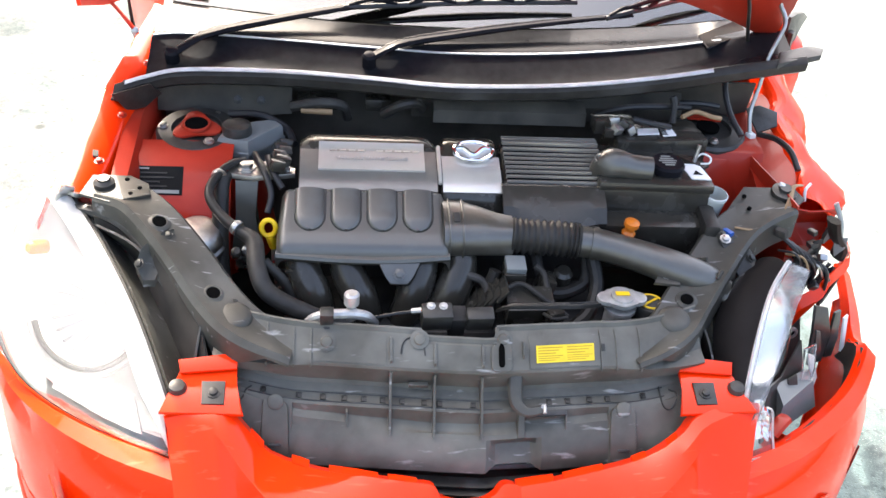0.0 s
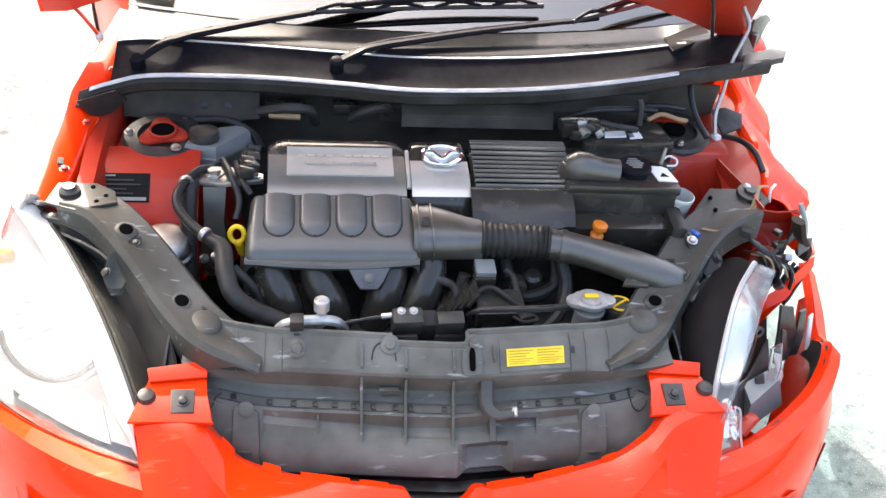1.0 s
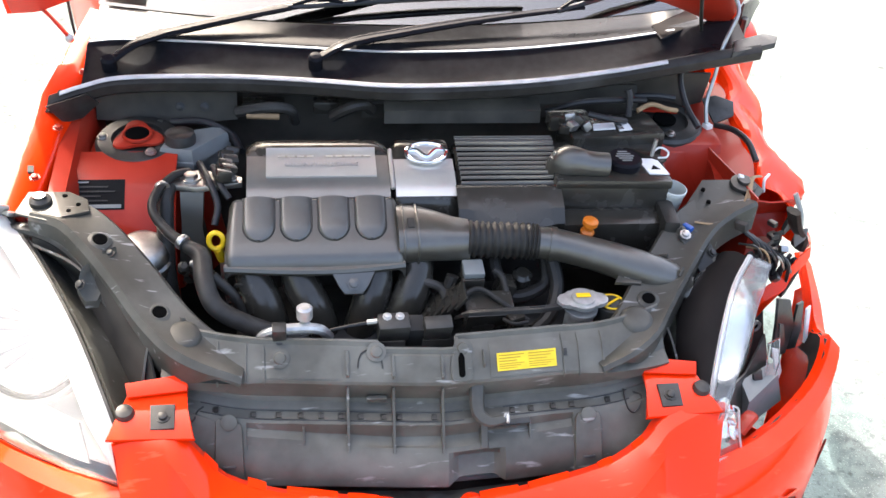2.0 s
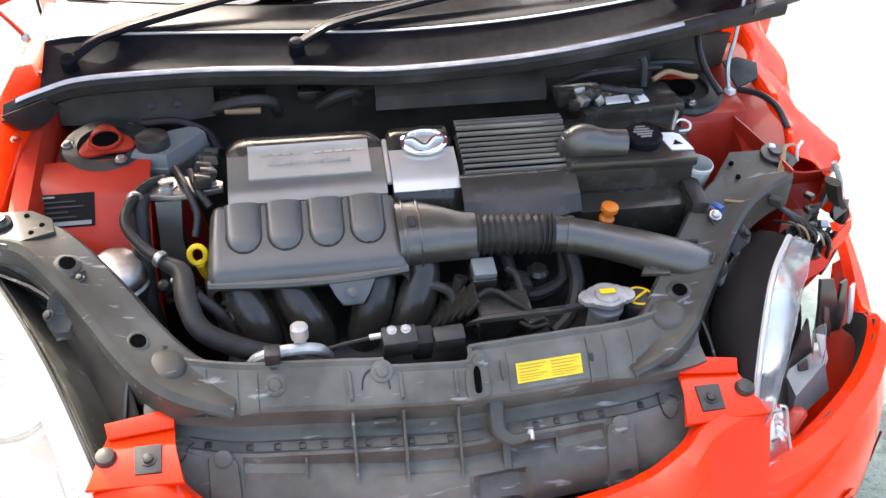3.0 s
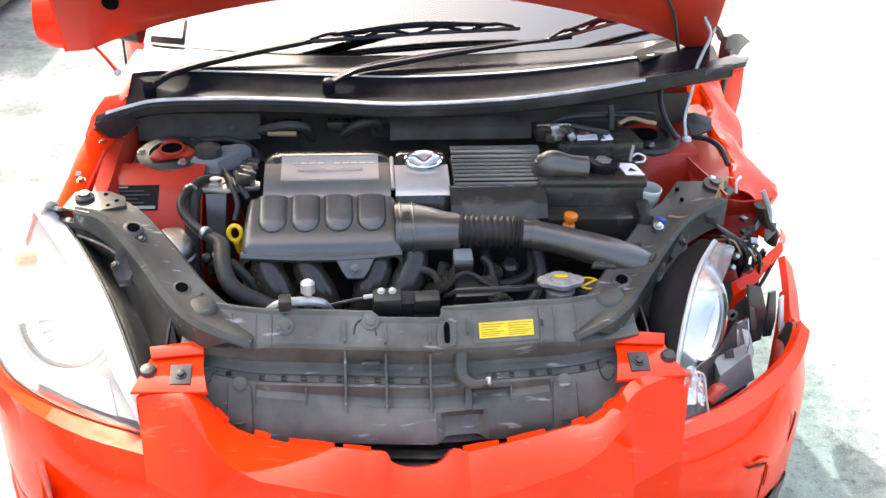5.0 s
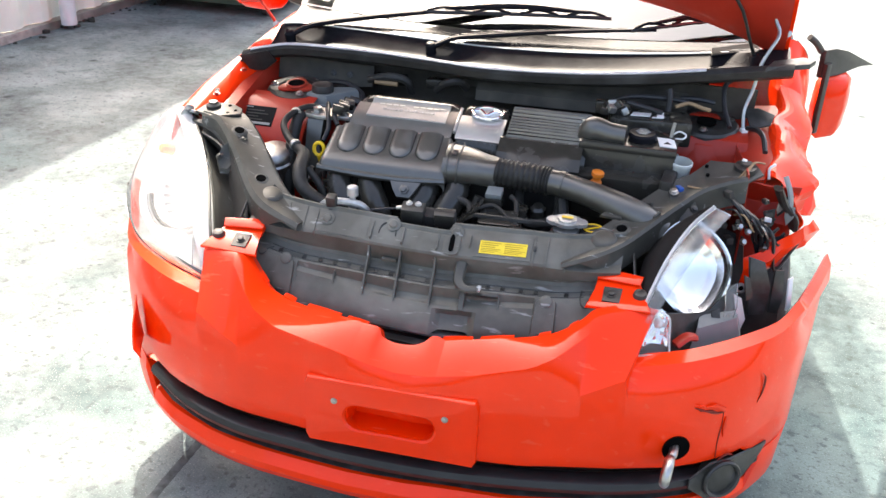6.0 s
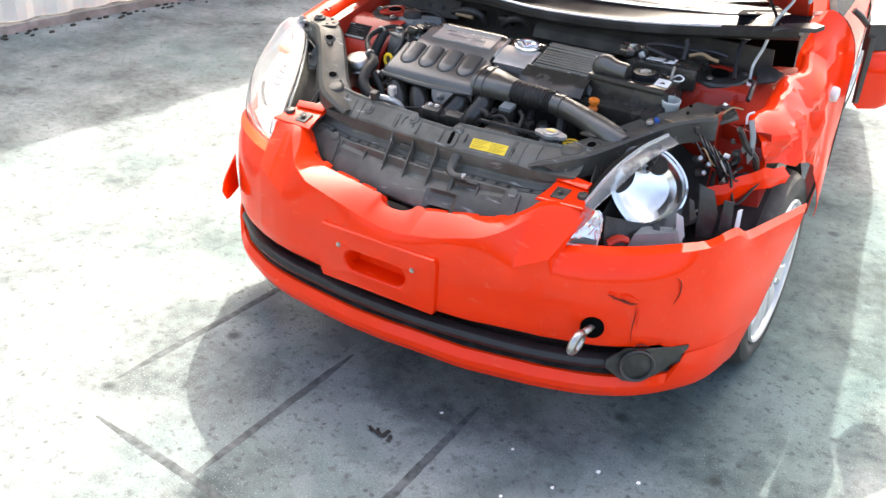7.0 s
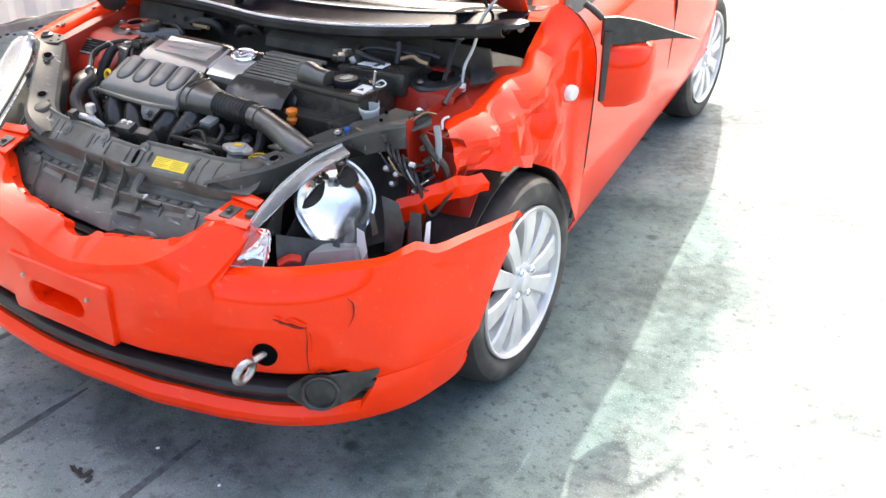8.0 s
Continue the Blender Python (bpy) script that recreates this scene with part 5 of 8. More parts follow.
strip = [[(0.80, 0.60, 0.715), (0.815, 0.61, 0.69), (0.81, 0.62, 0.665)], [(0.775, 0.535, 0.727), (0.785, 0.535, 0.705), (0.775, 0.545, 0.672)], [(0.735, 0.50, 0.71), (0.745, 0.495, 0.685), (0.735, 0.51, 0.65)], [(0.69, 0.47, 0.69), (0.70, 0.46, 0.665), (0.695, 0.475, 0.62)], [(0.652, 0.455, 0.668), (0.66, 0.445, 0.64), (0.655, 0.447, 0.595)]]
cols = [smooth_line([r[j] for r in strip], 4) for j in range(3)]
sheet(bm, [[noisy(noisy(c[i], 0.012, 9), 0.008, 24) for c in cols] for i in range(len(cols[0]))], 0.0025)
flap = part("wing_flap", bm, RED, car, "bent red strip of the wing", 25)
one("bolt_eye", ALU, flap, lambda bm: lathe(bm, [(0.011, -0.004), (0.0115, 0.003), (0.007, 0.004), (0.006, 0.0)], (0.656, 0.437, 0.605), (0.3, -0.95, 0.1), 18, cap=False))
one("eye_hole", RECESS_SHADE, flap, lambda bm: lathe(bm, [(0.0065, -0.003), (0.0065, 0.0005)], (0.656, 0.437, 0.605), (0.3, -0.95, 0.1), 12))
bm = B()
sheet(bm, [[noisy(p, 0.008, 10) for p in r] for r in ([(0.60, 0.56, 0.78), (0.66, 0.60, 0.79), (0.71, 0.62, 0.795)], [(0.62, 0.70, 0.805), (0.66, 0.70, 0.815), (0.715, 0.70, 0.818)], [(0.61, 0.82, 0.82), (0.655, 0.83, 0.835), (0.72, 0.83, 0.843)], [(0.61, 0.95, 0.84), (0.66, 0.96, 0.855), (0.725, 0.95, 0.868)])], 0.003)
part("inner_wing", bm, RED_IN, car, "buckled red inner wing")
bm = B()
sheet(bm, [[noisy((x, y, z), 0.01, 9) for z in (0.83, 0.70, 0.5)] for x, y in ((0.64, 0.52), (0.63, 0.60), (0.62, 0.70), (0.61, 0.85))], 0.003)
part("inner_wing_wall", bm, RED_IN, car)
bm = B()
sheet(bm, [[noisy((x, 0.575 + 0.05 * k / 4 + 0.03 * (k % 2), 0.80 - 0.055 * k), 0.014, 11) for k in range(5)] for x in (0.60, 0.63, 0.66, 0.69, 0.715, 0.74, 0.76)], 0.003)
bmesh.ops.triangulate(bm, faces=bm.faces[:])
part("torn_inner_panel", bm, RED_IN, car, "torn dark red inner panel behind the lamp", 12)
for pts, r, m in (([(0.70, 0.50, 0.82), (0.72, 0.51, 0.78), (0.745, 0.52, 0.75), (0.75, 0.53, 0.72)], 0.016, RUBBER), ([(0.715, 0.535, 0.835), (0.73, 0.52, 0.80), (0.735, 0.51, 0.76)], 0.008, GREYP)):
    bm = B()
    tube(bm, pts, r, 8, 4, flat=0.5)
    part("torn_trim", bm, m, car)
one("side_repeater", WHITE, wingR, lambda bm: loft(bm, [[V(0.798 + h, 1.058 + 0.03 * k * math.cos(a), 0.782 + 0.021 * k * math.sin(a)) for a in [2 * math.pi * j / 20 for j in range(20)]] for h, k in ((0.0, 1.0), (0.012, 1.0), (0.018, 0.85), (0.02, 0.5))]), "white oval side repeater lamp")

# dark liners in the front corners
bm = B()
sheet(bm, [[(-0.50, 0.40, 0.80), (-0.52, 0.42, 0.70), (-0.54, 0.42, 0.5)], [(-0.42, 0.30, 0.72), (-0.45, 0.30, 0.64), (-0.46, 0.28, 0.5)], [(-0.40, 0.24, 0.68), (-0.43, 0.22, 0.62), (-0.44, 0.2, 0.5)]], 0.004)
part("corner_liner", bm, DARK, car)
bm = B()
wall_top = smooth_line([(-0.392, 0.262, 0.668), (-0.43, 0.318, 0.712), (-0.482, 0.372, 0.752), (-0.54, 0.425, 0.79), (-0.61, 0.47, 0.80)], 4)
wall_low = smooth_line([Vector(p) + V(0.014, 0.012, -0.004) for p in INNER], 4)
sheet(bm, [[a_.lerp(b_, k / 8) + V(0.012, 0.03, -0.055) * math.sin(math.pi * k / 8) ** 0.8 + V(0.02, 0.02, -0.05) * math.sin(math.pi * k / 8) * max(0, 1 - i / 7) for k in range(9)] for i, (a_, b_) in enumerate(zip(wall_top, wall_low))], 0.004)
part("lamp_carrier", bm, ARM, car, "black plastic lamp carrier")
bm = B()
slab(bm, [(0.375, 0.255, 0.70), (0.40, 0.215, 0.655), (0.405, 0.215, 0.56), (0.38, 0.28, 0.56)], 0.004, (1, 0, 0))
part("side_fin", bm, PANEL, cover)
bm = B()
slab(bm, [(-0.38, 0.265, 0.70), (-0.405, 0.235, 0.655), (-0.41, 0.225, 0.56), (-0.385, 0.28, 0.56)], 0.004, (-1, 0, 0))
part("side_fin", bm, PANEL, cover)

# bar beside the lamp
bm = B()
tube(bm, [(-0.655, 0.51, 0.812), (-0.60, 0.495, 0.808), (-0.55, 0.465, 0.795), (-0.505, 0.41, 0.77), (-0.455, 0.345, 0.725)], [0.012, 0.014, 0.015, 0.014, 0.012], 10, 5, flat=0.7)
part("lamp_stay", bm, BLACK, car, "black lamp support bar")
bm = B()
slab(bm, [(-0.638, 0.505, 0.836), (-0.585, 0.478, 0.838), (-0.52, 0.498, 0.842), (-0.528, 0.53, 0.844), (-0.56, 0.552, 0.846), (-0.625, 0.556, 0.844)], 0.005, (0, -0.1, 1), 0.002)
top = part("mount_plate", bm, ARM, car)
one("mount_boss", BLACK, top, lambda bm: lathe(bm, [(0.018, 0), (0.0175, 0.010), (0.011, 0.014), (0.010, 0.018)], (-0.60, 0.525, 0.844), (0, -0.1, 1), 16))
for c in ((-0.540, 0.515, 0.846), (-0.553, 0.50, 0.844), (-0.565, 0.54, 0.848)):
    one("hole", RECESS_SHADE, top, lambda bm: lathe(bm, [(0.004, 0), (0.004, 0.003)], c, (0, -0.1, 1), 8))
for k in range(5):
    bm = B()
    box(bm, (-0.672 + 0.006 * k, 0.515 + 0.01 * (k % 2), 0.825 + 0.008 * (k % 3)), (0.02, 0.008, 0.02), (20 * k, 30, 40), 0.003)
    part("clip", bm, BLACK if k % 2 else METAL, car)
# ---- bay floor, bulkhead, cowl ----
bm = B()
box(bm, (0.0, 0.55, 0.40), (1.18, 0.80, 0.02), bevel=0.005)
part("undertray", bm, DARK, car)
bm = B()
sheet(bm, [[(x, 0.90, 0.40), (x, 0.90, 0.75), (x, 0.885, 0.86), (x, 0.87, 0.92)] for x in (-0.62, -0.3, 0, 0.3, 0.66)], 0.006)
DUSTY = material("dusty_bulkhead", (0.062, 0.056, 0.045), 0.7, vary=0.3, dust=(0.11, 0.10, 0.08), dust_at=0.5, dust_scale=12)
bulk = part("bulkhead", bm, DUSTY, car, "dark sound-deadened bulkhead")
bm = B()
sheet(bm, [[(x, 0.845, 0.835), (x, 0.835, 0.87), (x, 0.86, 0.90)] for x in (-0.06, 0.1, 0.3, 0.5)], 0.006)
part("heat_shield", bm, DUSTY, bulk)
bm = B()
sheet(bm, [[(-0.56, 0.83, 0.84), (-0.56, 0.85, 0.90)], [(-0.40, 0.82, 0.835), (-0.40, 0.84, 0.895)], [(-0.30, 0.83, 0.84), (-0.30, 0.85, 0.89)]], 0.006)
part("bulkhead_panel", bm, DUSTY, bulk)
for x in (-0.405, -0.36):
    bolt(bulk, (x, 0.828, 0.868), (0, -1, 0.4), 0.006, BLACK)
for x, w in ((-0.25, 0.08), (-0.13, 0.05)):
    bm = B()
    box(bm, (x, 0.84, 0.865), (w, 0.03, 0.025))
    part("pipe_union", bm, ENGINE, bulk)

STRIP = [(-0.617, 0.735, 0.926), (-0.56, 0.765, 0.935), (-0.49, 0.785, 0.942), (-0.31, 0.795, 0.94), (-0.15, 0.785, 0.937), (0.01, 0.765, 0.936), (0.23, 0.765, 0.945), (0.42, 0.78, 0.962), (0.58, 0.80, 0.982), (0.725, 0.812, 1.002)]
line = smooth_line(STRIP, 6)
bm = B()
sheet(bm, [[p + V(0, 0.012, -0.032), p + V(0, -0.004, -0.022), p + V(0, -0.006, -0.006), p, p + V(0, 0.010, 0.004), p + V(0, 0.022, 0.0), p + V(0, 0.03, -0.006)] for p in line], 0.003)
strip = part("cowl_seal", bm, RUBBER, car, "black rubber cowl seal with a highlight painted along its edge", 40)
# Thin pale sheet that paints the sky's reflection along the seal
bm = B()
sheet(bm, [[p + V(0, -0.0015, 0.0025), p + V(0, 0.003, 0.0052), p + V(0, 0.0075, 0.006)] for p in line[2:-8]], 0.002)
part("seal_glint", bm, material("painted_seal_glint", (0.6, 0.6, 0.62), 0.3, vary=0.2, scale=40), strip)
bm = B()
rows = []
for k, p in enumerate(line):
    t = k / (len(line) - 1)
    top = V(p.x * 1.0, 0.945 + 0.10 * (abs(p.x) / 0.66) ** 2, 0.985 + 0.012 * (abs(p.x) / 0.66) ** 2)
    lo = p + V(0, 0.028, -0.008)
    lo.x, top.x = max(lo.x, -0.572), max(top.x, -0.562)
    rows.append([lo, lo.lerp(top, 0.25) + V(0, 0, -0.004), lo.lerp(top, 0.45) + V(0, 0, 0.010), lo.lerp(top, 0.55) + V(0, 0, 0.012), lo.lerp(top, 0.8) + V(0, 0, 0.0), top])
sheet(bm, rows, 0.003)
cowl = part("cowl_panel", bm, COWL, car, "black plastic cowl panel below the windscreen", 40)
# Thin pale sheet that paints a highlight along the cowl
bm = B()
sheet(bm, [[r[2] + V(0, -0.001, 0.004), r[2] + V(0, 0.004, 0.0045)] for r in rows[4:-6]], 0.002)
part("ridge_glint", bm, material("painted_ridge_glint", (0.5, 0.5, 0.52), 0.3, vary=0.1), cowl)
def vent_at(i, j):
    return V(0.54 + 0.014 * j, 0.875 + 0.013 * i + 0.011 * j, 0.9925 + 0.0003 * i + 0.0005 * j)


bm = B()
sheet(bm, [[vent_at(i, j) + V(0, 0, -0.001) for j in (0, 8)] for i in (0, 5)], 0.003)
vent = part("vent", bm, SEAT, cowl, "black intake grille in the cowl")
for i in range(6):
    one("vent_bar", GLOSS, vent, lambda bm: tube(bm, [vent_at(i, 0), vent_at(i, 4), vent_at(i, 8)], 0.0019, 5, 2))
for j in range(9):
    one("vent_bar", GLOSS, vent, lambda bm: tube(bm, [vent_at(0, j), vent_at(2.5, j), vent_at(5, j)], 0.0019, 5, 2))
bm = B()
slab(bm, [(0.66, 0.80, 0.985), (0.76, 0.83, 0.995), (0.775, 0.855, 1.0), (0.745, 0.87, 1.0), (0.73, 0.855, 0.998), (0.68, 0.85, 0.99)], 0.012, (0, 0, 1), 0.004)
part("seal_end", bm, BLACK, strip)
bm = B()
slab(bm, [(-0.62, 0.725, 0.92), (-0.555, 0.755, 0.93), (-0.54, 0.78, 0.90), (-0.57, 0.77, 0.875), (-0.60, 0.75, 0.875)], 0.01, (0.2, -0.9, 0.3), 0.003)
part("seal_end", bm, BLACK, strip)

# ---- windscreen, cabin, roof and sides ----
W0, WS = V(0, 0.95, 0.987), V(0, 0.86, 0.51)


def skew(y):
    """The cabin leans off the front's axis behind the wings."""
    return -0.125 * max(0, y - 1.1)


def screen_point(x, t):
    c = 1 - (abs(x) / 0.68) ** 2
    p = W0 + WS * t
    return V(x * (1 - 0.10 * t) + skew(p.y), p.y + 0.10 * (1 - c) * (1 - 0.5 * t), p.z + 0.012 * (1 - c))


bm = B()
sheet(bm, [[screen_point(-0.565 + 1.225 * i / 16, 0.86 * j / 10) for j in range(11)] for i in range(17)], 0.004)
screen = part("windscreen", bm, SCREEN, car, "laminated windscreen glass")
screen.visible_shadow = False
FRIT = material("screen_border", (0.01, 0.01, 0.01), 0.3, vary=0.1)
bm = B()
sheet(bm, [[screen_point(-0.565 + 1.225 * i / 16, t) + V(0, 0.004, -0.007) for t in (-0.01, 0.03, 0.055)] for i in range(17)], 0.002)
part("screen_border", bm, FRIT, screen)
dash_rows = [[(x + skew(y), y, z - 0.03 * (abs(x) / 0.65) ** 2) for y, z in ((1.0, 0.965), (1.15, 0.985), (1.35, 1.0), (1.5, 0.99), (1.56, 0.94), (1.58, 0.7))] for x in (-0.56, -0.4, -0.1, 0.2, 0.45, 0.64)]
bm = B()
sheet(bm, dash_rows, 0.01)
dash = part("dashboard", bm, SEAT, car, "black dashboard seen through the windscreen", 40)
bm = B()
for k in range(26):
    box(bm, (-0.02 + 0.02 * k, 1.06, 0.983), (0.012, 0.02, 0.006), bevel=0.001)
part("demist_vent", bm, DARK, dash)
one("paper_slip", PAPER, car, lambda bm: sheet(bm, [[screen_point(x, t) + V(0, -0.03, -0.004) for t in (0.045, 0.08, 0.12)] for x in (-0.558, -0.53, -0.505, -0.48)], 0.001), "white paper slip behind the windscreen")
one("paper_slip", PAPER, car, lambda bm: sheet(bm, [[screen_point(x, t) + V(0, 0.008, -0.012) for t in (0.015, 0.06, 0.10)] for x in (0.585, 0.605, 0.63)], 0.001), "white paper slip behind the windscreen")

# cabin shell: sides, roof, pillars
for sx in (-1, 1):

    def tuck_at(y):
        return 0.06 + 0.18 * max(0, min(1, 2.2 - y)) if sx < 0 else 0.0
    bm = B()
    rows = []
    for y in (1.185, 1.3, 1.5, 1.75, 2.0, 2.25, 2.5, 2.8, 3.1, 3.45, 3.7, 3.82):
        kx = skew(y) + tuck_at(y)
        w = 0.818 if y < 3.3 else 0.818 - 0.25 * (y - 3.3)
        belt = 0.96 + 0.06 * (y - 1.2) / 2.5
        rows.append([(sx * (w - 0.075) + kx, y, belt), (sx * (w - 0.035) + kx, y, belt - 0.05), (sx * (w - 0.008) + kx, y, 0.82), (sx * w + kx, y, 0.70), (sx * (w - 0.005) + kx, y, 0.52), (sx * (w - 0.02) + kx, y, 0.36), (sx * (w - 0.06) + kx, y, 0.27)])
    sheet(bm, rows, 0.004)
    side_panel = part("body_side", bm, RED, car, "red door and body side", 50)
    # rear wheel arch and door gaps, proud dark lips
    for y0 in (1.19, 2.22):
        bm = B()
        kx = skew(y0) + tuck_at(y0)
        tube(bm, [(sx * 0.722 + kx, y0, 0.955), (sx * 0.812 + kx, y0 + 0.005, 0.82), (sx * 0.819 + kx, y0 + 0.004, 0.70), (sx * 0.814 + kx, y0 - 0.01, 0.52), (sx * 0.797 + kx, y0 - 0.03, 0.37)], 0.0045, 6, 4)
        part("door_gap", bm, DARK, side_panel)
    bm = B()
    loft(bm, [[(sx * 0.67 + skew(y) + tuck_at(y), y, z + 0.0), (sx * 0.73 + skew(y) + tuck_at(y), y + 0.03, z), (sx * 0.74 + skew(y) + tuck_at(y), y + 0.14, z + 0.01), (sx * 0.66 + skew(y) + tuck_at(y), y + 0.10, z + 0.01)] if i == 0 else [(sx * 0.58 + skew(y) + tuck_at(y), y, z), (sx * 0.66 + skew(y) + tuck_at(y), y + 0.03, z), (sx * 0.66 + skew(y) + tuck_at(y), y + 0.14, z + 0.01), (sx * 0.57 + skew(y) + tuck_at(y), y + 0.10, z + 0.01)] for i, (y, z) in enumerate(((1.05, 0.955), (1.74, 1.42)))])
    part("windscreen_pillar", bm, RED, car)
    bm = B()
    sheet(bm, [[(sx * 0.70 + skew(y) + tuck_at(y), y, 0.965 + 0.06 * (y - 1.2) / 2.5), (sx * 0.69 + skew(y) + tuck_at(y), y + 0.02, 1.15), (sx * 0.655 + skew(y) + tuck_at(y), y + 0.06, zt)] for y, zt in ((1.16, 1.02), (1.3, 1.13), (1.5, 1.28), (1.8, 1.42), (2.4, 1.44), (2.9, 1.41), (3.3, 1.32))], 0.004)
    part("side_window", bm, GLASS, car, "side window glass")
    bm = B()
    sheet(bm, [[(sx * 0.71 + skew(y) + tuck_at(y), y, 0.98), (sx * 0.69 + skew(y) + tuck_at(y), y, 1.15), (sx * 0.64 + skew(y) + tuck_at(y), min(y, 3.5), min(zt, 1.42))] for y, zt in ((3.18, 1.40), (3.35, 1.36), (3.55, 1.28), (3.78, 1.20))], 0.006)
    part("rear_quarter", bm, RED, car)
    for y in (2.25, 3.2):
        bm = B()
        loft(bm, [[(sx * 0.71 + skew(y) + tuck_at(y), y - 0.05, 0.97), (sx * 0.73 + skew(y) + tuck_at(y), y, 0.97), (sx * 0.71 + skew(y) + tuck_at(y), y + 0.08, 0.98)], [(sx * 0.65 + skew(y) + tuck_at(y), y - 0.04, 1.43), (sx * 0.67 + skew(y) + tuck_at(y), y + 0.03, 1.43), (sx * 0.65 + skew(y) + tuck_at(y), y + 0.12, 1.43)]])
        part("pillar", bm, GLOSS, car)
bm = B()
rows = []
for y, z, w in ((1.70, 1.42, 0.66), (1.9, 1.455, 0.675), (2.3, 1.475, 0.68), (2.8, 1.45, 0.675), (3.2, 1.40, 0.66), (3.5, 1.32, 0.64)):
    rows.append([(w * k / 4 + skew(y), y, z - 0.045 * (k / 4) ** 2) for k in range(-4, 5)])
sheet(bm, rows, 0.006)
part("roof", bm, RED, car, "red steel roof", 50)
bm = B()
sheet(bm, [[(x + skew(y), y, z) for x in (-0.55, -0.2, 0.2, 0.55)] for y, z in ((3.72, 1.05), (3.83, 0.95), (3.85, 0.6), (3.8, 0.3))], 0.006)
tailgate = part("tailgate", bm, RED, car)
bm = B()
sheet(bm, [[(x + skew(y), y, z) for x in (-0.6, -0.2, 0.2, 0.6)] for y, z in ((3.5, 1.30), (3.72, 1.05))], 0.004)
part("rear_window", bm, GLASS, tailgate)
bm = B()
box(bm, (0.0 + skew(2.3), 2.45, 0.28), (1.3, 2.5, 0.03), bevel=0.01)
part("floor_pan", bm, DARK, car)
for sx in (-0.36, 0.36):
    bm = B()
    box(bm, (sx + skew(2.1), 2.15, 0.95), (0.44, 0.14, 0.60), (-15, 0, 0), 0.05)
    box(bm, (sx + skew(2.1), 2.1, 1.28), (0.24, 0.09, 0.16), (-15, 0, 0), 0.04)
    part("front_seat", bm, SEAT, car)

# ---- wipers ----
def wiper(pivot, knee, tip, blade0, blade1, name="wiper"):
    """Flat cranked arm with a hinge, and a bridged blade."""
    w = new(name)
    w.parent = car
    tagged(w, "black windscreen wiper")
    P0, K, T = Vector(pivot), Vector(knee), Vector(tip)
    bm = B()
    tube(bm, [P0, P0.lerp(K, 0.5) + V(0, 0, 0.008), K], [0.012, 0.013, 0.016], 8, 5, flat=0.5)
    part("arm_head", bm, GLOSS, w)
    bm = B()
    tube(bm, [K, K.lerp(T, 0.33) + V(0, 0, 0.004), K.lerp(T, 0.66) + V(0, 0, 0.004), T], [0.016, 0.014, 0.011, 0.008], 8, 5, flat=0.5)
    part("arm", bm, GLOSS, w)
    one("pivot_cap", GLOSS, w, lambda bm: lathe(bm, [(0.014, -0.02), (0.014, 0.006), (0.010, 0.011), (0.003, 0.012)], pivot, (0, -0.3, 1), 16))
    a, b = Vector(blade0) + V(0, 0, 0.012), Vector(blade1) + V(0, 0, 0.012)
    bm = B()
    tube(bm, [a, a.lerp(b, 0.5) + V(0, 0.003, 0.002), b], 0.0055, 6, 6)
    part("blade", bm, WIRE, w)
    bm = B()
    tube(bm, [a.lerp(b, 0.12) + V(0, 0, 0.012), a.lerp(b, 0.5) + V(0, 0.003, 0.022), a.lerp(b, 0.88) + V(0, 0, 0.012)], [0.004, 0.008, 0.004], 6, 8)
    spine = part("blade_spine", bm, GLOSS, w)
    for k in range(4):
        p0, p1 = a.lerp(b, 0.02 + 0.25 * k), a.lerp(b, 0.02 + 0.25 * k + 0.2)
        bm = B()
        tube(bm, [p0 + V(0, 0, 0.004), p0.lerp(p1, 0.5) + V(0, 0.002, 0.014), p1 + V(0, 0, 0.004)], 0.004, 6, 4)
        part("blade_bridge", bm, GLOSS, spine)


wiper((-0.525, 0.835, 0.955), (-0.43, 0.90, 0.985), (0.0, 1.01, 1.035), (-0.20, 0.955, 1.006), (0.285, 1.0, 1.022))
wiper((-0.15, 0.845, 0.957), (-0.045, 0.885, 0.985), (0.40, 0.975, 1.02), (0.34, 0.955, 1.006), (0.70, 1.09, 1.05))

# ---- bonnet on its stay ----
BA = radians(62)
BU = V(0, -math.cos(BA), math.sin(BA))
BN = V(0, math.sin(BA), math.cos(BA))


def bonnet_point(x, s, lift=0.0):
    """x across, s from the hinge line up the open bonnet."""
    k = max(0, 1 - (x / 0.66) ** 2)
    crown = 0.035 * k * min(1, s / 0.3)
    return V(x * 1.045, 0.945, 0.985) + BU * s * 1.045 + BN * (crown + lift)


def bonnet_low(x):
    return 0.005 + 0.145 * max(0, 1 - (abs(x) / 0.62) ** 2.0) ** 0.9


rows_o, rows_i, rows_p = [], [], []
for k in range(-14, 15):
    f = k / 14
    ro, ri = [], []
    for j in range(9):
        t = j / 8
        w = 0.69 - 0.015 * t - 0.07 * t * t
        x = w * f
        lo = bonnet_low(f * 0.66)
        hi = 0.88 - 0.10 * f * f
        s = lo + (hi - lo) * t
        ro.append(bonnet_point(x, s, 0.018))
        ri.append(bonnet_point(x * 0.985, s + (0.006 if j == 0 else 0), 0.0 + (0.012 if j in (0, 8) or abs(k) == 14 else 0) - (0.012 if j == 1 else 0)))
    # Unseen rear lip, added to the skin to keep sun off the engine
    ro.insert(0, ro[0] + V(0, 0.04, -0.011) * max(0, 1 - (abs(f) / 0.9) ** 2))
    rows_o.append(ro)
    rows_i.append(ri)
bm = B()
sheet(bm, rows_o, 0.002)
bonnet = part("bonnet", bm, RED, car, "red bonnet propped open on its stay", 50)
bm = B()
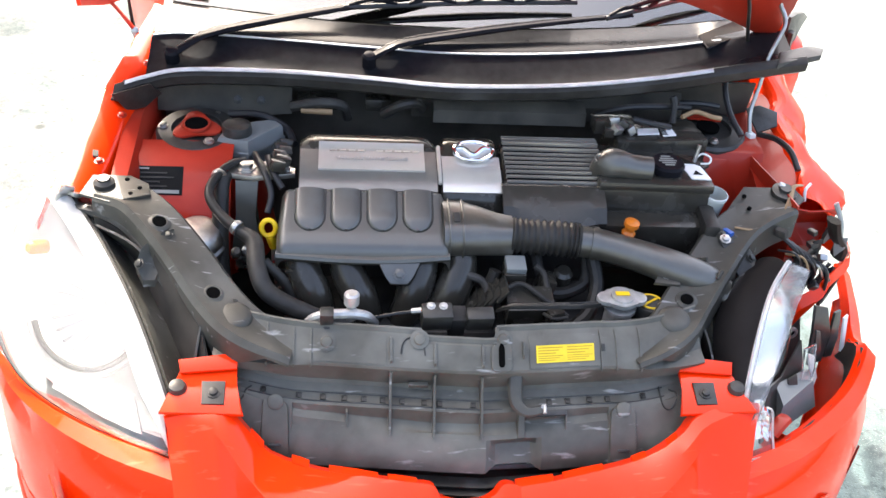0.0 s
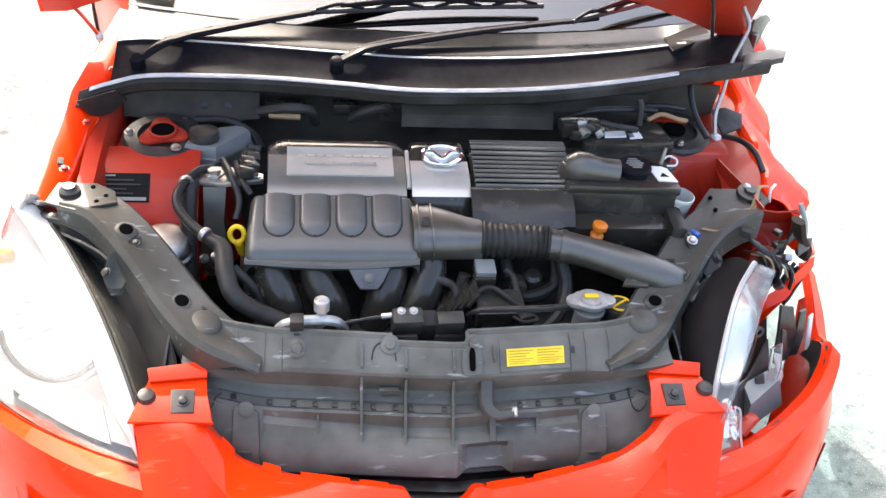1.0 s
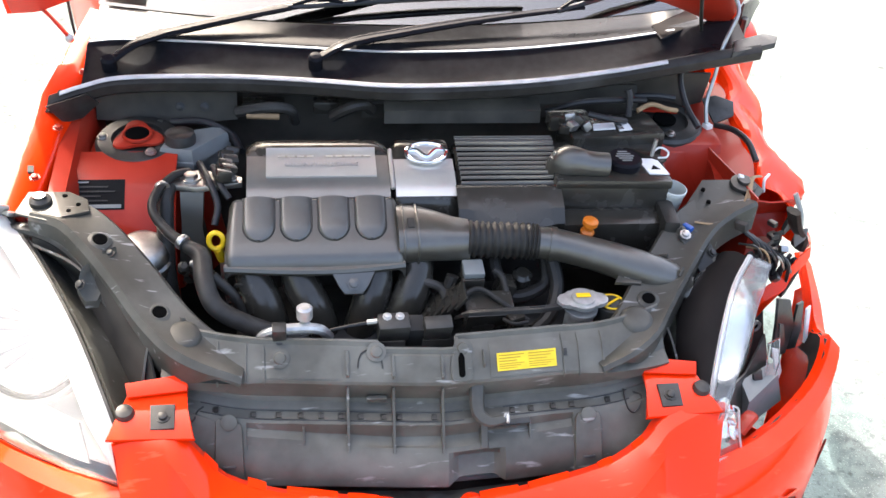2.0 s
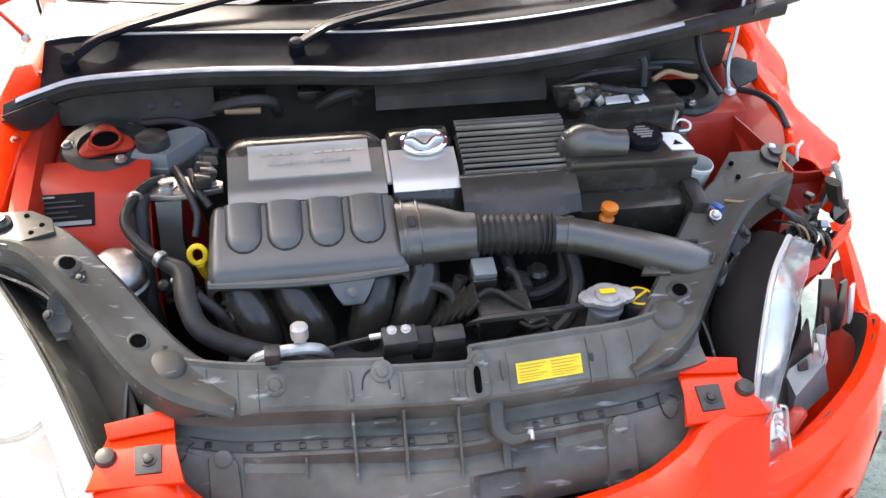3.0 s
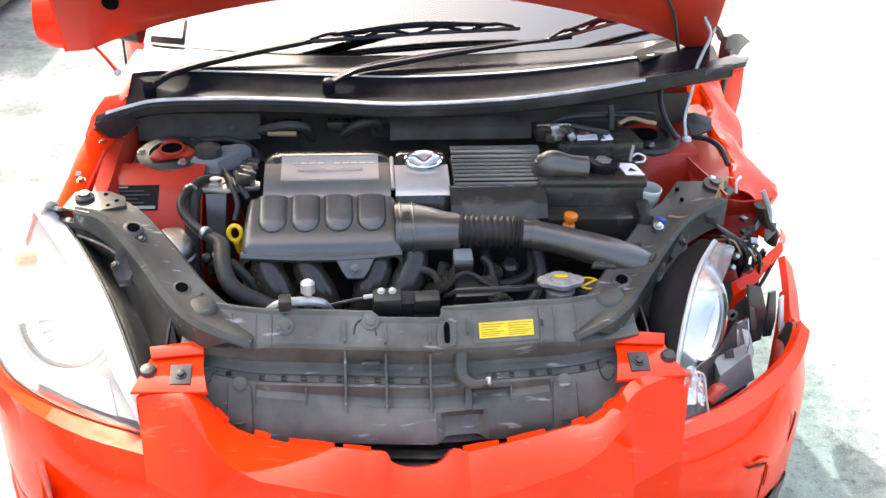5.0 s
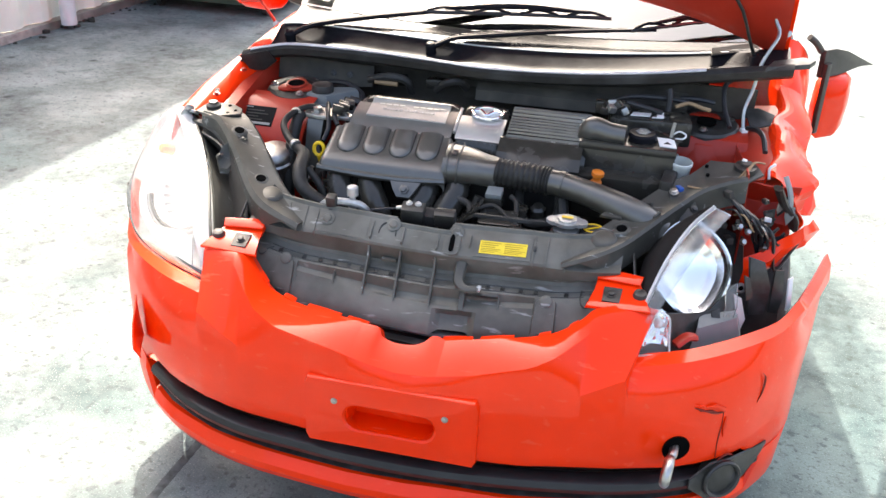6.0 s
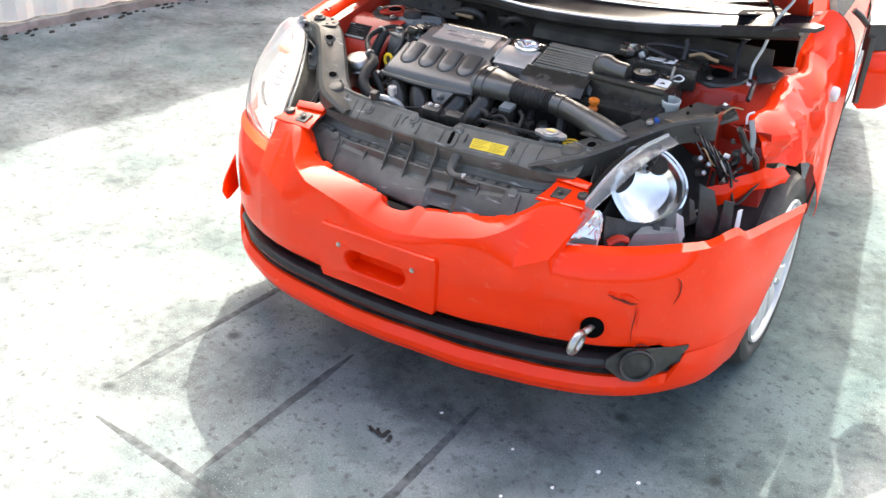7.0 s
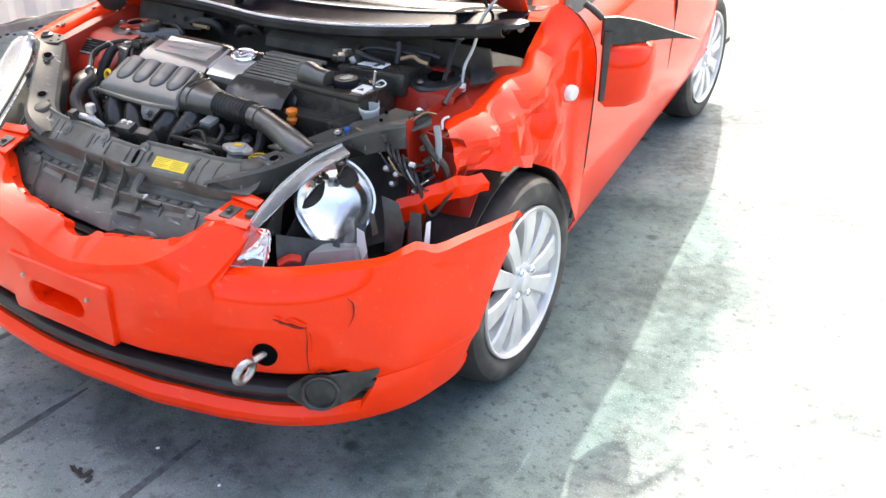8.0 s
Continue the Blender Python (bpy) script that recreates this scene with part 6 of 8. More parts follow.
sheet(bm, rows_i, 0.002)
part("inner_frame", bm, RED_IN, bonnet, "red inner bonnet frame", 50)
bm = B()
rows = []
for k in range(-12, 13):
    f = k / 12
    x = 0.55 * f
    lo = bonnet_low(f * 0.60) + 0.105 + 0.05 * abs(f) ** 6
    rows.append([bonnet_point(x, lo + (0.70 - lo) * j / 6, -0.012 + 0.004 * noise.noise(V(k, j, 0) * 0.7)) for j in range(7)])
sheet(bm, rows, 0.008)
pad = part("sound_pad", bm, material("felt_pad", (0.11, 0.105, 0.10), 0.95, vary=0.3, scale=50, bump=0.5, bump_scale=120), bonnet, "dark felt sound pad")
for x, s in ((-0.225, 0.295), (0.16, 0.285), (0.487, 0.185), (0.62, 0.20), (-0.56, 0.16)):
    one("frame_hole", RECESS_SHADE, bonnet, lambda bm: lathe(bm, [(0.012 if x > 0.4 else 0.017, 0), (0.012 if x > 0.4 else 0.017, 0.004)], bonnet_point(x, s, -0.0125), -BN, 14))
bm = B()
tube(bm, [bonnet_point(x, s, -0.02) for x, s in ((-0.2, 0.27), (0.1, 0.275), (0.3, 0.26), (0.45, 0.24), (0.55, 0.17), (0.60, 0.05))] + [V(0.66, 0.95, 0.95)], 0.004, 8, 4)
part("washer_hose", bm, RUBBER, bonnet)
for c, d in ((V(-0.615, 0.965, 0.945), V(-0.06, -0.03, 0.10)), (V(0.70, 0.965, 0.955), V(0.01, -0.03, 0.10))):
    bm = B()
    tube(bm, [c, c + d * 0.5 + V(0, 0.006, 0), c + d], [0.010, 0.008, 0.011], 8, 4, flat=0.45)
    hinge = part("hinge", bm, RED_IN, bonnet)
    bolt(hinge, c + V(0, -0.008, 0.004), (0, -1, 0.3), 0.006)
    bolt(hinge, c + d + V(0, -0.008, -0.004), (0, -1, 0.3), 0.006)
ROD = [(0.633, 0.782, 0.847), (0.63, 0.80, 0.89), (0.642, 0.818, 0.932), (0.648, 0.827, 0.966), (0.654, 0.834, 0.999), (0.669, 0.847, 1.031), (0.681, 0.860, 1.052), (0.683, 0.875, 1.068), (0.674, 0.884, 1.085), (0.664, 0.884, 1.11), (0.655, 0.876, 1.14)]
bm = B()
tube(bm, ROD, 0.0042, 8, 5)
rod = part("bonnet_stay", bm, METAL, car, "steel bonnet stay rod")
one("stay_grip", RUBBER, rod, lambda bm: lathe(bm, [(0.009, -0.02), (0.009, 0.012), (0.005, 0.016)], (0.654, 0.874, 1.145), (-0.3, -0.25, 0.9), 10))
one("stay_pivot", WHITE, rod, lambda bm: box(bm, (0.635, 0.782, 0.842), (0.016, 0.018, 0.02), (0, 0, 20), 0.004))

# ---- door mirror, hanging ----
mirror = new("door_mirror")
mirror.parent = car
tagged(mirror, "broken red door mirror hanging from its black base")
bm = B()
loft(bm, [[V(0.852, 1.20, z), V(0.86, 1.165 if z < 0.85 else 1.18, z), V(0.905, 1.20, z), V(0.925, 1.265, z), V(0.915, 1.325, z), V(0.87, 1.29, z)] for z in (0.722,)] +
     [[V(0.845 - d, 1.20, z), V(0.852 - d, 1.16, z), V(0.905 + d, 1.19, z), V(0.93 + d, 1.265, z), V(0.92 + d, 1.335, z), V(0.865, 1.30, z)] for z, d in ((0.735, 0.006), (0.80, 0.012), (0.87, 0.008))] +
     [[V(0.855, 1.21, 0.888), V(0.86, 1.175, 0.888), V(0.90, 1.205, 0.888), V(0.918, 1.265, 0.888), V(0.908, 1.31, 0.888), V(0.87, 1.28, 0.888)]])
part("shell", bm, RED, mirror, angle=62)
bm = B()
slab(bm, [(0.83, 1.17, 0.89), (0.83, 1.17, 0.965), (0.86, 1.20, 0.965), (0.90, 1.25, 0.95), (1.01, 1.437, 0.873), (0.95, 1.34, 0.892), (0.88, 1.22, 0.89)], 0.016, (0.7, -0.7, 0), 0.003)
part("base", bm, BLACK, mirror)
bm = B()
slab(bm, [(0.842, 1.155, 0.74), (0.842, 1.155, 0.93), (0.856, 1.175, 0.93), (0.852, 1.165, 0.74)], 0.012, (0.7, -0.7, 0), 0.003)
part("rim", bm, BLACK, mirror)
one("glass", CHROME, mirror, lambda bm: slab(bm, [(0.872, 1.305, 0.74), (0.912, 1.337, 0.74), (0.912, 1.337, 0.87), (0.872, 1.305, 0.87)], 0.003, (0, 1, 0)))
one("mount_stub", BLACK, mirror, lambda bm: tube(bm, [(0.79, 1.14, 1.0), (0.81, 1.15, 0.985), (0.83, 1.17, 0.96)], 0.009, 10, 4))


bm = B()
slab(bm, [(0.745, 1.12, 0.955), (0.735, 1.40, 0.975), (0.69, 1.36, 1.10), (0.70, 1.20, 1.03)], 0.02, (1, 0, 0.3), 0.004)
part("sail_panel", bm, BLACK, mirror)

# ---- wheels ----
def wheel(c, sx, r=0.296):
    w = new("wheel")
    w.parent = car
    c = Vector(c)
    X = V(sx, 0, 0)
    bm = B()
    prof = [(0.205, -0.17), (0.25, -0.18), (0.275, -0.175), (r - 0.004, -0.155), (r, -0.12), (r, -0.06), (r - 0.004, -0.03), (0.278, -0.008), (0.255, 0.0), (0.232, -0.002), (0.219, -0.012), (0.212, -0.02), (0.212, -0.165)]
    n = 56
    rings = [[c + X * h + V(0, q * math.cos(2 * math.pi * k / n), q * math.sin(2 * math.pi * k / n)) for k in range(n)] for q, h in prof + prof[:1]]
    vs = [[bm.verts.new(p) for p in ring] for ring in rings[:-1]]
    for a, b in zip(vs, vs[1:] + vs[:1]):
        for k in range(n):
            bm.faces.new((a[k], a[(k + 1) % n], b[(k + 1) % n], b[k]))
    tyre = part("tyre", bm, TYRE, w, "worn black tyre")
    bm = B()
    lathe(bm, [(0.213, -0.15), (0.213, -0.02), (0.217, -0.006), (0.214, 0.0), (0.206, -0.004), (0.200, -0.02), (0.198, -0.10), (0.19, -0.15)], c, X, n, cap=False)
    rim = part("rim", bm, ALLOY, w, "silver alloy wheel rim")
    # Dark disc added behind the spokes, painting shade into their gaps
    one("spoke_gap_shade", DARK, w, lambda bm: lathe(bm, [(0.198, -0.075), (0.198, -0.06), (0.05, -0.055)], c, X, 32))
    one("spoke_web", ALLOY, rim, lambda bm: lathe(bm, [(0.206, -0.022), (0.19, -0.036), (0.15, -0.044), (0.148, -0.05), (0.19, -0.048), (0.206, -0.034)], c, X, 40, cap=False))
    one("brake_disc", METAL, w, lambda bm: lathe(bm, [(0.13, -0.085), (0.13, -0.065), (0.06, -0.06), (0.05, -0.06)], c, X, 32))
    for k in range(10):
        a = 2 * math.pi * k / 10 + 0.15
        er, et = V(0, math.cos(a), math.sin(a)), V(0, -math.sin(a), math.cos(a))
        bm = B()
        secs = []
        for rr, wd, h in ((0.03, 0.017, -0.024), (0.065, 0.0195, -0.012), (0.12, 0.0245, -0.006), (0.17, 0.030, -0.007), (0.19, 0.034, -0.010), (0.207, 0.042, -0.014)):
            p = c + er * rr + X * h
            secs.append([p + et * wd * 0.8, p + et * wd - X * 0.006, p + et * wd * 0.9 - X * 0.035, p - et * wd * 0.9 - X * 0.035, p - et * wd - X * 0.006, p - et * wd * 0.8])
        loft(bm, secs)
        part("spoke", bm, ALLOY, rim)
    one("hub_cap", ALLOY, rim, lambda bm: lathe(bm, [(0.062, -0.03), (0.06, -0.018), (0.034, -0.014), (0.03, -0.01), (0.027, 0.0), (0.012, 0.003)], c, X, 28))
    for k in range(4):
        a = 2 * math.pi * k / 4 + 0.5
        one("wheel_nut", CHROME, rim, lambda bm: lathe(bm, [(0.011, -0.022), (0.011, -0.004), (0.007, 0.0)], c + V(0, 0.047 * math.cos(a), 0.047 * math.sin(a)), X, 6))


wheel((0.80, 0.862, 0.296), 1)
wheel((-0.76, 0.845, 0.296), -1)
wheel((0.80 + skew(3.25), 3.25, 0.296), 1)
wheel((-0.80 + skew(3.25), 3.25, 0.296), -1)
for sx, yw in ((1, 0.845), (-1, 0.845)):
    bm = B()
    rows = []
    for k in range(15):
        a = math.radians(5 + 170 * k / 14)
        rows.append([(sx * x, yw + 0.325 * math.cos(a), 0.30 + 0.335 * math.sin(a)) for x in (0.58, 0.70, 0.765)])
    sheet(bm, rows, 0.004)
    part("wheel_liner", bm, DARK, car, "black wheel arch liner")


# the other door mirror, still in place
mirror = new("door_mirror")
mirror.parent = car
bm = B()
loft(bm, [[V(-0.69 - dx, 1.26 + 0.05 * math.cos(a) * k, 0.985 + 0.075 * math.sin(a) * k) for a in [2 * math.pi * j / 16 for j in range(16)]] for dx, k in ((0.0, 0.4), (0.03, 0.85), (0.08, 1.0), (0.14, 0.95), (0.175, 0.7))])
part("shell", bm, RED, mirror, angle=62)
one("base", BLACK, mirror, lambda bm: tube(bm, [(-0.61, 1.22, 0.96), (-0.66, 1.24, 0.965), (-0.70, 1.26, 0.975)], 0.025, 10, 3))

# ---- engine ----
engine = new("engine")
engine.parent = car
tagged(engine, "dusty four-cylinder engine under black plastic covers")
CP = [(0.715, 0.78), (0.712, 0.848), (0.70, 0.864), (0.675, 0.868), (0.662, 0.863), (0.655, 0.857), (0.60, 0.842), (0.578, 0.833), (0.562, 0.822), (0.556, 0.808), (0.552, 0.785)]


def cover_z(y):
    for (y1, z1), (y0, z0) in zip(CP[2:], CP[3:]):
        if y0 <= y <= y1:
            return z0 + (z1 - z0) * (y - y0) / (y1 - y0)
    return 0.83


def cover_piece(name, x0, x1, mat, label, dy=0.0):
    bm = B()
    rows = []
    n = 14
    for k in range(n + 1):
        x = x1 + (x0 - x1) * k / n
        e = min(k, n - k)
        drop = 0.014 if e == 0 else 0.002 if e == 1 else 0
        rows.append([(x, y + (dy if i > 7 else 0), z - drop) for i, (y, z) in enumerate(CP)])
    sheet(bm, rows, 0.004)
    return part(name, bm, mat, engine, label, 40)


left_cover = cover_piece("engine_cover", -0.278, -0.026, ENGINE, "satin black engine cover with a silver band")
mid_cover = cover_piece("engine_cover", -0.020, 0.092, ENGINE, "engine cover with an oval badge")
right_cover = cover_piece("engine_cover", 0.097, 0.285, ENGINE, "ribbed black engine cover")
bm = B()
box(bm, (0.0, 0.63, 0.70), (0.56, 0.15, 0.20), bevel=0.02)
part("cylinder_head", bm, DARK, engine)


def band(x0, x1, y0, y1, lift, mat, name, parent, label=""):
    bm = B()
    n = 10
    rows = []
    for k in range(n + 1):
        x = x0 + (x1 - x0) * k / n
        rows.append([(x, y, cover_z(y) + lift) for y in [y1 + (y0 - y1) * j / 6 for j in range(7)]])
    sheet(bm, rows, lift * 0.8 + 0.002)
    return part(name, bm, mat, parent, label, 40)


band(-0.276, -0.028, 0.650, 0.562, 0.003, DULL_SILVER, "silver_band", left_cover)
plate = band(-0.243, -0.05, 0.662, 0.598, 0.006, SILVER, "name_panel", left_cover, "silver name panel with printed words")
band(-0.018, 0.090, 0.640, 0.562, 0.003, SILVER, "silver_band", mid_cover)
bm = B()
tube(bm, [(-0.023, y, cover_z(y) + 0.003) for y in (0.66, 0.63, 0.60, 0.575)], 0.004, 8, 3)
part("cover_rib", bm, SILVER, left_cover)


def words(text, size, x, y, mat, parent, name, squash=1.0):
    cu = bpy.data.curves.new(name, "FONT")
    cu.body, cu.size, cu.align_x, cu.align_y, cu.extrude = text, size, "CENTER", "CENTER", 0.0004
    cu.offset = 0.0004
    tmp = bpy.data.objects.new(name, cu)
    scene.collection.objects.link(tmp)
    me = bpy.data.meshes.new_from_object(tmp.evaluated_get(bpy.context.evaluated_depsgraph_get()))
    bpy.data.objects.remove(tmp)
    me.transform(Matrix.Translation((x, y, cover_z(y) + 0.0078)) @ Matrix.Rotation(math.atan2(0.017, 0.055), 4, "X") @ Matrix.Diagonal((squash, 1, 1, 1)))
    me.materials.clear()
    me.materials.append(mat)
    ob = new(name, me)
    ob.parent = parent
    return ob


words("VARIABLE VALVE TIMING", 0.0112, -0.146, 0.624, HOUSE, plate, "lettering", 1.05)
for k in range(10):
    if k == 4:
        continue
    x = -0.222 + 0.0168 * k
    bm = B()
    y = 0.644
    slab(bm, [(x, y - 0.003, cover_z(y - 0.003) + 0.0075), (x + 0.012, y - 0.003, cover_z(y - 0.003) + 0.0075), (x + 0.012, y + 0.001, cover_z(y + 0.001) + 0.0075), (x, y + 0.001, cover_z(y + 0.001) + 0.0075)], 0.0008)
    part("printed_bar", bm, METAL, plate)
# oval badge
bm = B()
bc = V(0.042, 0.646, cover_z(0.646) + 0.010)
tilt = Matrix.Rotation(0.32, 3, "X")
o = [bc + tilt @ V(0.036 * math.cos(a), 0.024 * math.sin(a), 0) for a in [2 * math.pi * k / 28 for k in range(29)]]
tube(bm, o, 0.0042, 8, 2)
badge = part("badge_ring", bm, CHROME, mid_cover, "chrome oval badge")
bm = B()
tube(bm, [bc + tilt @ V(x, y, 0.001) for x, y in ((-0.031, 0.006), (-0.017, 0.005), (0, -0.01), (0.017, 0.005), (0.031, 0.006))], [0.003, 0.0055, 0.005, 0.0055, 0.003], 8, 5)
part("badge_bar", bm, CHROME, badge)
one("badge_back", SILVER, badge, lambda bm: slab(bm, [bc + tilt @ V(0.034 * math.cos(a), 0.022 * math.sin(a), -0.004) for a in [2 * math.pi * k / 24 for k in range(24)]], 0.003, (0, -0.3, 1)))
# louvre ribs over a flat sheet painted black for the shade between them
bm = B()
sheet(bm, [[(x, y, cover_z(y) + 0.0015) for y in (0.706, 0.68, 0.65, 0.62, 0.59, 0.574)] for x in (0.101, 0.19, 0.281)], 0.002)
part("louvre_gap_shade", bm, RECESS_SHADE, right_cover)
# Silver on the black ribs paints the sky caught by their edges
for k in range(12):
    y = 0.704 - 0.0112 * k
    bm = B()
    loft(bm, [[V(x, y - 0.0012 - 0.001 * e, cover_z(y) + 0.001), V(x, y - 0.0012, cover_z(y) + 0.0075), V(x, y + 0.0008, cover_z(y) + 0.0085), V(x, y + 0.0022, cover_z(y) + 0.001)] for e, x in ((0, 0.099), (1, 0.19), (2, 0.283))])
    part("louvre", bm, DULL_SILVER, right_cover)
bm = B()
rows = []
for k in range(13):
    x = 0.088 + 0.19 * k / 12
    e = max(0, 1 - abs(x - 0.18) / 0.075) ** 0.5 if abs(x - 0.18) < 0.075 else 0
    rows.append([(x, 0.576, 0.834), (x, 0.568, 0.835), (x, 0.545, 0.824), (x, 0.530 - 0.012 * e, 0.816 - 0.006 * e), (x, 0.512 - 0.016 * e, 0.796), (x, 0.52, 0.77)])
sheet(bm, rows, 0.004)
part("cover_apron", bm, ENGINE, right_cover, angle=18)
# toothed joint between cover and intake
for k in range(13):
    bm = B()
    x = -0.26 + 0.0205 * k
    slab(bm, [(x, 0.578, 0.80), (x, 0.551, 0.812), (x, 0.551, 0.785), (x, 0.575, 0.775)], 0.003, (1, 0, 0))
    part("joint_fin", bm, ENGINE, left_cover)

# intake lid with four chamber humps
LP = [(0.560, 0.805), (0.556, 0.827), (0.544, 0.831), (0.475, 0.795), (0.452, 0.785), (0.443, 0.776), (0.440, 0.755)]
bm = B()
rows = []
n = 44
for k in range(n + 1):
    x = -0.017 - 0.288 * k / n
    e = min(k, n - k)
    widen = 0.012 * (k / n - 0.5)
    rows.append([(x - (widen if y < 0.5 else 0), y, z - (0.016 if e == 0 else 0.003 if e == 1 else 0)) for y, z in LP])
sheet(bm, rows, 0.004)
lid = part("intake_cover", bm, LID, engine, "dusty black intake cover with four humps", 40)
def lid_z(y):
    return 0.831 - (0.544 - y) * 0.522


for cx in (-0.255, -0.193, -0.13, -0.067):
    bm = B()
    rows = []
    for j in range(15):
        t = j / 14
        y = 0.547 - 0.070 * t
        w = 0.0235 * math.sqrt(max(0.01, 1 - max(0, (t - 0.66) / 0.34) ** 2))
        rows.append([(cx + w * q, y, lid_z(y) + (0.0045 * (1 - q * q) ** 0.6 * min(1, (1 - t) * 5) - (0 if abs(q) < 0.99 else 0.003))) for q in (1, 0.95, 0.8, 0.5, 0.2, -0.2, -0.5, -0.8, -0.95, -1)])
    sheet(bm, rows, 0.003)
    hump = part("hump", bm, LID, lid, angle=50)
    # Thin black tubes paint the groove shade around each hump
    bm = B()
    tube(bm, [(cx + 0.0262 * math.cos(a), 0.501 + 0.0265 * math.sin(a), lid_z(0.501 + 0.0265 * math.sin(a)) + 0.0006) for a in [math.pi * k / 10 + math.pi for k in range(11)]], 0.0016, 5, 2)
    part("hump_groove_shade", bm, BLACK, hump)
    for q in (-1, 1):
        bm = B()
        tube(bm, [(cx + q * 0.0262, y, lid_z(y) + 0.0006) for y in (0.501, 0.525, 0.548)], 0.0016, 5, 2)
        part("hump_groove_shade", bm, BLACK, hump)
bm = B()
tube(bm, [(-0.312, 0.446, 0.762), (-0.2, 0.441, 0.757), (-0.1, 0.441, 0.757), (-0.012, 0.446, 0.762)], 0.008, 8, 4)
part("lid_flange", bm, LID, lid)
# snout, bellows and duct to the front
bm = B()
secs = []
for x, y, z, w, h in ((-0.022, 0.500, 0.788, 0.050, 0.030), (0.01, 0.500, 0.788, 0.050, 0.030), (0.04, 0.494, 0.788, 0.043, 0.029), (0.075, 0.486, 0.786, 0.034, 0.028), (0.10, 0.483, 0.785, 0.030, 0.028)):
    secs.append([V(x, y + w * math.copysign(abs(math.cos(a)) ** 0.7, math.cos(a)), z + 0.25 * w * math.cos(a) + h * math.copysign(abs(math.sin(a)) ** 0.7, math.sin(a))) for a in [2 * math.pi * k / 20 for k in range(20)]])
loft(bm, secs)
snout = part("intake_snout", bm, LID, engine, "moulded black intake snout", 50)
for x in (-0.012, 0.012):
    bm = B()
    tube(bm, [V(x, 0.500 + 0.051 * math.copysign(abs(math.cos(a)) ** 0.7, math.cos(a)), 0.788 + 0.0128 * math.cos(a) + 0.031 * math.copysign(abs(math.sin(a)) ** 0.7, math.sin(a))) for a in [2 * math.pi * k / 20 for k in range(21)]], 0.0022, 6, 2)
    part("snout_rib", bm, LID, snout)
one("snout_clip", DARK, snout, lambda bm: box(bm, (0.0, 0.490, 0.8165), (0.012, 0.022, 0.005), (14, 0, 0), 0.002))
bm = B()
tube(bm, [(0.098, 0.483, 0.787), (0.13, 0.48, 0.785), (0.165, 0.478, 0.785), (0.20, 0.475, 0.784), (0.222, 0.472, 0.783)], 0.0295, 20, 12, ripple=lambda i: 1.0 + (0.10 if i % 4 in (1, 2) else -0.03))
part("bellows", bm, RUBBER, engine, "ribbed black rubber bellows", 60)
bm = B()
tube(bm, [(0.22, 0.472, 0.783), (0.25, 0.468, 0.781), (0.30, 0.452, 0.776), (0.35, 0.432, 0.77), (0.39, 0.417, 0.762), (0.43, 0.408, 0.75), (0.47, 0.41, 0.725)], [0.028, 0.028, 0.028, 0.030, 0.032, 0.032, 0.032], 20, 5)
duct = part("air_duct", bm, LID, engine, "black plastic air duct")
bm = B()
tube(bm, [(0.241, 0.4695, 0.7815), (0.252, 0.4675, 0.781)], 0.0305, 20, 2)
part("duct_collar", bm, LID, duct)
bm = B()
slab(bm, [(0.34, 0.385, 0.752), (0.385, 0.38, 0.752), (0.395, 0.41, 0.756), (0.36, 0.42, 0.756)], 0.006, (0, -0.2, 1), 0.002)
lug = part("duct_bracket", bm, LID, duct)
bolt(lug, (0.367, 0.402, 0.76), (0, -0.2, 1), 0.007)

# intake runners
for x0, x1, x2 in ((-0.265, -0.245, -0.235), (-0.19, -0.165, -0.15), (-0.06, -0.075, -0.09), (0.01, -0.01, -0.04)):
    bm = B()
    tube(bm, [(x0, 0.50, 0.76), (x0, 0.462, 0.725), (x1, 0.435, 0.68), (x2, 0.44, 0.62), (x2, 0.47, 0.56)], [0.03, 0.031, 0.032, 0.03, 0.028], 14, 5)
    part("intake_runner", bm, ENGINE, engine)
bm = B()
slab(bm, [(-0.145, 0.452, 0.765), (-0.055, 0.452, 0.765), (-0.075, 0.425, 0.735), (-0.085, 0.42, 0.72), (-0.115, 0.42, 0.72), (-0.125, 0.425, 0.735)], 0.008, (0, -0.6, 0.6), 0.002)
lug = part("intake_lug", bm, LID, engine)
bolt(lug, (-0.10, 0.422, 0.742), (0, -0.6, 0.6), 0.008, LID)
for k in range(6):
    bm = B()
    box(bm, (0.02 + 0.011 * k, 0.43 - 0.008 * k, 0.675 + 0.012 * k), (0.005, 0.05, 0.03), (0, 35, 0), 0.001)
    part("manifold_fin", bm, ENGINE, engine)
bm = B()
for k in range(5):
    box(bm, (-0.295 + 0.006 * k, 0.44, 0.66 + 0.018 * k), (0.05, 0.006, 0.005), bevel=0.001)
box(bm, (-0.29, 0.445, 0.69), (0.006, 0.006, 0.11), (0, 8, 0), 0.001)
part("wiring_comb", bm, ENGINE, engine)
bm = B()
box(bm, (0.0, 0.50, 0.56), (0.6, 0.22, 0.16), bevel=0.03)
part("engine_block", bm, DARK, engine)

# oil dipstick
dip = V(-0.326, 0.496, 0.772)
bm = B()
tube(bm, [dip + V(0.012 * math.cos(a), 0.002 * math.sin(a), 0.012 + 0.015 * math.sin(a)) for a in [2 * math.pi * k / 12 for k in range(13)]], 0.0045, 8, 3)
tube(bm, [dip + V(0.002, 0, -0.004), dip + V(0.006, 0.004, -0.022), dip + V(0.008, 0.006, -0.03)], 0.008, 10, 3)
dipstick = part("dipstick", bm, YELLOW, engine, "yellow oil dipstick handle")
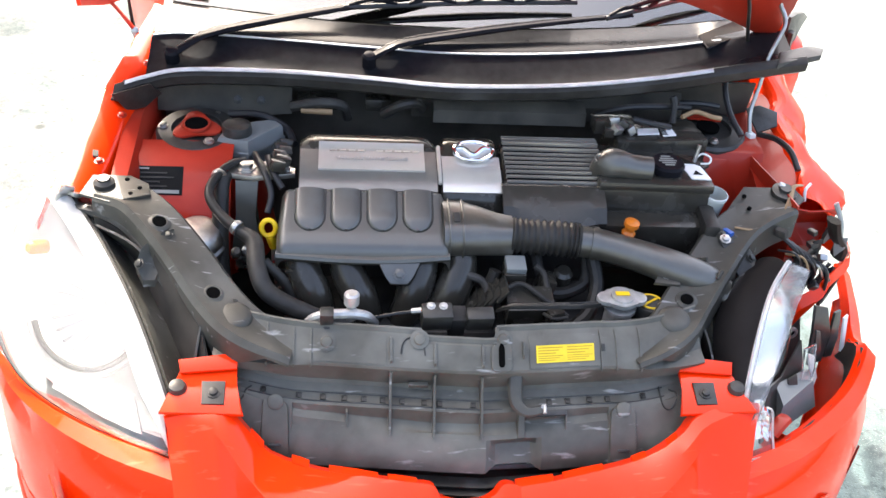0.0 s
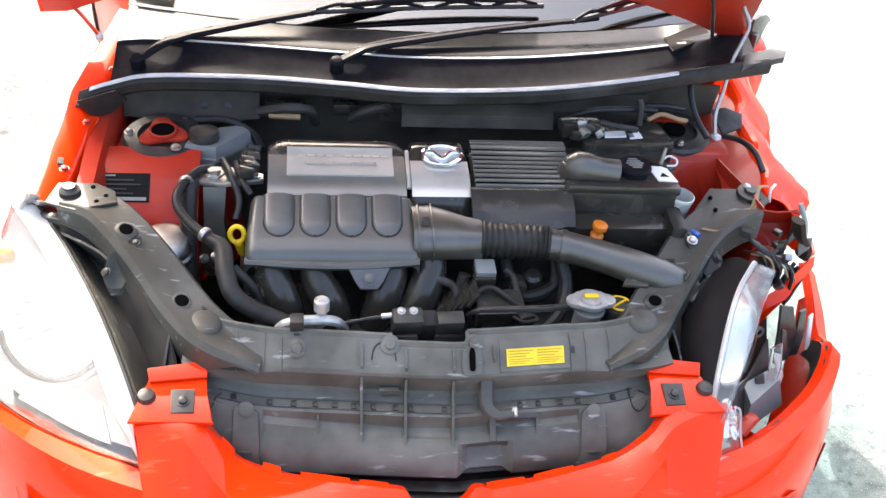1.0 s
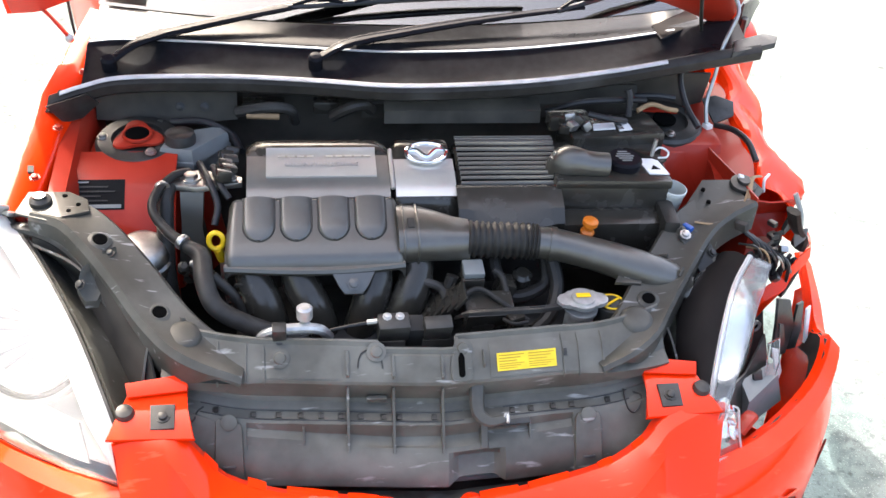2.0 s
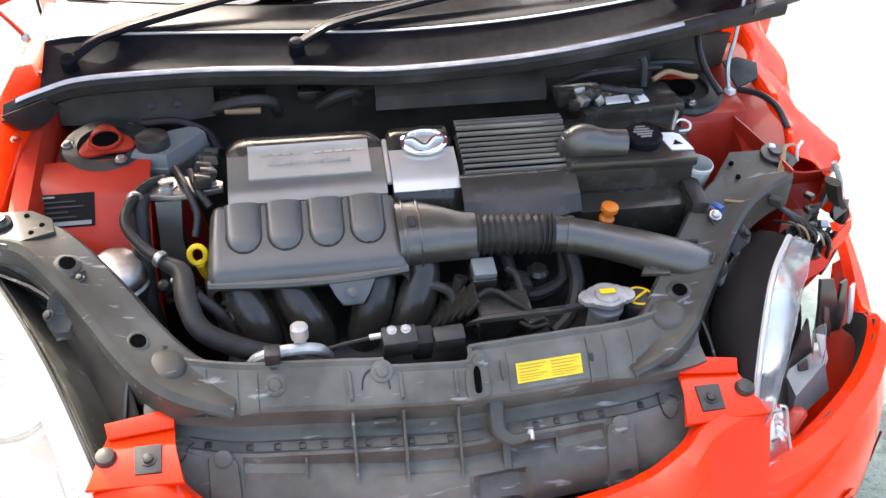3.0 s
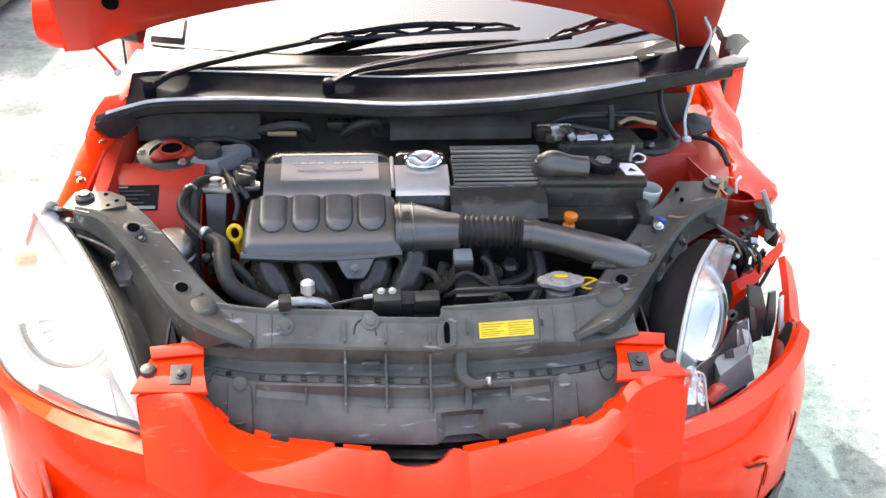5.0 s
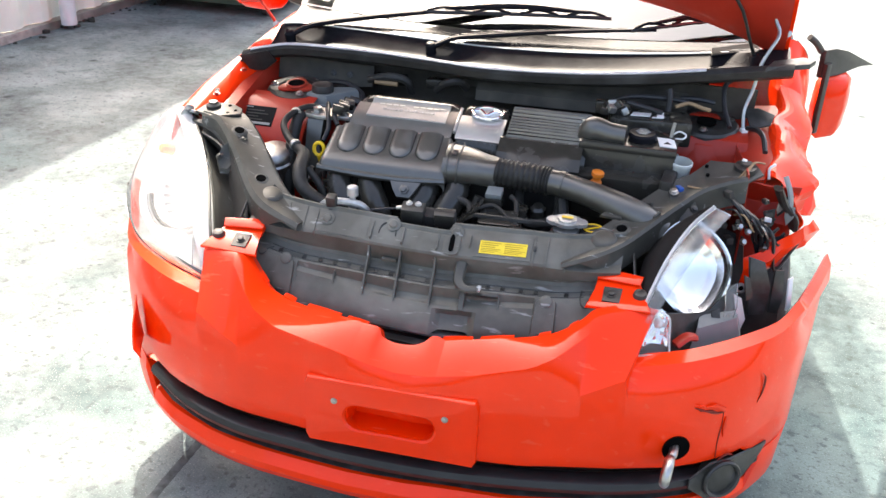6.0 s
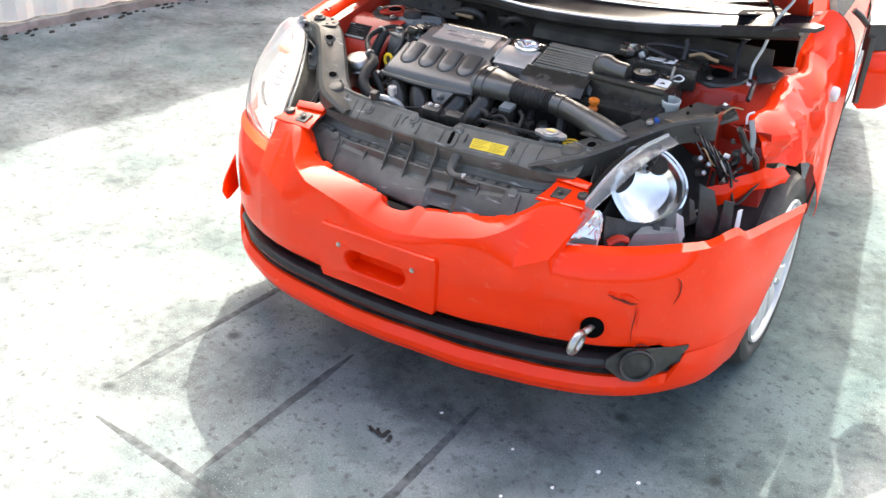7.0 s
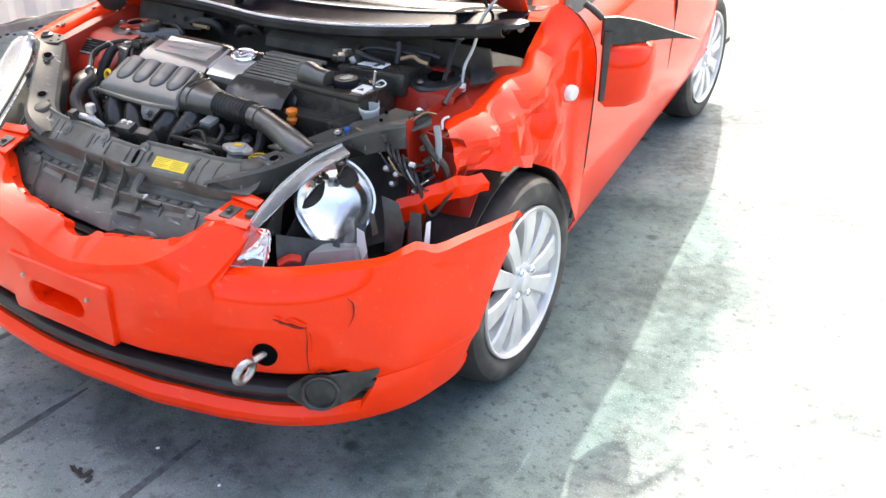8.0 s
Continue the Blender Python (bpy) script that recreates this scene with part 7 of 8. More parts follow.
one("dipstick_tube", METAL, engine, lambda bm: tube(bm, [dip + V(0.008, 0.006, -0.03), dip + V(0.01, 0.01, -0.10), dip + V(0.03, 0.02, -0.2)], 0.005, 8, 4))

# hoses and the engine mount on the pulley side
for pts, r, m in (
        ([(-0.375, 0.635, 0.838), (-0.40, 0.615, 0.842), (-0.425, 0.575, 0.832), (-0.43, 0.54, 0.818), (-0.405, 0.505, 0.80), (-0.375, 0.478, 0.79), (-0.348, 0.455, 0.782), (-0.34, 0.405, 0.765), (-0.318, 0.372, 0.735), (-0.25, 0.36, 0.70), (-0.19, 0.38, 0.66)], [0.007, 0.007, 0.008, 0.008, 0.009, 0.011, 0.015, 0.016, 0.016, 0.016, 0.016], RUBBER),
        ([(-0.405, 0.605, 0.828), (-0.413, 0.585, 0.815), (-0.414, 0.545, 0.765), (-0.412, 0.51, 0.69), (-0.40, 0.49, 0.60)], [0.011, 0.014, 0.015, 0.015, 0.015], RUBBER),
        ([(-0.33, 0.43, 0.76), (-0.30, 0.42, 0.73), (-0.285, 0.42, 0.69), (-0.26, 0.43, 0.63)], 0.009, RUBBER),
        ([(-0.36, 0.66, 0.84), (-0.34, 0.60, 0.84), (-0.325, 0.56, 0.815), (-0.33, 0.535, 0.79)], 0.006, WIRE),
        ([(-0.335, 0.64, 0.845), (-0.32, 0.59, 0.835), (-0.305, 0.57, 0.82)], 0.006, WIRE)):
    bm = B()
    tube(bm, pts, r, 12, 6)
    part("hose", bm, m, engine)
for c, a in (((-0.378, 0.478, 0.795), (0.7, -0.6, -0.2)), ((-0.418, 0.59, 0.832), (0.3, -0.9, 0)), ((-0.345, 0.44, 0.778), (0.2, -0.8, -0.4))):
    one("hose_clamp", METAL, engine, lambda bm: lathe(bm, [(0.0125, -0.005), (0.0135, -0.003), (0.0135, 0.003), (0.0125, 0.005)], c, a, 16))
bm = B()
loft(bm, [[(-0.40, 0.56, 0.68), (-0.345, 0.56, 0.68), (-0.345, 0.60, 0.68), (-0.40, 0.60, 0.68)], [(-0.39, 0.575, 0.76), (-0.355, 0.575, 0.76), (-0.355, 0.61, 0.76), (-0.39, 0.61, 0.76)], [(-0.39, 0.595, 0.82), (-0.35, 0.595, 0.82), (-0.35, 0.63, 0.82), (-0.39, 0.63, 0.82)]])
mount = part("engine_mount", bm, LID, engine, "black engine mount with an alloy top")
bm = B()
slab(bm, [(-0.405, 0.60, 0.822), (-0.36, 0.59, 0.822), (-0.285, 0.605, 0.822), (-0.285, 0.622, 0.824), (-0.35, 0.645, 0.826), (-0.40, 0.64, 0.826)], 0.01, (0, 0, 1), 0.003)
part("mount_plate", bm, STEEL, mount)
bolt(mount, (-0.372, 0.617, 0.833), (0, 0, 1), 0.012)
bolt(mount, (-0.30, 0.613, 0.833), (0, 0, 1), 0.007)
alt = one("power_steering_reservoir", STEEL, engine, lambda bm: lathe(bm, [(0.05, -0.06), (0.05, -0.012), (0.046, -0.008), (0.046, 0.0), (0.038, 0.014), (0.03, 0.018), (0.005, 0.02)], (-0.452, 0.525, 0.745), (0, -0.25, 1), 26), "bright alloy pulley cover")
for k in range(9):
    c = V(-0.385 + 0.02 * (k % 3), 0.50 + 0.012 * (k // 3), 0.73 - 0.02 * (k // 3)) + noise.noise_vector(V(k, 1, 2)) * 0.01
    one("fitting", STEEL if k % 2 else ENGINE, engine, lambda bm: lathe(bm, [(0.009, -0.01), (0.01, 0.006), (0.006, 0.01)], c, (0.3, -0.6, 1), 8))
# coil and injector clutter behind the mount
for k in range(6):
    bm = B()
    box(bm, V(-0.315 + 0.008 * (k % 2), 0.60 + 0.02 * k, 0.85 - 0.002 * k), (0.026, 0.018, 0.022), (10 * k, 15, 20), 0.004)
    part("connector", bm, ENGINE, engine)

# brake fluid reservoir
res = new("fluid_reservoir")
res.parent = car
tagged(res, "grey translucent brake fluid reservoir with a black cap")
bm = B()
OUT = ((-0.434, 0.696), (-0.374, 0.684), (-0.345, 0.722), (-0.312, 0.762), (-0.33, 0.785), (-0.372, 0.772), (-0.424, 0.735))
cx, cy = -0.378, 0.735
loft(bm, [[(cx + (x - cx) * k, cy + (y - cy) * k, z) for x, y in OUT] for z, k in ((0.785, 0.93), (0.79, 0.97), (0.815, 0.98), (0.817, 1.02), (0.825, 1.02), (0.827, 0.98), (0.845, 0.96), (0.85, 0.92))])
part("tank", bm, GREYP, res)
one("cap", BLACK, res, lambda bm: lathe(bm, [(0.027, -0.005), (0.028, 0.010), (0.026, 0.020), (0.02, 0.023), (0.004, 0.023)], (-0.397, 0.722, 0.848), (0, 0, 1), 24))

# battery side: air box, battery, fuse box
battery = new("battery")
battery.parent = car
tagged(battery, "black battery in its tray with labels")
bm = B()
box(bm, (0.378, 0.635, 0.765), (0.212, 0.145, 0.15), (0, 0, -2), 0.008)
part("case", bm, ENGINE, battery)
bm = B()
box(bm, (0.378, 0.632, 0.845), (0.216, 0.15, 0.018), (0, 0, -2), 0.005)
part("lid", bm, ENGINE, battery)
one("filler_cap", GLOSS, battery, lambda bm: lathe(bm, [(0.032, 0.0), (0.033, 0.012), (0.029, 0.017), (0.004, 0.017)], (0.405, 0.612, 0.856), (0, -0.05, 1), 26))
for k in range(5):
    bm = B()
    box(bm, (0.405, 0.629 - 0.008 * k, 0.8738), (0.034 - 0.008 * abs(k - 2), 0.004, 0.001), bevel=0)
    part("cap_print", bm, GREYP, battery)
bm = B()
slab(bm, [(0.438, 0.635, 0.8545), (0.475, 0.632, 0.8545), (0.482, 0.575, 0.8545), (0.445, 0.578, 0.8545)], 0.002)
lbl = part("battery_label", bm, PAPER, battery)
bm = B()
slab(bm, [(0.452, 0.592, 0.8568), (0.47, 0.592, 0.8568), (0.461, 0.608, 0.8568)], 0.0006)
part("warning_triangle", bm, INK, lbl)
elbow = one("breather_elbow", LID, battery, lambda bm: tube(bm, [(0.287, 0.62, 0.80), (0.287, 0.612, 0.852), (0.297, 0.60, 0.872), (0.33, 0.595, 0.868), (0.368, 0.592, 0.866)], [0.028, 0.028, 0.028, 0.024, 0.023], 16, 6), "black plastic elbow")
one("clamp_rod", METAL, battery, lambda bm: tube(bm, [(0.272, 0.60, 0.78), (0.271, 0.60, 0.84), (0.27, 0.605, 0.888)], 0.0035, 8, 3))
one("clamp_nut", METAL, battery, lambda bm: lathe(bm, [(0.008, -0.006), (0.008, 0.006)], (0.2705, 0.603, 0.872), (0, 0, 1), 6))
bm = B()
box(bm, (0.318, 0.503, 0.778), (0.014, 0.014, 0.02), bevel=0.004)
lathe(bm, [(0.012, 0), (0.013, 0.006), (0.009, 0.011), (0.009, 0.018), (0.014, 0.022), (0.014, 0.03), (0.009, 0.033)], (0.318, 0.503, 0.778), (0.1, -0.1, 1), 14)
part("orange_stop", bm, ORANGE, battery, "orange plastic handle")
bm = B()
box(bm, (0.365, 0.545, 0.74), (0.20, 0.05, 0.11), (8, 0, 0), 0.01)
part("tray_front", bm, ENGINE, battery)
bm = B()
box(bm, (0.475, 0.545, 0.74), (0.03, 0.12, 0.14), (0, 0, -6), 0.008)
part("tray_side", bm, RUBBER, battery)
fuse = new("fuse_box")
fuse.parent = car
tagged(fuse, "black fuse box with paper labels")
bm = B()
box(bm, (0.415, 0.735, 0.845), (0.19, 0.09, 0.06), (0, 0, 6), 0.008)
part("case", bm, ENGINE, fuse)
for pts in ([(0.37, 0.705, 0.8775), (0.415, 0.71, 0.8775), (0.418, 0.735, 0.8775), (0.375, 0.73, 0.8775)], [(0.42, 0.70, 0.8785), (0.447, 0.705, 0.8785), (0.445, 0.745, 0.8785), (0.42, 0.742, 0.8785)]):
    bm = B()
    slab(bm, pts, 0.002)
    part("paper_label", bm, PAPER, fuse)
for k in range(7):
    bm = B()
    box(bm, (0.424, 0.706 + 0.0055 * k, 0.8812), (0.012, 0.0025, 0.0006), (0, 0, 6), 0)
    part("printed_line", bm, INK, fuse)
term = new("battery_terminal")
term.parent = car
for k in range(7):
    bm = B()
    c = V(0.31 + 0.015 * (k % 4), 0.70 + 0.012 * (k // 2), 0.885 + 0.006 * (k % 3))
    box(bm, c, (0.02, 0.018, 0.016), (20 * k, 10, 35 * k), 0.003)
    part("clamp", bm, METAL if k % 2 else ENGINE, term)
bm = B()
box(bm, (0.325, 0.735, 0.885), (0.08, 0.03, 0.03), (0, 0, 5), 0.004)
part("cover", bm, ENGINE, term)
for pts, r, m in (
        ([(0.36, 0.72, 0.905), (0.40, 0.71, 0.90), (0.44, 0.73, 0.885)], 0.006, WIRE), ([(0.455, 0.76, 0.88), (0.455, 0.77, 0.915), (0.45, 0.775, 0.93)], 0.007, WIRE),
        ([(0.47, 0.755, 0.895), (0.50, 0.765, 0.903), (0.53, 0.75, 0.90), (0.55, 0.755, 0.895)], 0.0048, TAN), ([(0.60, 0.75, 0.86), (0.585, 0.80, 0.89), (0.58, 0.84, 0.93), (0.60, 0.86, 0.95)], 0.006, WIRE),
        ([(0.64, 0.76, 0.86), (0.66, 0.72, 0.87), (0.67, 0.67, 0.87), (0.675, 0.63, 0.85)], 0.006, WIRE), ([(0.56, 0.80, 0.90), (0.52, 0.80, 0.905), (0.48, 0.81, 0.90)], 0.006, WIRE)):
    bm = B()
    tube(bm, pts, r, 8, 5)
    part("wire", bm, m, car)
bm = B()
tube(bm, [(0.47, 0.645, 0.862), (0.485, 0.65, 0.87), (0.50, 0.645, 0.865), (0.495, 0.632, 0.86), (0.478, 0.632, 0.858)], 0.002, 6, 5)
part("wire", bm, WHITE, car)
one("stud", METAL, car, lambda bm: tube(bm, [(0.468, 0.64, 0.85), (0.469, 0.64, 0.87), (0.472, 0.642, 0.892)], 0.004, 8, 3))
bm = B()
slab(bm, [(0.42, 0.665, 0.858), (0.475, 0.655, 0.856), (0.495, 0.63, 0.852), (0.48, 0.62, 0.85), (0.45, 0.65, 0.854)], 0.006, (0, 0, 1), 0.002)
part("clamp_bar", bm, ENGINE, car)
# washer bottle
bottle = new("washer_bottle")
bottle.parent = car
tagged(bottle, "translucent white washer bottle neck")
for name, c, r in (("neck", (0.497, 0.578, 0.826), 0.024), ("small_neck", (0.473, 0.622, 0.822), 0.018)):
    one(name, CUP, bottle, lambda bm: lathe(bm, [(r * 0.9, -0.13), (r * 0.92, -0.05), (r, -0.008), (r * 1.06, -0.006), (r * 1.06, 0), (r * 0.97, 0.001), (r * 0.9, -0.02), (r * 0.8, -0.035), (0.002, -0.036)], c, (0.08, -0.12, 1), 24))

# radiator cap, filler tube and small parts along the front
one("filler_neck", ALU, car, lambda bm: lathe(bm, [(0.024, -0.07), (0.024, -0.01), (0.028, -0.006), (0.028, 0)], (0.276, 0.352, 0.733), (0, -0.1, 1), 20))
bm = B()
o = []
for k in range(36):
    a = 2 * math.pi * k / 36
    r = 0.027 + 0.017 * max(0, abs(math.cos(a)) - 0.8) / 0.2
    o.append((0.276 + r * math.cos(a), 0.352 + r * 0.95 * math.sin(a), 0.743 + 0.08 * r * math.sin(a)))
slab(bm, o, 0.008, (0, -0.08, 1), 0.003)
rcap = part("radiator_cap", bm, ALU, car, "pressed metal radiator cap")
bm = B()
lathe(bm, [(0.02, 0.008), (0.019, 0.012), (0.004, 0.013)], (0.276, 0.352, 0.743), (0, -0.08, 1), 20)
part("cap_dome", bm, ALU, rcap)
bm = B()
slab(bm, [(0.264, 0.347, 0.7567), (0.288, 0.347, 0.7567), (0.288, 0.358, 0.7567), (0.264, 0.358, 0.7567)], 0.0008)
part("cap_print", bm, YELLOW, rcap)
ocap = one("tank_cap", BLACK, car, lambda bm: lathe(bm, [(0.026, -0.02), (0.027, 0.0), (0.024, 0.006), (0.004, 0.007)], (0.331, 0.358, 0.728), (0, -0.1, 1), 22), "black expansion tank cap")
bm = B()
tube(bm, [(0.331 + 0.02 * math.cos(a), 0.358 + 0.02 * math.sin(a), 0.7365) for a in [2 * math.pi * k / 16 for k in range(17)]], 0.0018, 6, 2)
box(bm, (0.331, 0.358, 0.7365), (0.034, 0.004, 0.002), (0, 0, 35), 0)
part("cap_ring", bm, YELLOW, ocap)
# refrigerant pipe with service port
bm = B()
tube(bm, [(-0.255, 0.315, 0.70), (-0.25, 0.305, 0.73), (-0.228, 0.30, 0.746), (-0.19, 0.302, 0.748), (-0.16, 0.305, 0.742), (-0.145, 0.32, 0.715)], 0.0085, 10, 6)
acp = part("refrigerant_pipe", bm, ALU, car, "bright refrigerant pipe with a service port")
one("service_port", ALU, acp, lambda bm: lathe(bm, [(0.009, -0.016), (0.01, 0.0), (0.007, 0.004), (0.007, 0.012), (0.0125, 0.014), (0.0125, 0.032), (0.009, 0.035)], (-0.183, 0.312, 0.748), (0, 0, 1), 16))
bm = B()
box(bm, (-0.222, 0.292, 0.742), (0.022, 0.02, 0.05), (15, 0, 0), 0.003)
part("pipe_clamp", bm, BLACK, acp)
bolt(acp, (-0.222, 0.288, 0.733), (0, -0.5, 1), 0.008, BLACK)
# bonnet lock and its cable
lock = new("bonnet_lock")
lock.parent = car
tagged(lock, "black bonnet lock with its release cable")
for c, s in (((-0.045, 0.305, 0.742), (0.05, 0.03, 0.04)), ((0.025, 0.30, 0.742), (0.045, 0.025, 0.036))):
    bm = B()
    box(bm, c, s, (20, 0, 3), 0.004)
    part("plate", bm, BLACK, lock)
bm = B()
box(bm, (-0.01, 0.315, 0.725), (0.028, 0.03, 0.05), (20, 0, 0), 0.003)
part("catch", bm, DARK, lock)
for x in (-0.055, -0.035):
    bolt(lock, (x, 0.305, 0.763), (0, -0.3, 1), 0.005, ALU)
one("cable", WIRE, lock, lambda bm: tube(bm, [(-0.17, 0.315, 0.725), (-0.12, 0.318, 0.735), (-0.085, 0.316, 0.743), (-0.06, 0.312, 0.75)], 0.0028, 6, 5))
one("cable_end", METAL, lock, lambda bm: tube(bm, [(-0.085, 0.316, 0.744), (-0.06, 0.312, 0.75)], 0.005, 8, 2))
bm = B()
slab(bm, [(0.06, 0.345, 0.72), (0.08, 0.325, 0.742), (0.20, 0.33, 0.74), (0.255, 0.345, 0.735), (0.30, 0.35, 0.728)] + [(0.30, 0.356, 0.728), (0.255, 0.352, 0.735), (0.20, 0.338, 0.74), (0.085, 0.335, 0.742)], 0.008, (0, 0, 1), 0.002)
part("top_seal", bm, RUBBER, cover)
# throttle side cluster
for c, s, rot in (((0.125, 0.388, 0.70), (0.085, 0.055, 0.05), (15, 0, 2)), ((0.103, 0.44, 0.725), (0.04, 0.04, 0.05), (10, 0, 0)), ((0.165, 0.36, 0.705), (0.03, 0.03, 0.025), (0, 0, 20)), ((0.16, 0.44, 0.70), (0.03, 0.04, 0.06), (0, 15, 0))):
    bm = B()
    box(bm, c, s, rot, 0.006)
    part("control_unit", bm, ENGINE, engine)
bm = B()
box(bm, (0.104, 0.437, 0.755), (0.036, 0.036, 0.012), (10, 0, 0), 0.003)
part("sensor_top", bm, GREYP, engine)
for pts, r in (([(0.07, 0.44, 0.74), (0.06, 0.43, 0.70), (0.07, 0.42, 0.65)], 0.011), ([(0.14, 0.44, 0.75), (0.155, 0.43, 0.74), (0.16, 0.40, 0.72)], 0.006), ([(0.15, 0.50, 0.745), (0.155, 0.47, 0.72), (0.18, 0.44, 0.69), (0.24, 0.46, 0.70), (0.245, 0.49, 0.74)], 0.012),
               ([(0.25, 0.47, 0.75), (0.258, 0.44, 0.71), (0.24, 0.40, 0.68), (0.21, 0.38, 0.66)], 0.013), ([(0.075, 0.385, 0.735), (0.11, 0.40, 0.74), (0.15, 0.375, 0.725), (0.19, 0.36, 0.70)], 0.005), ([(0.145, 0.352, 0.712), (0.16, 0.335, 0.715), (0.185, 0.345, 0.71)], 0.003), ([(0.02, 0.44, 0.73), (0.05, 0.43, 0.72), (0.06, 0.40, 0.70)], 0.008)):
    bm = B()
    tube(bm, pts, r, 10, 5)
    part("hose", bm, RUBBER, engine)
one("sensor", ENGINE, engine, lambda bm: lathe(bm, [(0.018, -0.03), (0.018, 0), (0.012, 0.006)], (0.20, 0.465, 0.72), (0, -0.3, 1), 14))
# support arm fittings on the damaged side
bm = B()
slab(bm, [(0.495, 0.53, 0.79), (0.56, 0.60, 0.825), (0.66, 0.60, 0.825), (0.675, 0.575, 0.815), (0.64, 0.55, 0.80), (0.56, 0.50, 0.785), (0.515, 0.49, 0.785)], 0.004, (0, -0.2, 1), 0.001)
wp = part("arm_plate", bm, ARM, car, "bent grey support plate")
for c in ((0.552, 0.572, 0.822), (0.555, 0.545, 0.812)):
    one("hole", RECESS_SHADE, wp, lambda bm: lathe(bm, [(0.004, 0), (0.004, 0.0045)], c, (0, -0.2, 1), 10))
one("boss", BLACK, wp, lambda bm: lathe(bm, [(0.026, -0.01), (0.024, 0.006), (0.012, 0.008), (0.011, 0.014)], (0.635, 0.585, 0.825), (0, -0.2, 1), 18))
one("clip", WHITE, wp, lambda bm: box(bm, (0.632, 0.592, 0.838), (0.014, 0.012, 0.008), (10, 20, 0), 0.004))
one("wire", TAN, car, lambda bm: tube(bm, [(0.515, 0.50, 0.80), (0.55, 0.49, 0.802), (0.60, 0.51, 0.805), (0.635, 0.56, 0.83)], 0.0022, 6, 6))
one("wire", TAN, car, lambda bm: tube(bm, [(0.60, 0.52, 0.805), (0.63, 0.545, 0.82), (0.65, 0.585, 0.838), (0.675, 0.60, 0.835)], 0.005, 6, 5, flat=0.4))
one("clip", WHITE, car, lambda bm: tube(bm, [(0.69, 0.60, 0.80), (0.688, 0.605, 0.822), (0.70, 0.615, 0.83)], 0.003, 8, 4))
one("plug", material("blue_plug", (0.02, 0.1, 0.4), 0.4), car, lambda bm: box(bm, (0.498, 0.487, 0.797), (0.012, 0.02, 0.01), (0, 0, 30), 0.003))
bm = B()
slab(bm, [(0.475, 0.47, 0.79), (0.50, 0.475, 0.79), (0.545, 0.42, 0.745), (0.54, 0.395, 0.72), (0.51, 0.42, 0.74)], 0.006, (0, -0.4, 1), 0.002)
lug = part("lamp_bracket", bm, BLACK, car)
bolt(lug, (0.487, 0.468, 0.795), (0, -0.4, 1), 0.007)
bolt(lug, (0.533, 0.413, 0.748), (0, -0.4, 1), 0.007)
random.seed(4)
for k in range(12):
    c = V(0.60 + 0.10 * random.random(), 0.47 + 0.07 * random.random(), 0.68 + 0.12 * random.random())
    bm = B()
    box(bm, c, (0.008 + 0.012 * random.random(), 0.008 + 0.01 * random.random(), 0.01 + 0.014 * random.random()), (random.random() * 90, random.random() * 90, 0), 0.003)
    part("connector", bm, (DARK, BLACK, BLACK, STEEL, BLACK)[k % 5], car)
for k in range(6):
    c = V(0.60 + 0.015 * k, 0.50, 0.79 - 0.01 * k)
    bm = B()
    tube(bm, [c, c + V(0.03, -0.03, -0.02), c + V(0.05, -0.005, -0.06 - 0.01 * k), c + V(0.09, 0.02, -0.05)], 0.004, 6, 5)
    part("wire", bm, WIRE, car)

# dead leaf and a few flakes of paint on the concrete
random.seed(11)
leaf = tagged(new("dead_leaf"), "dark crumpled dead leaf lying on the concrete", "leaf")
leaf.location = (0.09, -0.1, 0)
bm = B()
for k in range(5):
    c = V(-0.032 + 0.015 * k + random.uniform(-0.004, 0.004), random.uniform(-0.009, 0.009), 0.004)
    a0 = random.uniform(0, 3)
    u, w = V(math.cos(a0), math.sin(a0), 0.2) * random.uniform(0.008, 0.014), V(-math.sin(a0), math.cos(a0), 0.3) * random.uniform(0.004, 0.008)
    sheet(bm, [[c + u * i + w * j + V(0, 0, random.uniform(0, 0.005)) for j in (-1, 0, 1)] for i in (-1, -0.4, 0.3, 1)], 0.0008)
part("blade", bm, DARK, leaf)
for k in range(7):
    chip = tagged(new("paint_flake"), "small pale flake of paint on the concrete", "debris", group="flakes on the ground")
    chip.location = ((0.17, 0.07, 0), (0.40, 0.05, 0), (0.55, -0.02, 0), (0.46, -0.12, 0), (0.72, 0.12, 0), (0.86, 0.05, 0), (0.62, 0.1, 0))[k]
    bm = B()
    r = 0.004 + 0.003 * random.random()
    slab(bm, [(r * math.cos(a) * (0.6 + 0.6 * random.random()), r * math.sin(a), 0.0004) for a in (0.2, 1.3, 2.6, 3.9, 5.2)], 0.0018)
    part("flake", bm, PAPER, chip)
stick = tagged(new("stick"), "thin dry stick lying on the concrete", "stick")
one("stem", TAN, stick, lambda bm: tube(bm, [(2.72, 3.15, 0.005), (2.73, 3.08, 0.006), (2.75, 3.02, 0.005)], [0.004, 0.005, 0.004], 6, 4))

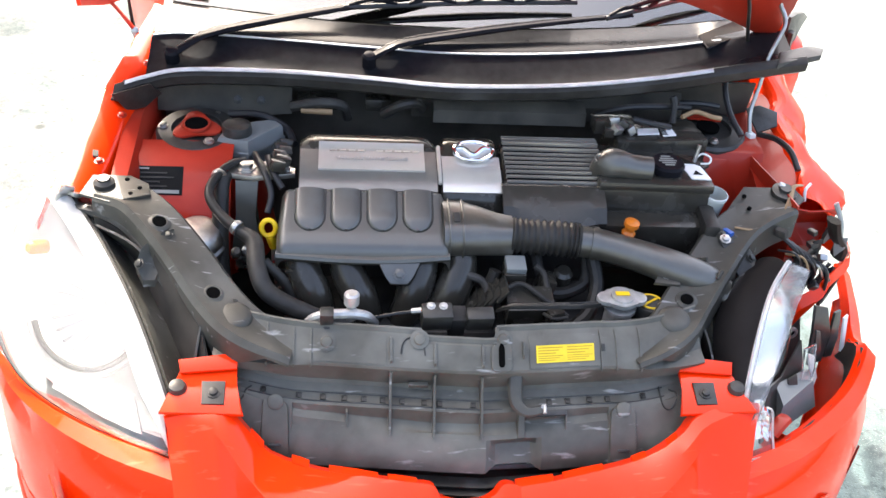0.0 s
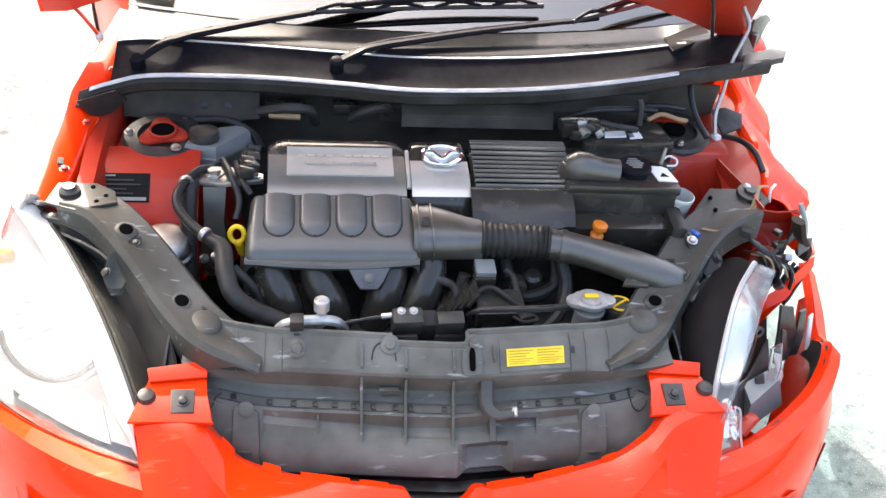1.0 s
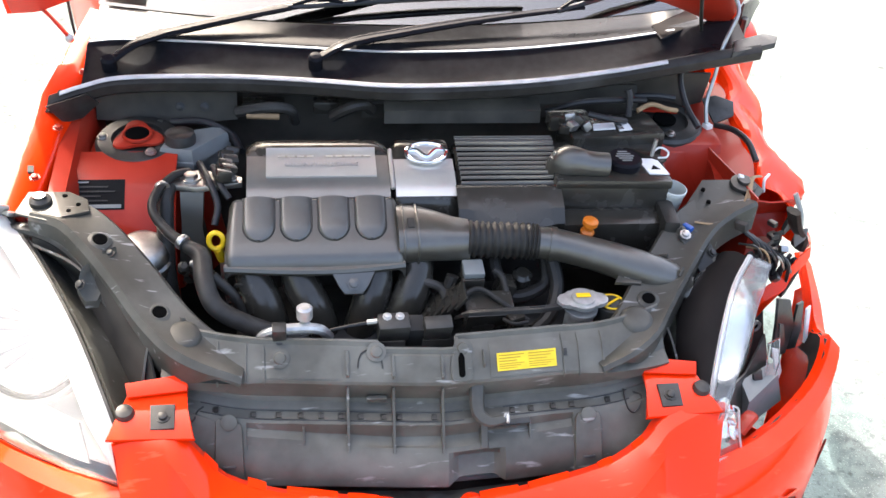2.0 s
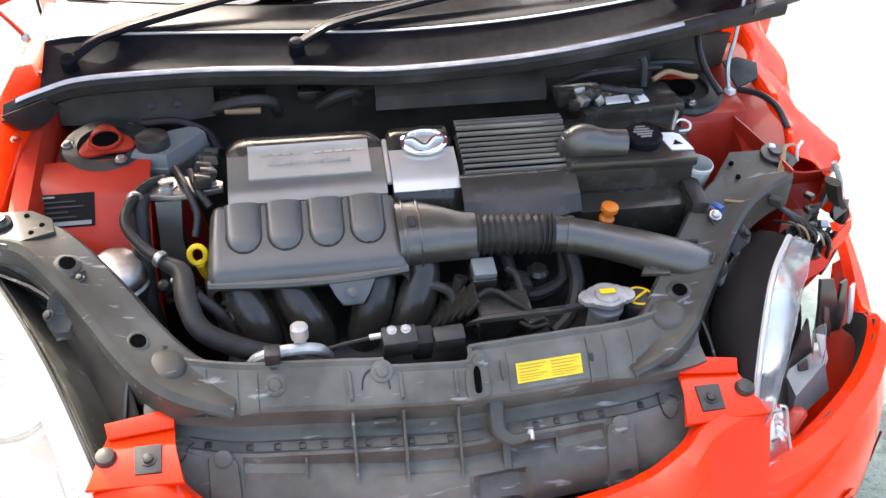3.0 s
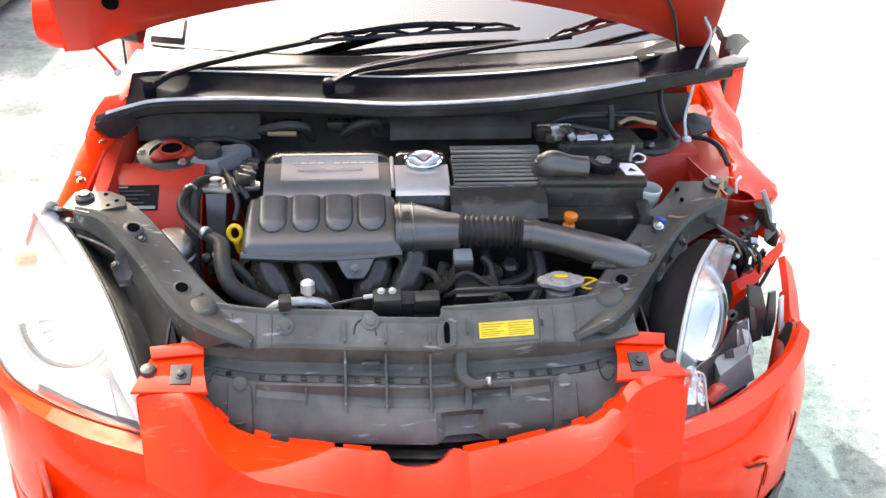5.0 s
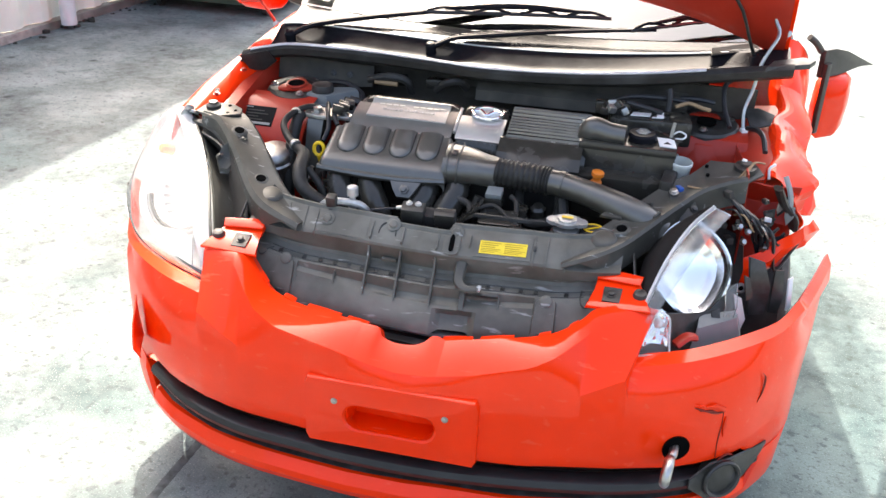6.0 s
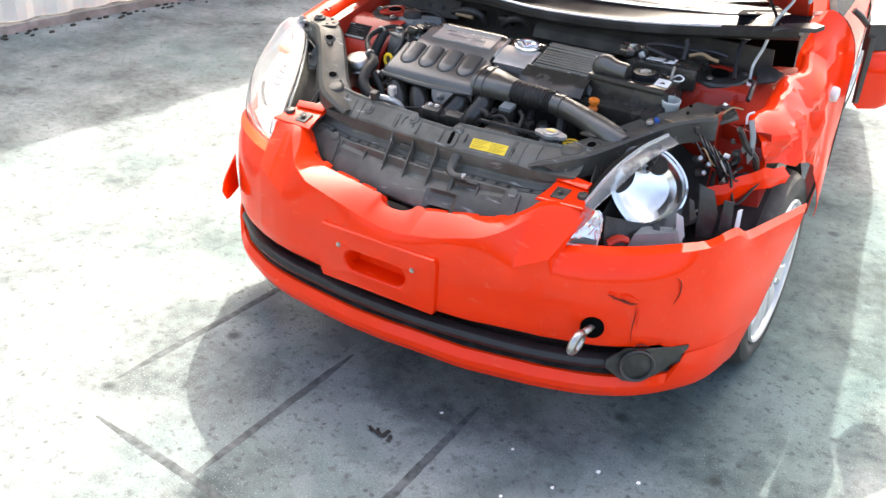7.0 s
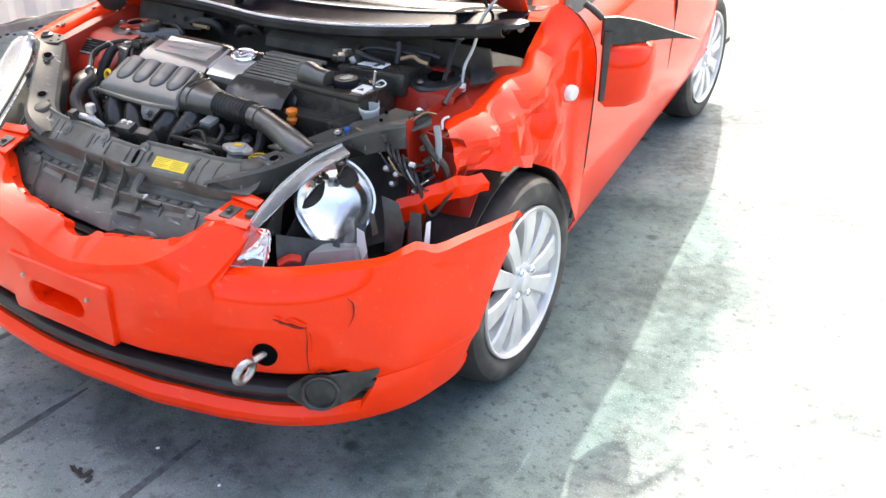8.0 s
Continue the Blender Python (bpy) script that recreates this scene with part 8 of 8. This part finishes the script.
for pts, r, m in (([(-0.30, 0.80, 0.87), (-0.24, 0.79, 0.885), (-0.20, 0.80, 0.875), (-0.19, 0.82, 0.84)], 0.010, RUBBER), ([(-0.12, 0.80, 0.86), (-0.09, 0.785, 0.885), (-0.06, 0.79, 0.89), (-0.045, 0.81, 0.87)], 0.011, RUBBER),
                  ([(-0.28, 0.79, 0.868), (-0.22, 0.785, 0.868)], 0.006, TAN), ([(-0.42, 0.80, 0.85), (-0.36, 0.79, 0.855), (-0.31, 0.77, 0.84), (-0.29, 0.72, 0.83)], 0.007, WIRE),
                  ([(0.30, 0.80, 0.87), (0.36, 0.78, 0.90), (0.44, 0.78, 0.905), (0.50, 0.80, 0.895)], 0.006, WIRE)):
    bm = B()
    tube(bm, pts, r, 10, 5)
    part("pipe", bm, m, bulk)
bm = B()
sheet(bm, [[(x, 0.80, 0.845), (x, 0.805, 0.87), (x, 0.83, 0.885)] for x in (-0.02, 0.1, 0.2, 0.29)], 0.005)
part("bulkhead_shelf", bm, DUSTY, bulk)
for k in range(2):
    bm = B()
    slab(bm, [(0.47 + 0.07 * k, 0.842, 0.932 + 0.006 * k), (0.53 + 0.07 * k, 0.846, 0.938 + 0.006 * k), (0.53 + 0.07 * k, 0.846, 0.942 + 0.006 * k), (0.47 + 0.07 * k, 0.842, 0.936 + 0.006 * k)], 0.003, (0, -1, 0.2))
    part("bright_slot", bm, ALU, strip)

# broken plastic and wiring hanging in the torn corner
random.seed(23)
for k in range(9):
    c = V(0.665 + 0.07 * random.random(), 0.49 + 0.05 * random.random(), 0.70 + 0.10 * random.random())
    d = V(random.uniform(-0.02, 0.03), random.uniform(-0.02, 0.02), random.uniform(-0.07, -0.03))
    e = V(random.uniform(0.006, 0.014), random.uniform(-0.006, 0.006), 0.004)
    bm = B()
    slab(bm, [c - e, c + e, c + d * 0.6 + e * 1.2, c + d, c + d * 0.5 - e * 0.8], 0.002, (0.3, -0.9, 0.2), 0.0005)
    part("torn_plastic", bm, (BLACK, GLOSS, BLACK, GREYP)[k % 4], car)
for k in range(5):
    c = V(0.60 + 0.02 * k, 0.48 + 0.006 * k, 0.765 - 0.012 * k)
    one("wire", (WIRE, TAN, WIRE, STEEL, WIRE)[k], car, lambda bm: tube(bm, [c, c + V(0.018, -0.03, 0.012), c + V(0.04, -0.025, -0.02), c + V(0.05, 0.01, -0.05 + 0.01 * k)], 0.0022, 6, 6))
for x, y, z in ((0.632, 0.452, 0.742), (0.652, 0.462, 0.728), (0.645, 0.455, 0.706)):
    one("connector", STEEL, car, lambda bm: lathe(bm, [(0.005, -0.008), (0.008, 0.0), (0.005, 0.006)], (x, y, z), (0.3, -0.7, 0.5), 10))
